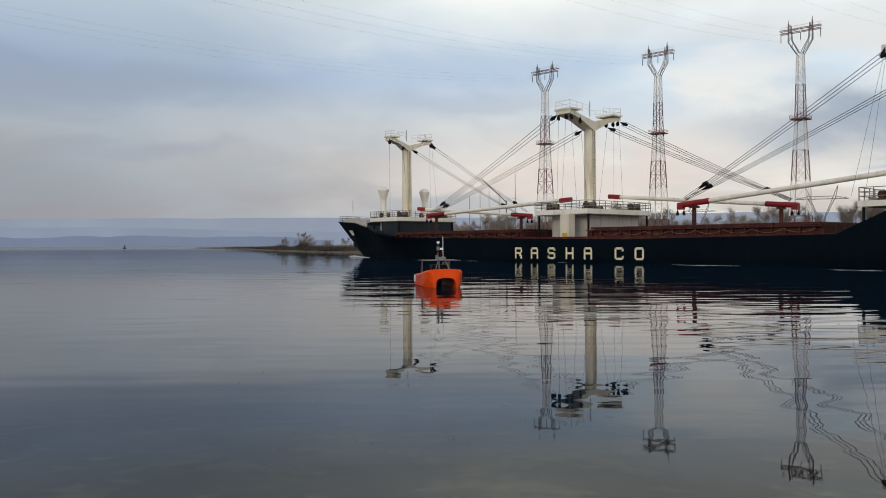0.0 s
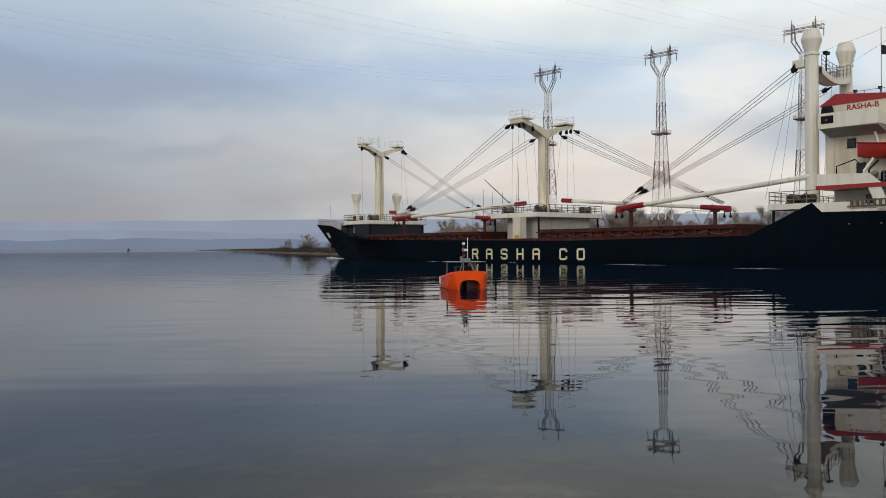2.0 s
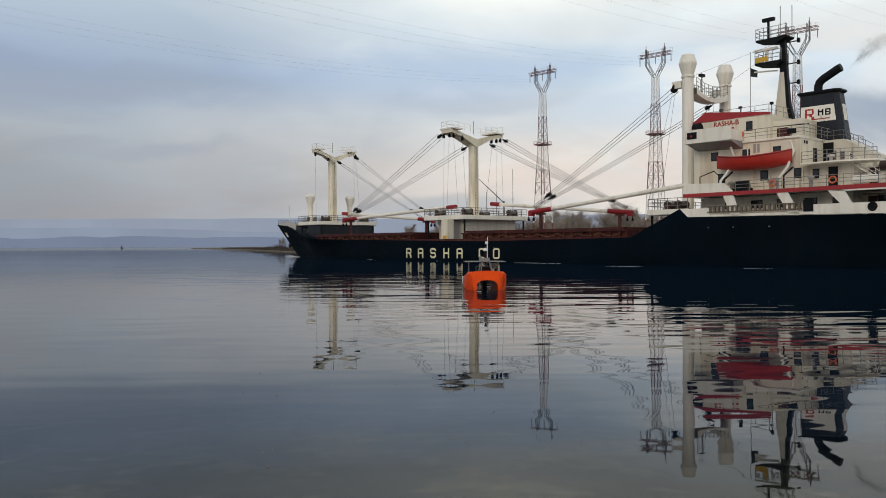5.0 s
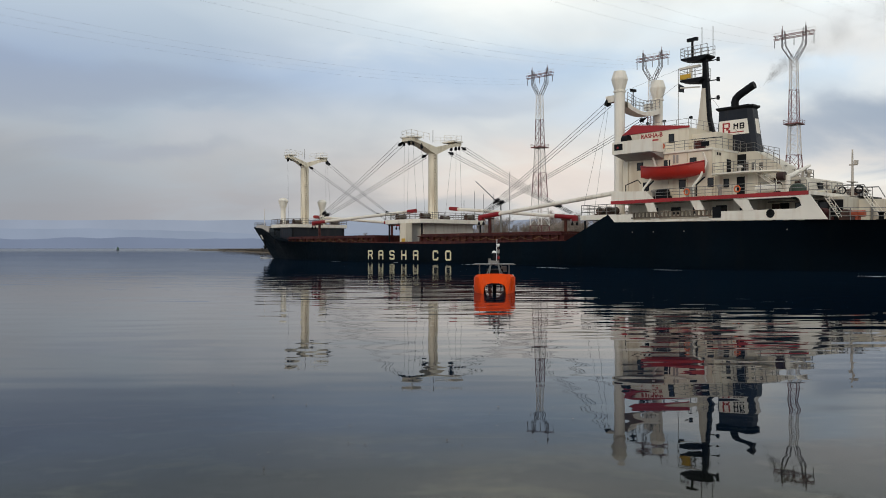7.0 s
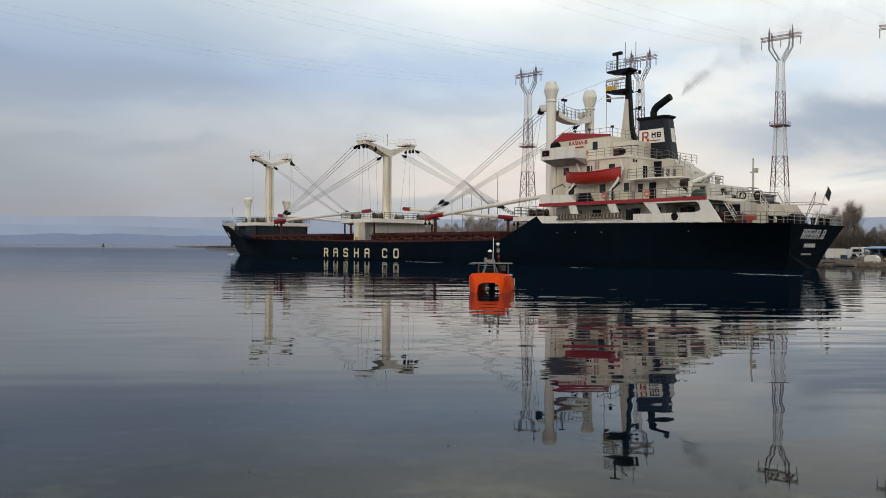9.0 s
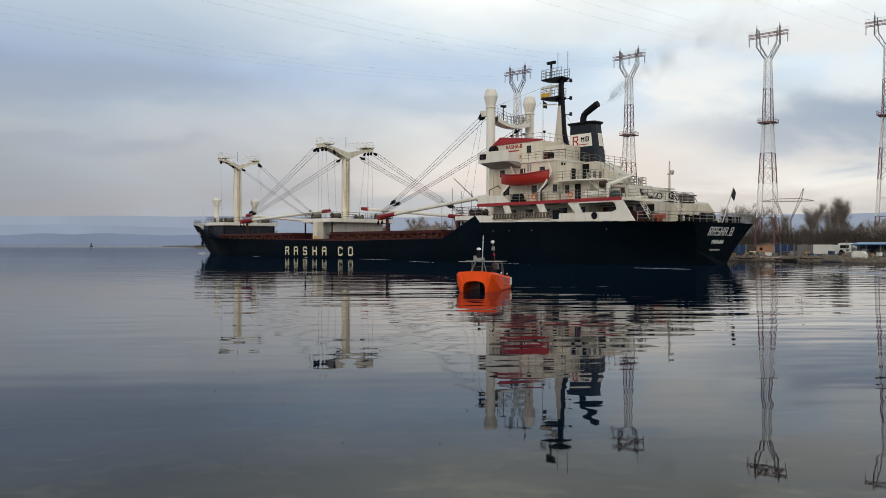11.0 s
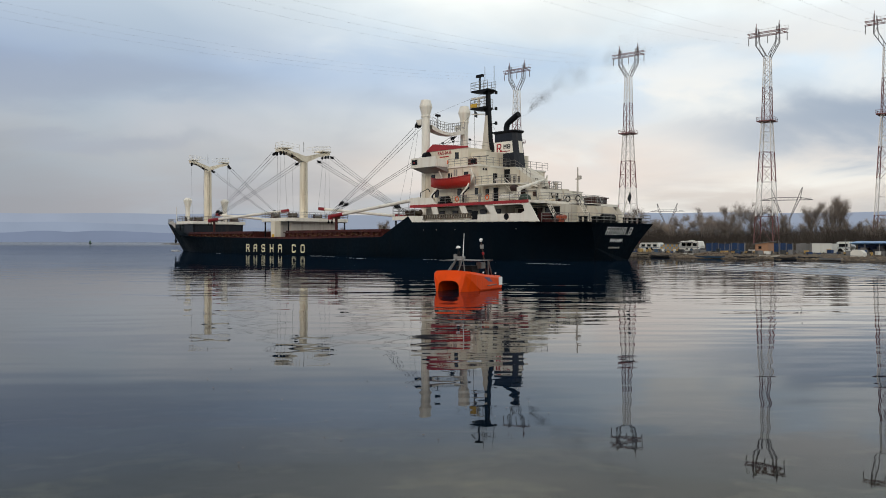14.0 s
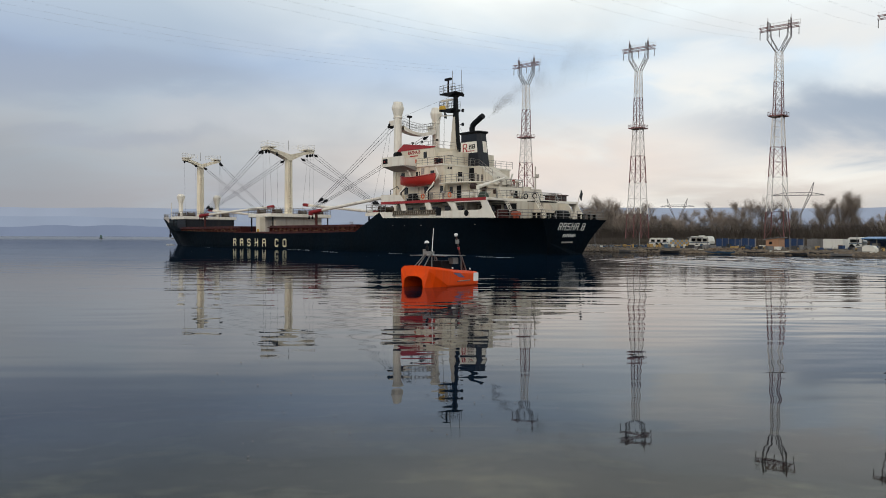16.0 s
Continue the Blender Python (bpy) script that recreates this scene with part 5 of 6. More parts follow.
part("bow_mark", Shape().add([(66.8, 2.92, 4.9), (68.8, 2.2, 4.9), (68.4, 1.85, 4.0), (66.6, 2.55, 4.0), (66.8, 2.87, 4.9), (68.8, 2.15, 4.9), (68.4, 1.8, 4.0), (66.6, 2.5, 4.0)], [(0, 1, 2, 3), (7, 6, 5, 4), (0, 4, 5, 1), (1, 5, 6, 2), (2, 6, 7, 3), (3, 7, 4, 0)]), M_WHITE, hull, "faded white mark on the bow")
for sgn in (1, -1):
    part("forecastle_bulwark", Shape().add([(57.0, sgn * 6.55, 5.2), (64.0, sgn * 4.28, 6.18), (72.0, sgn * 1.5, 6.55), (72.0, sgn * 1.45, 7.0), (64.0, sgn * 4.2, 6.95), (57.0, sgn * 6.45, 6.4), (57.0, sgn * 6.45, 5.2), (64.0, sgn * 4.18, 6.18), (72.0, sgn * 1.4, 6.55), (72.0, sgn * 1.35, 7.0), (64.0, sgn * 4.1, 6.95), (57.0, sgn * 6.35, 6.4)], [(0, 1, 4, 5), (1, 2, 3, 4), (6, 11, 10, 7), (7, 10, 9, 8), (5, 4, 10, 11), (4, 3, 9, 10), (0, 5, 11, 6), (2, 8, 9, 3)]), M_HOUSE, ship, "pale bulwark plate of the forecastle")

# small fittings on the accommodation: pipes, vents, lockers, portholes, lamps
for x in (-28.6, -33.9, -36.2, -39.4):
    part("pipe", Shape().tube([(x, 7.08, 7.5), (x, 7.08, 12.4)], 0.06, 6), M_CREAM, house)
for x, z in ((-35.0, 11.9), (-34.6, 11.9)):
    part("vent_grille", Shape().box(x - 0.12, x + 0.12, 7.0, 7.05, z - 0.5, z + 0.4), M_UNDER, house)
for x in (-28.9, -30.4, -31.9):
    part("locker", Shape().box(x - 0.5, x + 0.5, 7.05, 7.7, 7.46, 8.5), M_CREAM, ship, "cream deck locker")
for x, y in ((-32.4, 7.6), (-36.6, 7.7), (-37.3, 7.7), (-40.8, 8.4)):
    part("deck_vent", Shape().lathe(x, y, [(0.16, 7.46), (0.16, 8.3), (0.32, 8.35), (0.32, 8.55), (0.1, 8.65)], 10), M_UNDER, ship, "grey mushroom vent")
for x in (-30.9, -33.6, -37.3, -48.2):
    part("hull_port", Shape().tube([(x, 9.42, 3.9), (x, 9.52, 3.9)], 0.07, 10), M_RAIL, hull, "small round port in the hull")
part("boat_deck_rail_bend", Shape().tube([(-29.6, 8.9, 7.5), (-29.6, 8.9, 9.2), (-31.2, 8.9, 9.7), (-31.6, 8.9, 9.3)], 0.06, 6), M_BLACK, ship, "black bent rail")
for x in (-29.6, -31.8, -35.2):
    part("roof_lamp", Shape().tube([(x, 4.6, 15.5), (x, 4.6, 16.5)], 0.04, 5).box(x - .15, x + .15, 4.5, 4.75, 16.5, 16.75), M_BLACK, wh)
part("red_locker", Shape().box(-37.6, -36.6, 5.6, 6.4, 12.72, 13.7), M_DECKRED, ship, "dark red locker on the bridge deck")
part("black_panel", Shape().box(-38.9, -38.0, 7.2, 7.26, 12.9, 13.4), M_BLACK, ship)
for x0, x1 in ((-39.2, -35.6),):
    part("hand_pipe", Shape().tube([(x0, 5.06, 14.0), (x1, 5.06, 14.1)], 0.05, 6), M_BLACK, wh)


# ---- the orange survey catamaran; x forward, y to port ----
craft = thing("survey_catamaran", "small orange unmanned survey catamaran with a flat roof and aerials", "boat")


def craft_hull():
    s = Shape()
    rings = []
    # station, half width at the water, knuckle height, deck height, tunnel half width, tunnel height, keel
    for x, hw, zk, top, tw, th, low in ((-1.85, 0.97, 0.05, 0.61, 0.48, 0.40, -0.30), (-0.6, 0.97, 0.05, 0.68, 0.50, 0.42, -0.35), (0.6, 0.97, 0.06, 0.81, 0.53, 0.46, -0.35),
                                        (1.0, 0.90, 0.26, 0.86, 0.55, 0.49, -0.30), (1.4, 0.77, 0.52, 0.90, 0.55, 0.50, -0.2), (1.80, 0.62, 0.74, 0.92, 0.52, 0.50, -0.06)):
        deck = float(np.interp(x, [0.9, 1.4, 1.8], [1.0, 0.92, 0.76]))
        o = [(hw * 0.94, low), (hw, 0.0), (deck + 0.01, zk), (deck + 0.02, top - 0.11), (deck - 0.09, top), (0.3, top + 0.03)]
        a = [(tw * math.copysign(abs(math.cos(t)) ** 0.7, math.cos(t)), low + (th - low) * math.sin(t) ** 0.45) for t in np.linspace(0.02, math.pi - 0.02, 13)]

        def rake(z):
            return x - (0.20 * max(0.0, z - 0.5) / 0.4 if x > 1.6 else 0.0)
        rings.append([(rake(z), y, z) for y, z in o] + [(rake(z), -y, z) for y, z in reversed(o)] + [(rake(z), -y, z) for y, z in a])
    n = len(rings[0])
    v = [p for r in rings for p in r]
    s.add(v, [(i * n + k, i * n + (k + 1) % n, (i + 1) * n + (k + 1) % n, (i + 1) * n + k) for i in range(len(rings) - 1) for k in range(n)])
    # U-shaped ends: deck beam over the tunnel and a leg on each side
    for ring in (rings[0], rings[-1]):
        k = 12
        arch = ring[k:]
        s.add(ring[:k] + arch, [(0, 1, 2, 3, k + 10, k + 11, k + 12), (3, 4, 5, k + 8, k + 9, k + 10), (5, 6, k + 4, k + 5, k + 6, k + 7, k + 8), (6, 7, 8, k + 2, k + 3, k + 4), (8, 9, 10, 11, k, k + 1, k + 2)])
    return s


ch = part("hull", craft_hull(), M_ORANGE, craft, "bright orange moulded twin hull")
part("tunnel_pod", Shape().box(-0.9, 0.3, -0.09, 0.09, -0.3, 0.38), M_BLACK, ch, "dark sensor pod inside the tunnel")
for y in (1.022, -1.022):
    e = 1 if y > 0 else -1
    part("decal", Shape().add([(0.25, y, 0.62), (-0.35, y, 0.58), (-0.75, y, 0.36), (-0.3, y, 0.40), (0.25, y + e * .006, 0.62), (-0.35, y + e * .006, 0.58), (-0.75, y + e * .006, 0.36), (-0.3, y + e * .006, 0.40)], [(4, 5, 6, 7), (0, 3, 2, 1), (0, 1, 5, 4), (2, 3, 7, 6), (1, 2, 6, 5), (3, 0, 4, 7)]), M_PURPLE, ch, "faded purple sticker")
    part("grab_bar", Shape().tube([(-0.1, y + e * .05, 0.22), (-1.1, y + e * .05, 0.24)], 0.025, 6), M_ALU, ch)
    part("stern_board", Shape().box(-1.84, -1.45, *sorted((y, y + e * .02)), 0.18, 0.56), M_PLASTIC, ch, "pale panel at the stern")
roof = part("roof_panel", Shape().box(-0.75, 0.7, -0.98, 0.98, 1.368, 1.382), M_ALU, craft, "flat grey roof panel")
for x in (0.72, -0.77):
    part("roof_rail", Shape().tube([(x, -1.02, 1.37), (x, 1.02, 1.37)], 0.02, 8), M_ALU, roof)
for y in (0.3, -0.3):
    part("strut", Shape().tube([(1.35, y * 0.9, 0.9), (0.7, y * 0.5, 1.45)], 0.03, 8), M_ALU, craft, "aluminium strut")
    part("strut", Shape().tube([(0.95, y * 1.3, 0.86), (0.62, y * 0.5, 1.45)], 0.03, 8), M_ALU, craft, "aluminium strut")
for y in (0.75, -0.75):
    part("strut", Shape().tube([(-0.85, y, 0.7), (-0.8, y, 1.36)], 0.03, 8), M_ALU, craft, "aluminium strut")
    part("strut", Shape().tube([(-1.25, y, 0.68), (-0.85, y, 1.36)], 0.03, 8), M_ALU, craft, "aluminium strut")
part("equipment_box", Shape().box(-0.55, 0.25, -0.42, 0.42, 0.74, 1.12), M_BLACK, craft, "black equipment box under the roof")
part("equipment_box", Shape().box(-0.8, -0.35, 0.35, 0.62, 0.98, 1.26), M_GREY, craft, "grey instrument box")
part("sensor", Shape().box(0.5, 0.8, -0.2, 0.2, 1.42, 1.56).box(0.55, 0.7, -0.3, -0.18, 1.42, 1.66), M_GREY, craft, "small grey sensor cluster")
rd = part("dome_post", Shape().tube([(0.7, -0.02, 1.45), (0.78, -0.02, 1.9)], 0.035, 6).tube([(0.74, -0.02, 1.60), (0.75, -0.02, 1.78)], 0.07, 8), M_BLACK, craft, "black sensor post")
part("dome", Shape().lathe(0.78, -0.02, [(0.10, 1.93), (0.105, 1.96), (0.08, 2.02), (0.03, 2.045)], 14), M_PLASTIC, rd, "white dome")
part("whip_aerial", Shape().tube([(0.55, 0.1, 1.45), (0.46, 0.12, 2.62)], 0.024, 7, 0.014), M_PLASTIC, craft, "white whip aerial")
am2 = part("light_mast", Shape().tube([(-1.72, 0.28, 0.6), (-1.22, 0.20, 2.26)], 0.032, 8), M_STORE, craft, "dark leaning light mast")
part("lamp", Shape().lathe(-1.21, 0.20, [(0.05, 2.24), (0.085, 2.30), (0.09, 2.36), (0.04, 2.39)], 12), M_PLASTIC, am2, "white lamp")
part("beacon", Shape().tube([(-1.41, 0.232, 1.62), (-1.375, 0.226, 1.74)], 0.055, 8), M_RED, am2, "red band")
part("camera_box", Shape().box(-1.36, -1.25, 0.14, 0.28, 1.9, 2.1), M_GREY, am2)
for x, y in ((0.1, 0.92), (-1.35, 0.9)):
    part("deck_lamp", Shape().ball((x, y, 0.82 if x > 0 else 0.74), 0.045), M_PLASTIC, craft, "small white deck lamp")


# ---- pylons ----
def lattice(s, w0, w1, z0, z1, panels, leg=0.2, brace=0.1):
    def corner(z, k):
        w = (w0 + (w1 - w0) * (z - z0) / (z1 - z0)) / 2
        return Vector(((w, w, z), (-w, w, z), (-w, -w, z), (w, -w, z))[k % 4])
    zs = [z0 + (z1 - z0) * i / panels for i in range(panels + 1)]
    for k in range(4):
        s.tube([corner(z0, k), corner(z1, k)], leg, 4, caps=False)
        for a, b in zip(zs, zs[1:]):
            s.tube([corner(a, k), corner(b, k + 1)], brace, 3, caps=False)
            s.tube([corner(a, k + 1), corner(b, k)], brace, 3, caps=False)
            s.tube([corner(b, k), corner(b, k + 1)], brace, 3, caps=False)
    return s


def crossing_pylon(m):
    p = thing("transmission_pylon", "tall red and white lattice power pylon with a forked head", "pylon", "pylons of the channel crossing", m)

    def width(z):
        return float(np.interp(z, [0, 20, 41, 63], [6.3, 4.6, 2.8, 1.9]))
    cuts = [(0, 9.5, 1, M_PYL_R), (9.5, 21, 2, M_PYL_W), (21, 31, 2, M_PYL_R), (31, 41, 3, M_PYL_W), (41, 52.5, 3, M_PYL_R), (52.5, 62.5, 4, M_PYL_W)]
    for z0, z1, k, m_ in cuts:
        part("tower_section", lattice(Shape(), width(z0), width(z1), z0, z1, k, 0.19 if z0 < 40 else 0.14, 0.07), m_, p, "red lattice section" if m_ is M_PYL_R else "white lattice section")
    pf = Shape().box(-2.6, 2.6, -2.6, 2.6, 41.0, 41.35)
    part("platform", pf, M_PYL_R, p, "dark red maintenance platform")
    part("railing", Shape().rail([(-2.6, -2.6, 41.3), (2.6, -2.6, 41.3), (2.6, 2.6, 41.3), (-2.6, 2.6, 41.3), (-2.6, -2.6, 41.3)], 1.1, 2.2, 0.06, 2, 4), M_PYL_R, p)
    for sgn in (1, -1):
        f = Shape()
        for y in (-0.75, 0.75):
            f.tube([(sgn * 0.95, y, 62.3), (sgn * 3.8, y * 0.6, 66.9), (sgn * 3.7, y * 0.6, 73.0)], 0.14, 4)
            f.tube([(sgn * 0.25, y, 62.8), (sgn * 2.6, y * 0.6, 67.3), (sgn * 3.0, y * 0.6, 72.4)], 0.12, 4)
        pts_a = [(sgn * 0.95, 0, 62.3), (sgn * 2.4, 0, 64.6), (sgn * 3.8, 0, 66.9), (sgn * 3.75, 0, 69.5)]
        pts_b = [(sgn * 1.2, 0, 64.6), (sgn * 2.6, 0, 67.3), (sgn * 2.8, 0, 69.0), (sgn * 2.9, 0, 71.4)]
        for a, b in zip(pts_a, pts_b):
            f.tube([a, b], 0.08, 3)
        part("fork_arm", f, M_PYL_G, p, "grey forked arm")
        part("peak", Shape().tube([(sgn * 3.7, 0, 71.4), (sgn * 3.7, 0, 74.2)], 0.10, 4), M_PYL_R, p)
    arm = Shape()
    for y in (-0.7, 0.7):
        for z in (69.9, 71.0):
            arm.tube([(-6.4, y, z), (6.4, y, z)], 0.13, 4)
        for i in range(12):
            x = -6.4 + 1.067 * i
            arm.tube([(x, y, 69.9 if i % 2 else 71.0), (x + 1.067, y, 71.0 if i % 2 else 69.9)], 0.07, 3)
    part("crossarm", arm, M_PYL_R, p, "dark red lattice crossarm")
    part("railing", Shape().rail([(-6.4, 0.7, 71.0), (6.4, 0.7, 71.0)], 1.3, 1.1, 0.06, 1, 3), M_PYL_W, p)
    for x in (-6.2, 0.0, 6.2):
        part("insulator", Shape().tube([(x, 0, 69.8), (x, 0, 67.2)], 0.14, 6), M_PYL_G, p, "grey insulator string")
    return p


ROW = -42.6    # the way the crossarms point
PYLONS = [(41.6, 314.5), (79.5, 286), (117.5, 254.5), (148, 238)]
first = None
for x, y in PYLONS:
    m = pose(x, y, 1.6, 0, 0, ROW)
    if first is None:
        first = crossing_pylon(m)
    else:
        copy_thing(first, m)


M_CABLE = mat("bright_aluminium_cable", (0.36, 0.37, 0.39), 0.5, metal=0.2, vary=0.1, bump=0)


def power_lines():
    d = Vector((-0.70, -0.72, 0)).normalized()
    side = Vector((math.cos(radians(ROW)), math.sin(radians(ROW)), 0))
    for x, y in PYLONS:
        w = thing("power_line", "thin power cables spanning the channel", "power line", "power lines")
        for off in (-6.2, 0.0, 6.2):
            for gap in (0, 0.35):
                pts = []
                for s in np.linspace(0, 520, 53):
                    p = Vector((x, y, 0)) + side * (off + gap) + d * s
                    z = 69.3 - 0.160 * s + 0.00041 * s * s
                    pts.append((p.x, p.y, z))
                part("cable", Shape().tube(pts, 0.007, 4, caps=False), M_CABLE, w)


power_lines()


def far_pylon(m):
    p = thing("transmission_pylon", "distant grey lattice pylon with a wide crossarm", "pylon", "distant pylons", m)
    legs = Shape()
    for sgn in (1, -1):
        legs.tube([(sgn * 2.2, 1.5, 0), (sgn * 1.6, 0, 16), (sgn * 6.2, 0, 25), (sgn * 7.2, 0, 30)], 0.22, 4)
        legs.tube([(sgn * 2.2, -1.5, 0), (sgn * 1.2, 0, 16), (sgn * 4.6, 0, 24), (sgn * 7.0, 0, 30)], 0.2, 4)
        for i in range(6):
            u = i / 6
            legs.tube([(sgn * (1.6 + 4.6 * u), 0, 16 + 9 * u), (sgn * (1.2 + 3.4 * (u + 0.16)), 0, 16 + 8 * (u + 0.16))], 0.12, 3)
        for i in range(8):
            legs.tube([(-2, 0, i * 2), (2, 0, i * 2 + 2)], 0.1, 3)
    part("tower_body", legs, M_PYL_G, p)
    arm = Shape().tube([(-12, 0, 24.4), (12, 0, 24.4)], 0.2, 4).tube([(-12, 0, 24.4), (-6, 0, 25.6), (6, 0, 25.6), (12, 0, 24.4)], 0.18, 4)
    for i in range(12):
        arm.tube([(-11 + i * 1.9, 0, 24.4), (-10 + i * 1.9, 0, 25.4)], 0.1, 3)
    part("crossarm", arm, M_PYL_G, p)
    return p


fp = far_pylon(pose(157, 476, 0.5, 0, 0, -32) @ Matrix.Diagonal((0.87, 0.87, 0.87, 1)))
copy_thing(fp, pose(166, 340, -3.0, 0, 0, -25) @ Matrix.Diagonal((1.03, 1.03, 1.15, 1)))


# ---- bare winter trees and scrub on the far bank ----
def tree_meshes(seed, height, spread, upright=0.6, limbs=13, twigs=9000):
    """A bare tree: tapered trunk, limbs that fork twice, and a haze of fine twigs."""
    rnd = random.Random(seed)
    wood, tw = Shape(), Shape()
    ends = []

    def limb(p, d, length, r, level):
        pts, q, dd = [p], p, d
        for _ in range(4):
            dd = (dd + Vector((rnd.gauss(0, .13), rnd.gauss(0, .13), 0.10 * upright))).normalized()
            q = q + dd * length / 4
            pts.append(q)
        wood.tube(pts, r, 5 if level < 1 else 3, r * 0.45, caps=False)
        ends.extend((pts[k], dd, level) for k in (1, 2, 3, 4))
        if level < 2:
            for _ in range(rnd.choice((3, 4, 5))):
                a = rnd.uniform(0, 2 * math.pi)
                nd = (dd + Vector((math.cos(a), math.sin(a), 0.15)) * rnd.uniform(0.4, 0.9) * spread).normalized()
                limb(pts[rnd.choice((1, 2, 3, 3, 4))], nd, length * rnd.uniform(0.45, 0.7), r * 0.5, level + 1)
    top = height * rnd.uniform(0.62, 0.75)
    trunk = [Vector((rnd.gauss(0, .05) * height * 0.3 * u, rnd.gauss(0, .05) * height * 0.3 * u, top * u - 0.3)) for u in np.linspace(0, 1, 6)]
    wood.tube(trunk, height * 0.017, 6, height * 0.006, caps=False)
    for k in range(limbs):
        u = 0.12 + 0.86 * (k + rnd.random()) / limbs
        i = min(4, int(u * 5))
        p = trunk[i].lerp(trunk[i + 1], u * 5 - i)
        a = k * 2.4 + rnd.uniform(-.4, .4)
        d = Vector((math.cos(a) * spread * 1.25, math.sin(a) * spread * 1.25, 0.25 + upright * 0.6 + u * 0.5)).normalized()
        limb(p, d, height * rnd.uniform(0.30, 0.44) * (1.1 - 0.45 * u), height * 0.0075, 0)
    for _ in range(twigs):
        q, dd, _l = rnd.choice(ends)
        b = q + Vector((rnd.gauss(0, .02), rnd.gauss(0, .02), rnd.gauss(0, .02))) * height
        e = b + (dd * 0.7 + Vector((rnd.gauss(0, .5), rnd.gauss(0, .5), rnd.gauss(0.3, .35)))).normalized() * rnd.uniform(0.06, 0.16) * height
        side = (e - b).orthogonal().normalized() * height * rnd.uniform(0.00035, 0.0008)
        tw.add([b - side, b + side, e], [(0, 1, 2)])
    return wood.mesh("trunk"), tw.mesh("crown")


TREES = [tree_meshes(1, 8, 0.8), tree_meshes(2, 8, 0.95, 0.5), tree_meshes(3, 8, 0.55, 1.2, 10), tree_meshes(4, 8, 0.85, 0.4), tree_meshes(7, 8, 1.0, 0.3, 7)]


BELT = 2.05    # the wood stands well inland, past the pylons


def inland_place(p, z):
    return Vector((p.x * BELT, p.y * BELT, z))


def tree(kind, p, height, turn, label="bare grey-brown winter tree on the bank", far=True):
    if far:
        p, height = inland_place(p, 0.6), height * BELT
    k = height / 8
    m = Matrix.Translation(p) @ Matrix.Rotation(turn, 4, "Z") @ Matrix.Diagonal((k, k, k, 1))
    t = thing("tree", label, "tree", "bare trees", m)
    wood, tw = TREES[kind]
    part("trunk", wood, M_BARK, t)
    part("crown", tw, M_TWIG, t)


def wood_belt():
    rnd = random.Random(5)
    for i in range(150):
        s = rnd.uniform(-75, 150)
        tall = 5.4 + 1.5 * noise.noise(Vector((s * 0.06, 0, 1)))
        if s > 38:
            tall += 2.6
        if s < 0:
            tall = 4.2
        tree(rnd.randrange(5), bank(s, rnd.uniform(24, 55), 0.9), tall * rnd.uniform(0.7, 1.15), rnd.uniform(0, 6.3))
    # single trees that stand out of the belt
    for s, inland, h, k in ((-2.1, 30, 8.6, 2), (-2.6, 31, 8.2, 2), (2.7, 34, 7.8, 2), (10.3, 28, 8.3, 3), (7.2, 30, 7.2, 0), (14, 27, 7.4, 1), (19.9, 28, 7.4, 0),
                            (23.4, 26, 7.0, 4), (31.9, 24, 7.4, 1), (35, 26, 7.6, 0), (44, 25, 9.0, 1), (48, 27, 9.0, 3), (40, 26, 8.8, 4)):
        tree(k, bank(s, inland, 0.9), h, s)
    for s, inland, h, k in ((198, 8, 6.2, 1), (196, 10, 5.6, 4), (250, 10, 5.4, 0), (162, 8, 3.4, 3), (170, 10, 3.2, 1), (186, 9, 3.4, 4), (208, 12, 3.4, 2), (148, 10, 4.5, 4), (135, 12, 6, 0)):
        tree(k, bank(s, inland, 0.7), h, s, "low bare bush on the spit", False)


def scrub_belt():
    rnd = random.Random(8)
    s = Shape()

    def stem(p, h, wide, n):
        for _ in range(n):
            e = p + Vector((rnd.gauss(0, .26) * h, rnd.gauss(0, .26) * h, h * rnd.uniform(0.55, 1.0)))
            side = Vector((rnd.uniform(-1, 1), rnd.uniform(-1, 1), 0.1)) * wide
            s.add([p - side, p + side, e], [(0, 1, 2)])
    for i in range(62000):
        a = rnd.uniform(-120, 150)
        inland = rnd.uniform(20, 50)
        h = (4.2 + 0.8 * noise.noise(Vector((a * 0.09, inland * 0.05, 2)))) * rnd.uniform(0.5, 1.05)
        stem(inland_place(bank(a, inland, 0), 0.6), h * BELT, 0.08, 4)
    for i in range(14000):
        a, inland = rnd.uniform(-60, 90), rnd.uniform(21, 75)
        stem(bank(a, inland, bank_height(inland) - 0.1), rnd.uniform(0.5, 1.5), 0.07, 3)
    for i in range(7000):
        a = rnd.uniform(-120, 420)
        inland = rnd.uniform(2.5, 16)
        stem(bank(a, inland, 0.5), rnd.uniform(0.2, 0.7) if a < 140 else rnd.uniform(0.4, 1.5), 0.1, 3)
    for i in range(16000):
        a = rnd.uniform(125, 300)
        inland = rnd.uniform(1.5, 12)
        stem(bank(a, inland, 0.4), rnd.uniform(0.5, 2.3) * max(0.15, 0.55 + 1.3 * noise.noise(Vector((a * 0.09, 3, 0)))), 0.12, 3)
    for a0, h in ((199, 4.6), (196, 4.2), (193, 2.6), (186, 2.2), (208, 2.2), (170, 2.0), (178, 2.4), (163, 2.6), (250, 3.4)):
        for i in range(260):
            stem(bank(a0 + rnd.gauss(0, 1.2), 8 + rnd.gauss(0, 1.2), 0.5), h * rnd.uniform(0.45, 1.0), 0.05, 3)
    ob = part("scrub", s, M_SCRUB)
    tagged(ob, "dense belt of bare brown scrub along the bank", "scrub", "", "stuff")


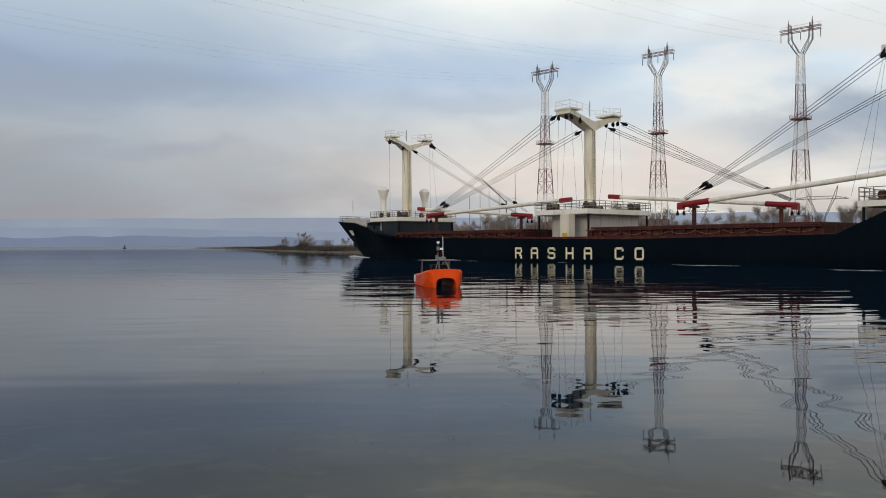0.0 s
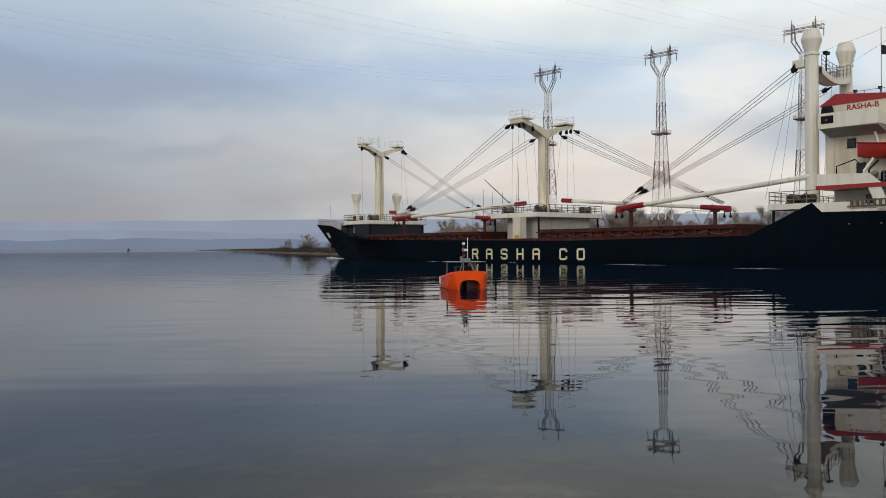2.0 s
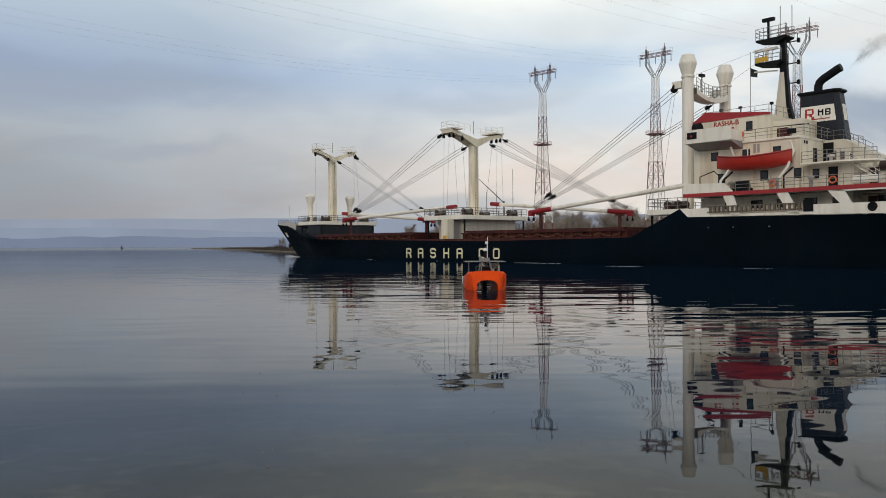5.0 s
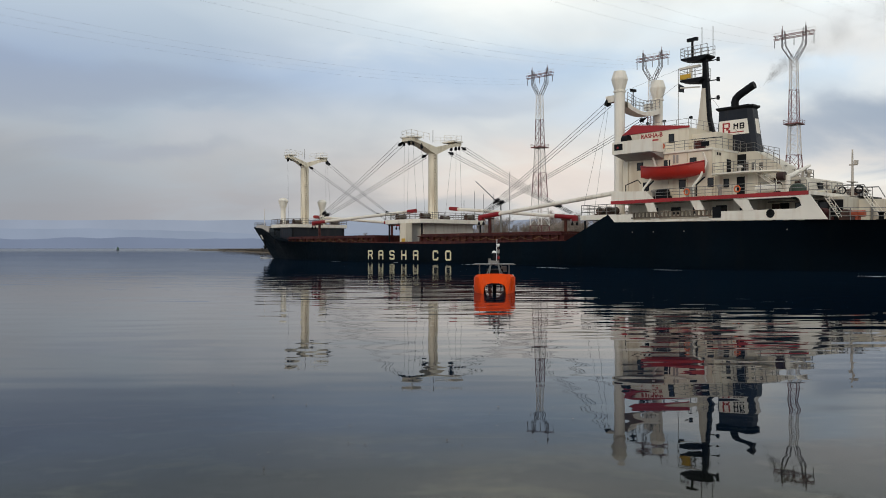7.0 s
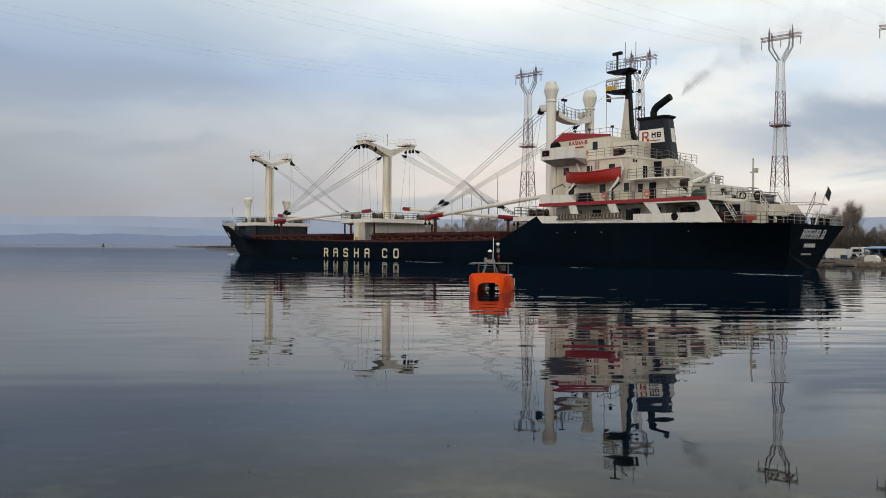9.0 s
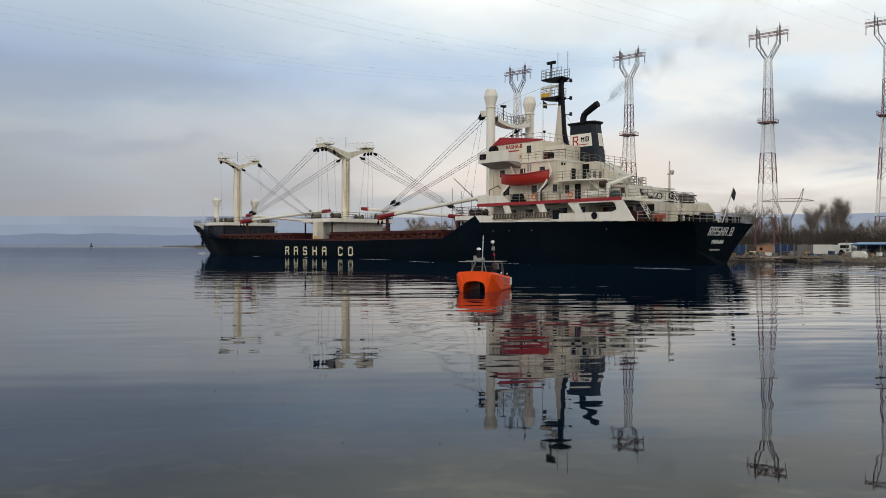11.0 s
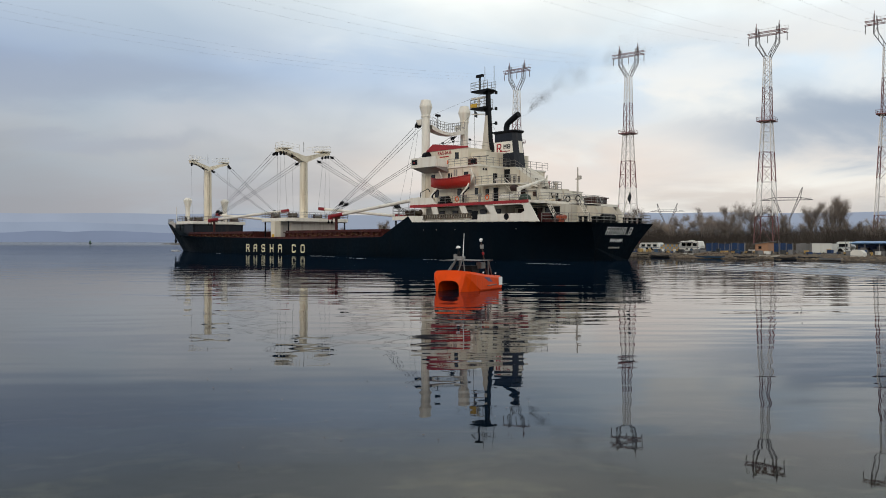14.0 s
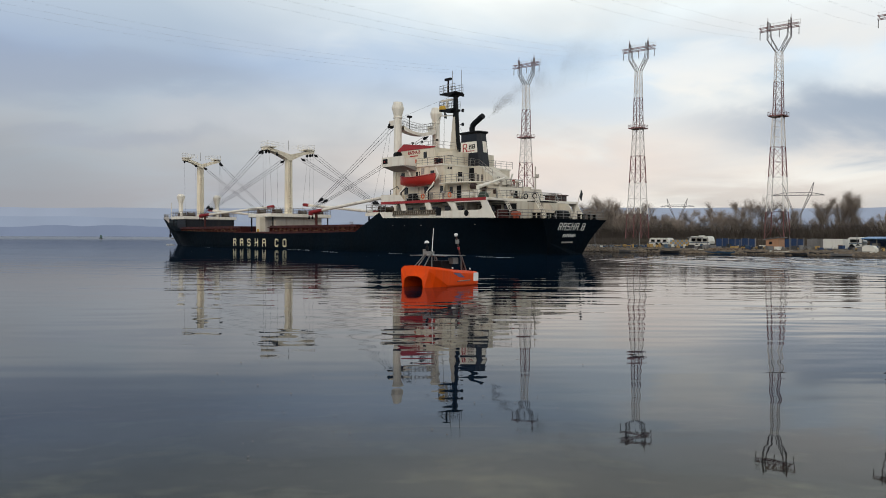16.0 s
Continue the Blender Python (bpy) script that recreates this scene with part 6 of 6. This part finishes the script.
wood_belt()
scrub_belt()

buoy = thing("channel_buoy", "small dark green conical channel buoy", "buoy", "", pose(-263, 640, 0))
part("float", Shape().lathe(0, 0, [(1.3, -0.3), (1.3, 0.5), (0.9, 0.7)], 12), M_FUNNEL, buoy)
part("tower", Shape().lathe(0, 0, [(0.9, 0.6), (0.5, 2.6), (0.3, 3.0)], 10), mat("green_buoy_paint", (0.02, 0.07, 0.05), 0.5), buoy)


# ---- caravans, sheds and boats on the far bank ----
M_CARAVAN = mat("off_white_caravan_skin", (0.66, 0.66, 0.62), 0.45, vary=0.06, stain=(0.4, 0.36, 0.28), stain_amount=0.4, streak=True)
M_BLUE = mat("blue_sheet_metal", (0.012, 0.042, 0.125), 0.5, vary=0.2, stain=(0.05, 0.06, 0.09), stain_amount=0.5, streak=True)
M_BLUELIGHT = mat("pale_blue_roof_sheet", (0.12, 0.25, 0.46), 0.5, vary=0.15, stain=(0.2, 0.25, 0.32), stain_amount=0.4)
M_SHEDGREY = mat("weathered_grey_boards", (0.20, 0.20, 0.20), 0.7, vary=0.25, stain=(0.1, 0.09, 0.08), stain_amount=0.5, streak=True, obj=0.4)
M_OCHRE = mat("ochre_panel_paint", (0.46, 0.30, 0.10), 0.6, vary=0.15, obj=0.3)
M_BLUEPANEL = mat("pale_blue_panel_paint", (0.22, 0.30, 0.38), 0.6, vary=0.15, obj=0.3)
M_HUT = mat("orange_brown_hut_boards", (0.40, 0.22, 0.13), 0.7, vary=0.15, stain=(0.25, 0.13, 0.06), stain_amount=0.5, streak=True)
M_TARP = mat("white_tarpaulin", (0.66, 0.64, 0.58), 0.6, vary=0.08)
M_RUBBLE = mat("brown_rubble", (0.17, 0.12, 0.085), 0.9, vary=0.3, island=0.5)
M_BOATDARK = mat("dark_boat_paint", (0.035, 0.036, 0.04), 0.5, vary=0.3, obj=0.5)
M_BOATBLUE = mat("blue_boat_paint", (0.03, 0.075, 0.14), 0.5, vary=0.2)
FRONT = math.degrees(math.atan2(ALONG.y, ALONG.x))


def on_bank(s, inland, z, turn=0.0):
    """A pose on the bank: x along it, y towards the water."""
    p = bank(s, inland, z)
    return Matrix.Translation(p) @ pose(0, 0, 0, 0, 0, FRONT + turn)


def caravan(s, inland, z, length, height, label, awning=False, turn=0.0):
    c = thing("caravan", label, "caravan", "", on_bank(s, inland, z, turn))
    l, h = length / 2, height
    body = [(-l, 0.35), (l, 0.35), (l + 0.12, h * 0.55), (l - 0.12, h * 0.93), (l - 0.4, h), (-l + 0.4, h), (-l + 0.12, h * 0.93), (-l - 0.12, h * 0.55)]
    b = part("body", Shape().prism(body, -0.9, 0.9), M_CARAVAN, c)
    for x in np.linspace(-l + 0.75, l - 0.75, 3):
        part("window", Shape().box(x - 0.36, x + 0.36, 0.9, 0.93, h * 0.52, h * 0.80), M_GLASS, b)
        part("window", Shape().box(x - 0.36, x + 0.36, -0.93, -0.9, h * 0.52, h * 0.80), M_GLASS, b)
    part("stripe", Shape().box(-l - 0.02, l + 0.02, 0.9, 0.915, h * 0.40, h * 0.46), M_BOATBLUE, b)
    for x in (-0.45, 0.4):
        part("wheel", Shape().tube([(x, 0.78, 0.3), (x, 0.95, 0.3)], 0.3, 14), M_BLACK, c)
    part("drawbar", Shape().tube([(l, 0, 0.4), (l + 0.9, 0, 0.35)], 0.06, 6), M_GREY, c)
    if awning:
        part("awning", Shape().prism([(-l * 0.4, 0.9), (l * 0.7, 0.9), (l * 0.8, 2.2), (-l * 0.5, 2.2)], h * 0.82, h * 0.9, "z"), M_SHEDGREY, c)
        part("roof_hatch", Shape().box(-0.3, 0.4, -0.4, 0.3, h, h + 0.14), M_CARAVAN, c)


caravan(25.7, 20, 0.75, 3.9, 1.5, "old white touring caravan standing on the bank")
caravan(16.5, 18, 0.7, 3.6, 1.85, "white camper caravan with a grey awning", True)
caravan(-8.4, 18, 0.85, 2.0, 1.6, "small white caravan beside a dark shed")


def panel_fence(name, label, s0, s1, inland, z0, z1, step, choose, cat="fence", ribs=False):
    f = thing(name, label, cat, "", on_bank(s0, inland, z0))
    count = max(1, round(abs(s1 - s0) / step))
    w = abs(s1 - s0) / count
    sgn = 1 if s1 > s0 else -1
    for i in range(count):
        a, b = sorted((sgn * i * w, sgn * (i + 1) * w - sgn * 0.03))
        sh = Shape().box(a, b, -0.03, 0.03, 0, z1 - z0 + 0.06 * math.sin(i * 1.9))
        if ribs:
            for x in np.arange(a + 0.1, b - 0.05, 0.25):
                sh.box(x, x + 0.08, 0.03, 0.06, 0.05, z1 - z0 - 0.05)
        part("panel", sh, choose(i), f)
        part("post", Shape().box(a - 0.04, a + 0.04, -0.09, 0.09, -0.2, z1 - z0 + 0.12), M_SHEDGREY, f)
    return f


def checker_fence(s0, s1, inland, z0, z1):
    f = thing("panel_fence", "fence of ochre and pale blue square panels", "fence", "", on_bank(s1, inland, z0))
    n = round(abs(s1 - s0) / 0.42)
    for i in range(n):
        for k in range(3):
            x, z = i * 0.42, k * 0.4
            part("panel", Shape().box(x, x + 0.40, -0.02, 0.02 + 0.006 * k, z, z + 0.38), M_OCHRE if (i + k) % 2 else M_BLUEPANEL, f)


checker_fence(22.3, 18.5, 17.5, 0.75, 1.95)
panel_fence("sheet_fence", "blue corrugated metal fence", 12.2, 5.6, 15, 0.55, 2.15, 1.1, lambda i: M_BLUE, ribs=True)
panel_fence("sheet_fence", "blue corrugated metal fence behind the hut", 1.3, -1.6, 16, 0.6, 2.16, 0.95, lambda i: M_BLUE, ribs=True)
panel_fence("board_shed_front", "row of weathered grey board sheds", -1.7, -5.2, 17, 0.6, 2.15, 0.7, lambda i: M_SHEDGREY, "shed", True)


def hut():
    h = thing("hut", "small orange-brown wooden hut with a sloping roof", "hut", "", on_bank(0.5, 11, 0.5))
    b = part("walls", Shape().prism([(-1.0, 0), (1.0, 0), (1.0, 1.55), (-1.0, 1.8)], -0.9, 0.9), M_HUT, h)
    part("roof", Shape().prism([(-1.3, 1.86), (1.25, 1.52), (1.25, 1.6), (-1.3, 1.95)], -1.15, 1.15), M_SHEDGREY, h, "grey sheet roof")
    part("window", Shape().box(0.05, 0.5, 0.9, 0.93, 0.85, 1.25), M_GLASS, b)
    part("door", Shape().box(-0.75, -0.15, 0.9, 0.93, 0.0, 1.45), M_HUT, b)
    for x in (-0.5, 0.1, 0.6):
        part("stone", Shape().ball((x, 0.2, 1.9 - 0.13 * x), 0.14, 0.12, 0.08, 7, 4), M_STONE, h)


hut()


def white_container():
    c = thing("container", "plain white box container with ribbed sides", "container", "", on_bank(-7.0, 14, 0.65))
    s = Shape().box(-1.35, 1.35, -1.1, 1.1, 0, 1.5)
    part("body", s, M_CARAVAN, c)
    r = Shape()
    for x in np.arange(-1.25, 1.3, 0.25):
        r.box(x, x + 0.1, 1.1, 1.125, 0.1, 1.4)
    part("rib_panel", r, M_CARAVAN, c)
    part("frame", Shape().box(-1.4, 1.4, 1.06, 1.15, 1.44, 1.54).box(-1.4, 1.4, 1.06, 1.15, -0.02, 0.08), M_CARAVAN, c)


white_container()


def blue_roof_shed():
    s = thing("open_shed", "long open shed under a pale blue sheet roof", "shed", "", on_bank(-10.0, 17, 0.7))
    part("roof", Shape().prism([(-1.6, 1.22), (1.4, 1.5), (1.4, 1.6), (-1.6, 1.85), (-1.6, 1.75)], -13.5, 0.2, "x"), M_BLUELIGHT, s, "pale blue sheet roof")
    part("back_wall", Shape().box(-13.3, 0, -1.5, -1.42, 0, 1.5), M_BLUE, s)
    for x in np.arange(-13.2, 0.2, 1.9):
        part("post", Shape().box(x - 0.05, x + 0.05, 1.2, 1.3, 0, 1.5), M_SHEDGREY, s)
    for i, x in enumerate((-1.2, -3.4, -5.6, -8, -10.4)):
        part("stacked_crates", Shape().box(x - 0.8, x + 0.7, -1.0, 0.6, 0, 0.5 + 0.2 * (i % 3)).box(x - 0.5, x + 0.3, -0.8, 0.4, 0.5 + 0.2 * (i % 3), 0.9 + 0.2 * (i % 2)), M_BOATDARK if i % 2 else M_SHEDGREY, s)


blue_roof_shed()


def tarp_heap(s, inland, w, h, label, material):
    t = thing("covered_boat", label, "boat", "", on_bank(s, inland, 0.05))
    part("cover", Shape().prism([(-w / 2, 0), (w / 2, 0), (w / 2 - 0.05, h * 0.8), (w / 2 - 0.3, h), (-w / 2 + 0.35, h * 0.96), (-w / 2 + 0.05, h * 0.7)], -0.6, 0.6), material, t)
    part("rope", Shape().tube([(-w / 2 - .02, 0.62, h * .4), (w / 2 + .02, 0.62, h * .45)], 0.03, 5), M_SHEDGREY, t)


tarp_heap(-15.6, 2.2, 1.6, 1.35, "upended boat under a white tarpaulin at the water", M_TARP)


def rowing_boat(s, inland, z, length, material, turn, label):
    b = thing("rowing_boat", label, "boat", "boats along the bank", on_bank(s, inland, z, turn) @ Matrix.Diagonal((0.85, 0.85, 0.62, 1)))
    sh = Shape()
    rings = []
    xs = np.linspace(-length / 2, length / 2, 9)
    for x in xs:
        u = 2 * x / length
        w = 0.62 * (1 - max(0, u) ** 2.5 * 0.95) * (1 - max(0, -u) ** 3 * 0.25)
        rings.append([(x, w, 0.42 + 0.12 * u * u), (x, w * 0.8, 0.05), (x, 0, -0.08), (x, -w * 0.8, 0.05), (x, -w, 0.42 + 0.12 * u * u), (x, -w * 0.85, 0.36), (x, -w * 0.6, 0.12), (x, w * 0.6, 0.12), (x, w * 0.85, 0.36)])
    n = 9
    sh.add([p for r in rings for p in r], [(i * n + k, i * n + (k + 1) % n, (i + 1) * n + (k + 1) % n, (i + 1) * n + k) for i in range(8) for k in range(n)])
    sh.add(rings[0], [tuple(range(n))])
    part("hull", sh, material, b)
    for x in (-0.6, 0.4):
        part("thwart", Shape().box(x - 0.12, x + 0.12, -0.5, 0.5, 0.3, 0.34), M_SHEDGREY, b)


for i, (s, inland, z, l, m_, turn) in enumerate(((19.0, 0.2, 0.05, 4.2, M_SHEDGREY, 8), (15.5, 1.2, 0.2, 3.6, M_BOATDARK, -6), (11.5, 0.0, 0.05, 3.8, M_BOATDARK, 4), (8.0, 2.6, 0.35, 2.8, M_CARAVAN, 30),
                                                 (4.6, 0.4, 0.05, 3.4, M_BOATBLUE, -8), (2.6, 0.3, 0.05, 3.2, M_BOATBLUE, 6), (-1.4, 0.6, 0.1, 3.8, M_BOATDARK, 0), (-4.6, 1.5, 0.25, 3.4, M_TARP, 5),
                                                 (-7.2, 0.2, 0.05, 3.8, M_BOATDARK, -4), (-10.2, 1.0, 0.15, 3.6, M_BOATDARK, 7), (-13.0, 0.1, 0.05, 3.2, M_SHEDGREY, 0))):
    rowing_boat(s, inland, z, l, m_, turn, ("weathered dark rowing boat drawn to the bank", "blue rowing boat moored at the bank", "pale rowing boat on the bank")[0 if m_ in (M_BOATDARK, M_SHEDGREY) else 1 if m_ is M_BOATBLUE else 2])


def bank_stones():
    rnd = random.Random(4)
    s = Shape()
    for i in range(2600):
        a = rnd.uniform(-70, 330) if i % 2 else rnd.uniform(-25, 35)
        inland = abs(rnd.gauss(0.6, 1.3))
        r = rnd.uniform(0.08, 0.32)
        p = bank(a, inland, bank_height(inland) + 0.02)
        s.ball(p, r * rnd.uniform(.7, 1.5), r, r * 0.65, 6, 4)
    tagged(part("bank_stones", s, M_STONE), "pale and brown stones along the water's edge", "stones", "", "stuff")
    r = Shape()
    for i in range(260):
        a, inland = rnd.uniform(2.0, 6.6), rnd.uniform(2.0, 4.6)
        q = rnd.uniform(0.1, 0.3)
        r.ball(bank(a, inland, 0.45 + rnd.uniform(0, 0.25)), q, q, q * 0.7, 6, 4)
    tagged(part("rubble_heap", r, M_RUBBLE), "heap of red-brown rubble on the bank", "rubble", "", "stuff")
    rnd = random.Random(12)
    mats = [M_BOATDARK, M_SHEDGREY, M_BLUE, M_CARAVAN, M_OCHRE, M_BOATBLUE]
    for i in range(110):
        a, inland = rnd.uniform(-18, 30), rnd.uniform(4, 13)
        h, w = rnd.uniform(0.15, 0.6), rnd.uniform(0.12, 0.45)
        c = thing("crate", "old crate lying among the boats", "crate", "clutter on the bank", on_bank(a, inland, bank_height(inland) - 0.05, rnd.uniform(-40, 40)))
        part("body", Shape().box(-w, w, -w * 0.7, w * 0.7, 0, h).box(-w - .03, w + .03, -w * 0.72, w * 0.72, h, h + 0.05), rnd.choice(mats), c)
    for a, inland, h in ((27.8, 3, 2.6), (23, 9, 2.8), (9.8, 8, 1.9), (-3, 8, 2.2), (5, 9, 1.6), (-12, 8, 2.4)):
        c = thing("pole", "thin weathered wooden pole", "pole", "poles on the bank", on_bank(a, inland, 0.4))
        part("shaft", Shape().tube([(0, 0, 0), (0.05, 0, h)], 0.05, 6), M_SHEDGREY, c)


bank_stones()


def floating_bits():
    """Dead leaves and twigs adrift on the shallow water."""
    rnd = random.Random(31)
    s = Shape()
    for i in range(46):
        y = rnd.uniform(7.5, 13.5)
        x = rnd.uniform(-0.28, 0.22) * y
        a, q = rnd.uniform(0, 6.3), rnd.uniform(0.008, 0.022)
        d = Vector((math.cos(a), math.sin(a), 0)) * q
        n = Vector((-d.y, d.x, 0)) * rnd.uniform(0.3, 0.7)
        c = Vector((x, y, 0.012))
        s.add([c - d, c + n, c + d, c - n, c + Vector((0, 0, 0.008))], [(0, 1, 4), (1, 2, 4), (2, 3, 4), (3, 0, 4)])
    tagged(part("floating_leaves", s, M_BARK), "scattered dark leaves adrift on the shallow water", "leaves", "", "stuff")


floating_bits()


# ---- wake and foam that go with the ship ----
def wake():
    xs, ys = np.linspace(-56, -180, 300), np.linspace(-13, 38, 110)
    s = Shape()
    v = []
    for x in xs:
        back = (-56 - x)
        for y in ys:
            edge = min(1, max(0, (ys[-1] - y) / 9)) * min(1, max(0, (y - ys[0]) / 4)) * min(1, max(0, (back - 9) / 22)) * min(1, (x + 180) / 20)
            # churned water straight behind, slanting ridges spreading to the sides
            churn = math.exp(-(y / (9 + back * 0.12)) ** 2)
            w = 0.05 * noise.noise(Vector((x * 0.10, y * 0.5, 1))) + 0.19 * noise.noise(Vector((x * 0.45, y * 1.3, 4))) * churn
            arm = 9 + back * 0.30
            fan = math.exp(-((abs(y) - arm) / 6.0) ** 2)
            ridge_ = math.sin(2 * math.pi * (back * 0.45 - abs(y) * 1.0) / 3.0 + 2.0 * noise.noise(Vector((x * 0.05, y * 0.08, 9))))
            z = 0.006 + (w + 0.12 * fan * ridge_) * math.exp(-back / 110)
            v.append((x, y, z * edge - 0.006 * (1 - edge)))
    n = len(ys)
    s.add(v, [(j * n + i, j * n + i + 1, (j + 1) * n + i + 1, (j + 1) * n + i) for j in range(len(xs) - 1) for i in range(n - 1)], True)
    part("wake", s, M_WATER, ship, "ruffled wake water behind the stern")
    rnd = random.Random(3)

    def streak(x0, x1, y, w, name="foam_streak"):
        f = Shape()
        k = max(6, int(abs(x1 - x0) / 0.28))
        v = []
        for i in range(k + 1):
            x = x0 + (x1 - x0) * i / k
            h = w * abs(math.sin(math.pi * i / k)) ** 0.8 * rnd.uniform(0.15, 1.0) * (0.35 + abs(noise.noise(Vector((x * 0.9, y, 4)))) * 1.6)
            c = y + 0.25 * noise.noise(Vector((x * 0.3, y, 2)))
            v += [(x, c - h, 0.008), (x, c + h, 0.008), (x, c, 0.010 + h * 0.28)]
        q = []
        for i in range(k):
            a, b = i * 3, i * 3 + 3
            q += [(a, a + 2, b + 2, b), (a + 2, a + 1, b + 1, b + 2)]
        f.add(v, q)
        part(name, f, M_FOAM, ship, "thin white streak of foam")
    for x0, x1, y, w in ((-24, -29, 17.8, 0.09), (-6, -14, 12.6, 0.09), (26, 23, 12.2, 0.08), (-58, -64, 19, 0.10), (-38, -41, 16, 0.08), (10, 8.5, 11.6, 0.07)):
        streak(x0, x1, y, w)
    for i in range(16):
        x = -57 - rnd.uniform(0, 60)
        streak(x, x - rnd.uniform(4, 14), rnd.uniform(-8, 12) * (1 + (-57 - x) / 80), rnd.uniform(0.08, 0.22), "wake_foam")
    b = Shape()
    for i in range(90):
        u = rnd.random()
        b.ball((69.5 - 9 * u, 0.3 + 3.4 * u + rnd.uniform(0, 1.4), rnd.uniform(0.0, 0.22) * (1 - u)), rnd.uniform(0.2, 0.6), rnd.uniform(0.15, 0.4), rnd.uniform(0.03, 0.09), 7, 4)
    part("bow_wave", b, M_FOAM, ship, "small white bow wave")


wake()


# ---- thin smoke that trails from the exhaust pipe ----
M_SMOKE = mat("fine_grey_soot", (0.20, 0.19, 0.185), 0.9, vary=0.2, bump=0, spec=0.0)
plume = thing("smoke_plume", "thin grey exhaust smoke drifting aft of the funnel", "smoke")


def smoke():
    """Puffs of fine soot, dense at the pipe and thinning out along the drift."""
    rnd = random.Random(21)
    for i in range(7):
        s = Shape()
        for k in range(15000):
            u = (i + rnd.random()) / 7
            wide = 0.22 + 2.6 * u
            curl = Vector((noise.noise(Vector((u * 9, 0, 1))), noise.noise(Vector((u * 9, 5, 2))), noise.noise(Vector((u * 9, 9, 3))))) * 1.3 * u
            p = Vector((-40.5 - 17 * u ** 1.25, -0.6 - 6 * u, 20.1 + 8.8 * u ** 0.9)) + curl
            p += Vector((rnd.gauss(0, wide * 0.75), rnd.gauss(0, wide * 0.75), rnd.gauss(0, wide * 0.6)))
            if noise.noise(p * 0.45) < -0.12 + 0.25 * rnd.random():
                continue
            a, e = rnd.uniform(0, 6.3), rnd.uniform(-1, 1)
            q = 0.0115 * rnd.uniform(0.7, 1.3)
            s.add([p + Vector((math.cos(a), math.sin(a), -0.5)) * q, p + Vector((math.cos(a + 2.1 + e), math.sin(a + 2.1 + e), -0.5)) * q, p + Vector((0, 0, q))], [(0, 1, 2)])
        ob = part("smoke_puff", s, M_SMOKE, plume)
        ob["kind"] = "stuff"


smoke()


# ---- masts of boats laid up behind the ship's berth ----
def laid_up_masts():
    for s, z in ((74.1, 14.8), (70.9, 13.9), (67.4, 13.8), (62.1, 18.2), (78, 13.0)):
        m = thing("boat_mast", "thin pale sailing boat mast on the bank", "mast", "laid-up masts", on_bank(s, 12, 0.6))
        part("pole", Shape().tube([(0, 0, 0), (0, 0, z - 0.6)], 0.075, 6, 0.05), M_SHEDGREY, m)
        part("spreader", Shape().tube([(-0.5, 0, z * 0.62), (0.5, 0, z * 0.62)], 0.03, 5), M_SHEDGREY, m)
    c = thing("shore_crane", "small dark derrick with a slanting jib on the bank", "crane", "", on_bank(65.0, 12, 0.6))
    part("tower", Shape().tube([(0, 0, 0), (0, 0, 11.0)], 0.16, 8), M_SHEDGREY, c)
    part("jib", Shape().tube([(0, 0, 10.6), (7.7, 0, 16.2)], 0.13, 6, 0.08), M_SHEDGREY, c)


laid_up_masts()


# ---- courses of the ship and the craft ----
def motions():
    # the ship holds a straight course down the channel at about 4.3 m/s
    rows = [(0.0, 29.15, 93.25, 130.73), (2.0, 23.29, 99.56, 130.74), (4.0, 17.44, 105.91, 130.76), (8.0, 5.74, 118.73, 130.78),
            (12.0, -5.91, 131.69, 130.8), (14.0, -11.72, 138.22, 130.81), (16.0, -17.51, 144.78, 130.82)]
    walk(ship, [(t, pose(x, y, 0, 0, 0, a)) for t, x, y, a in rows])
    walk(plume, [(t, pose(x, y, 0, 0, 0, a)) for t, x, y, a in rows])
    # the catamaran drifts past, turning its bow across the view
    drift = [(0.0, -0.22, 41.4, -11.5), (1.5, 0.63, 40.6, -10.5), (3.5, 1.65, 39.8, -7), (7.0, 2.85, 38.7, -0.5), (9.0, 3.3, 38.2, 5.0), (12.0, 3.25, 36.8, 17.5), (12.5, 3.1, 36.5, 19.5),
             (14.5, 2.1, 35.9, 28), (15.5, 1.2, 35.6, 33), (16.0, 0.65, 35.4, 36)]
    walk(craft, [(t, pose(x, y, 0, 0, 0, math.degrees(math.atan2(-y, -x)) - a)) for t, x, y, a in drift])


motions()
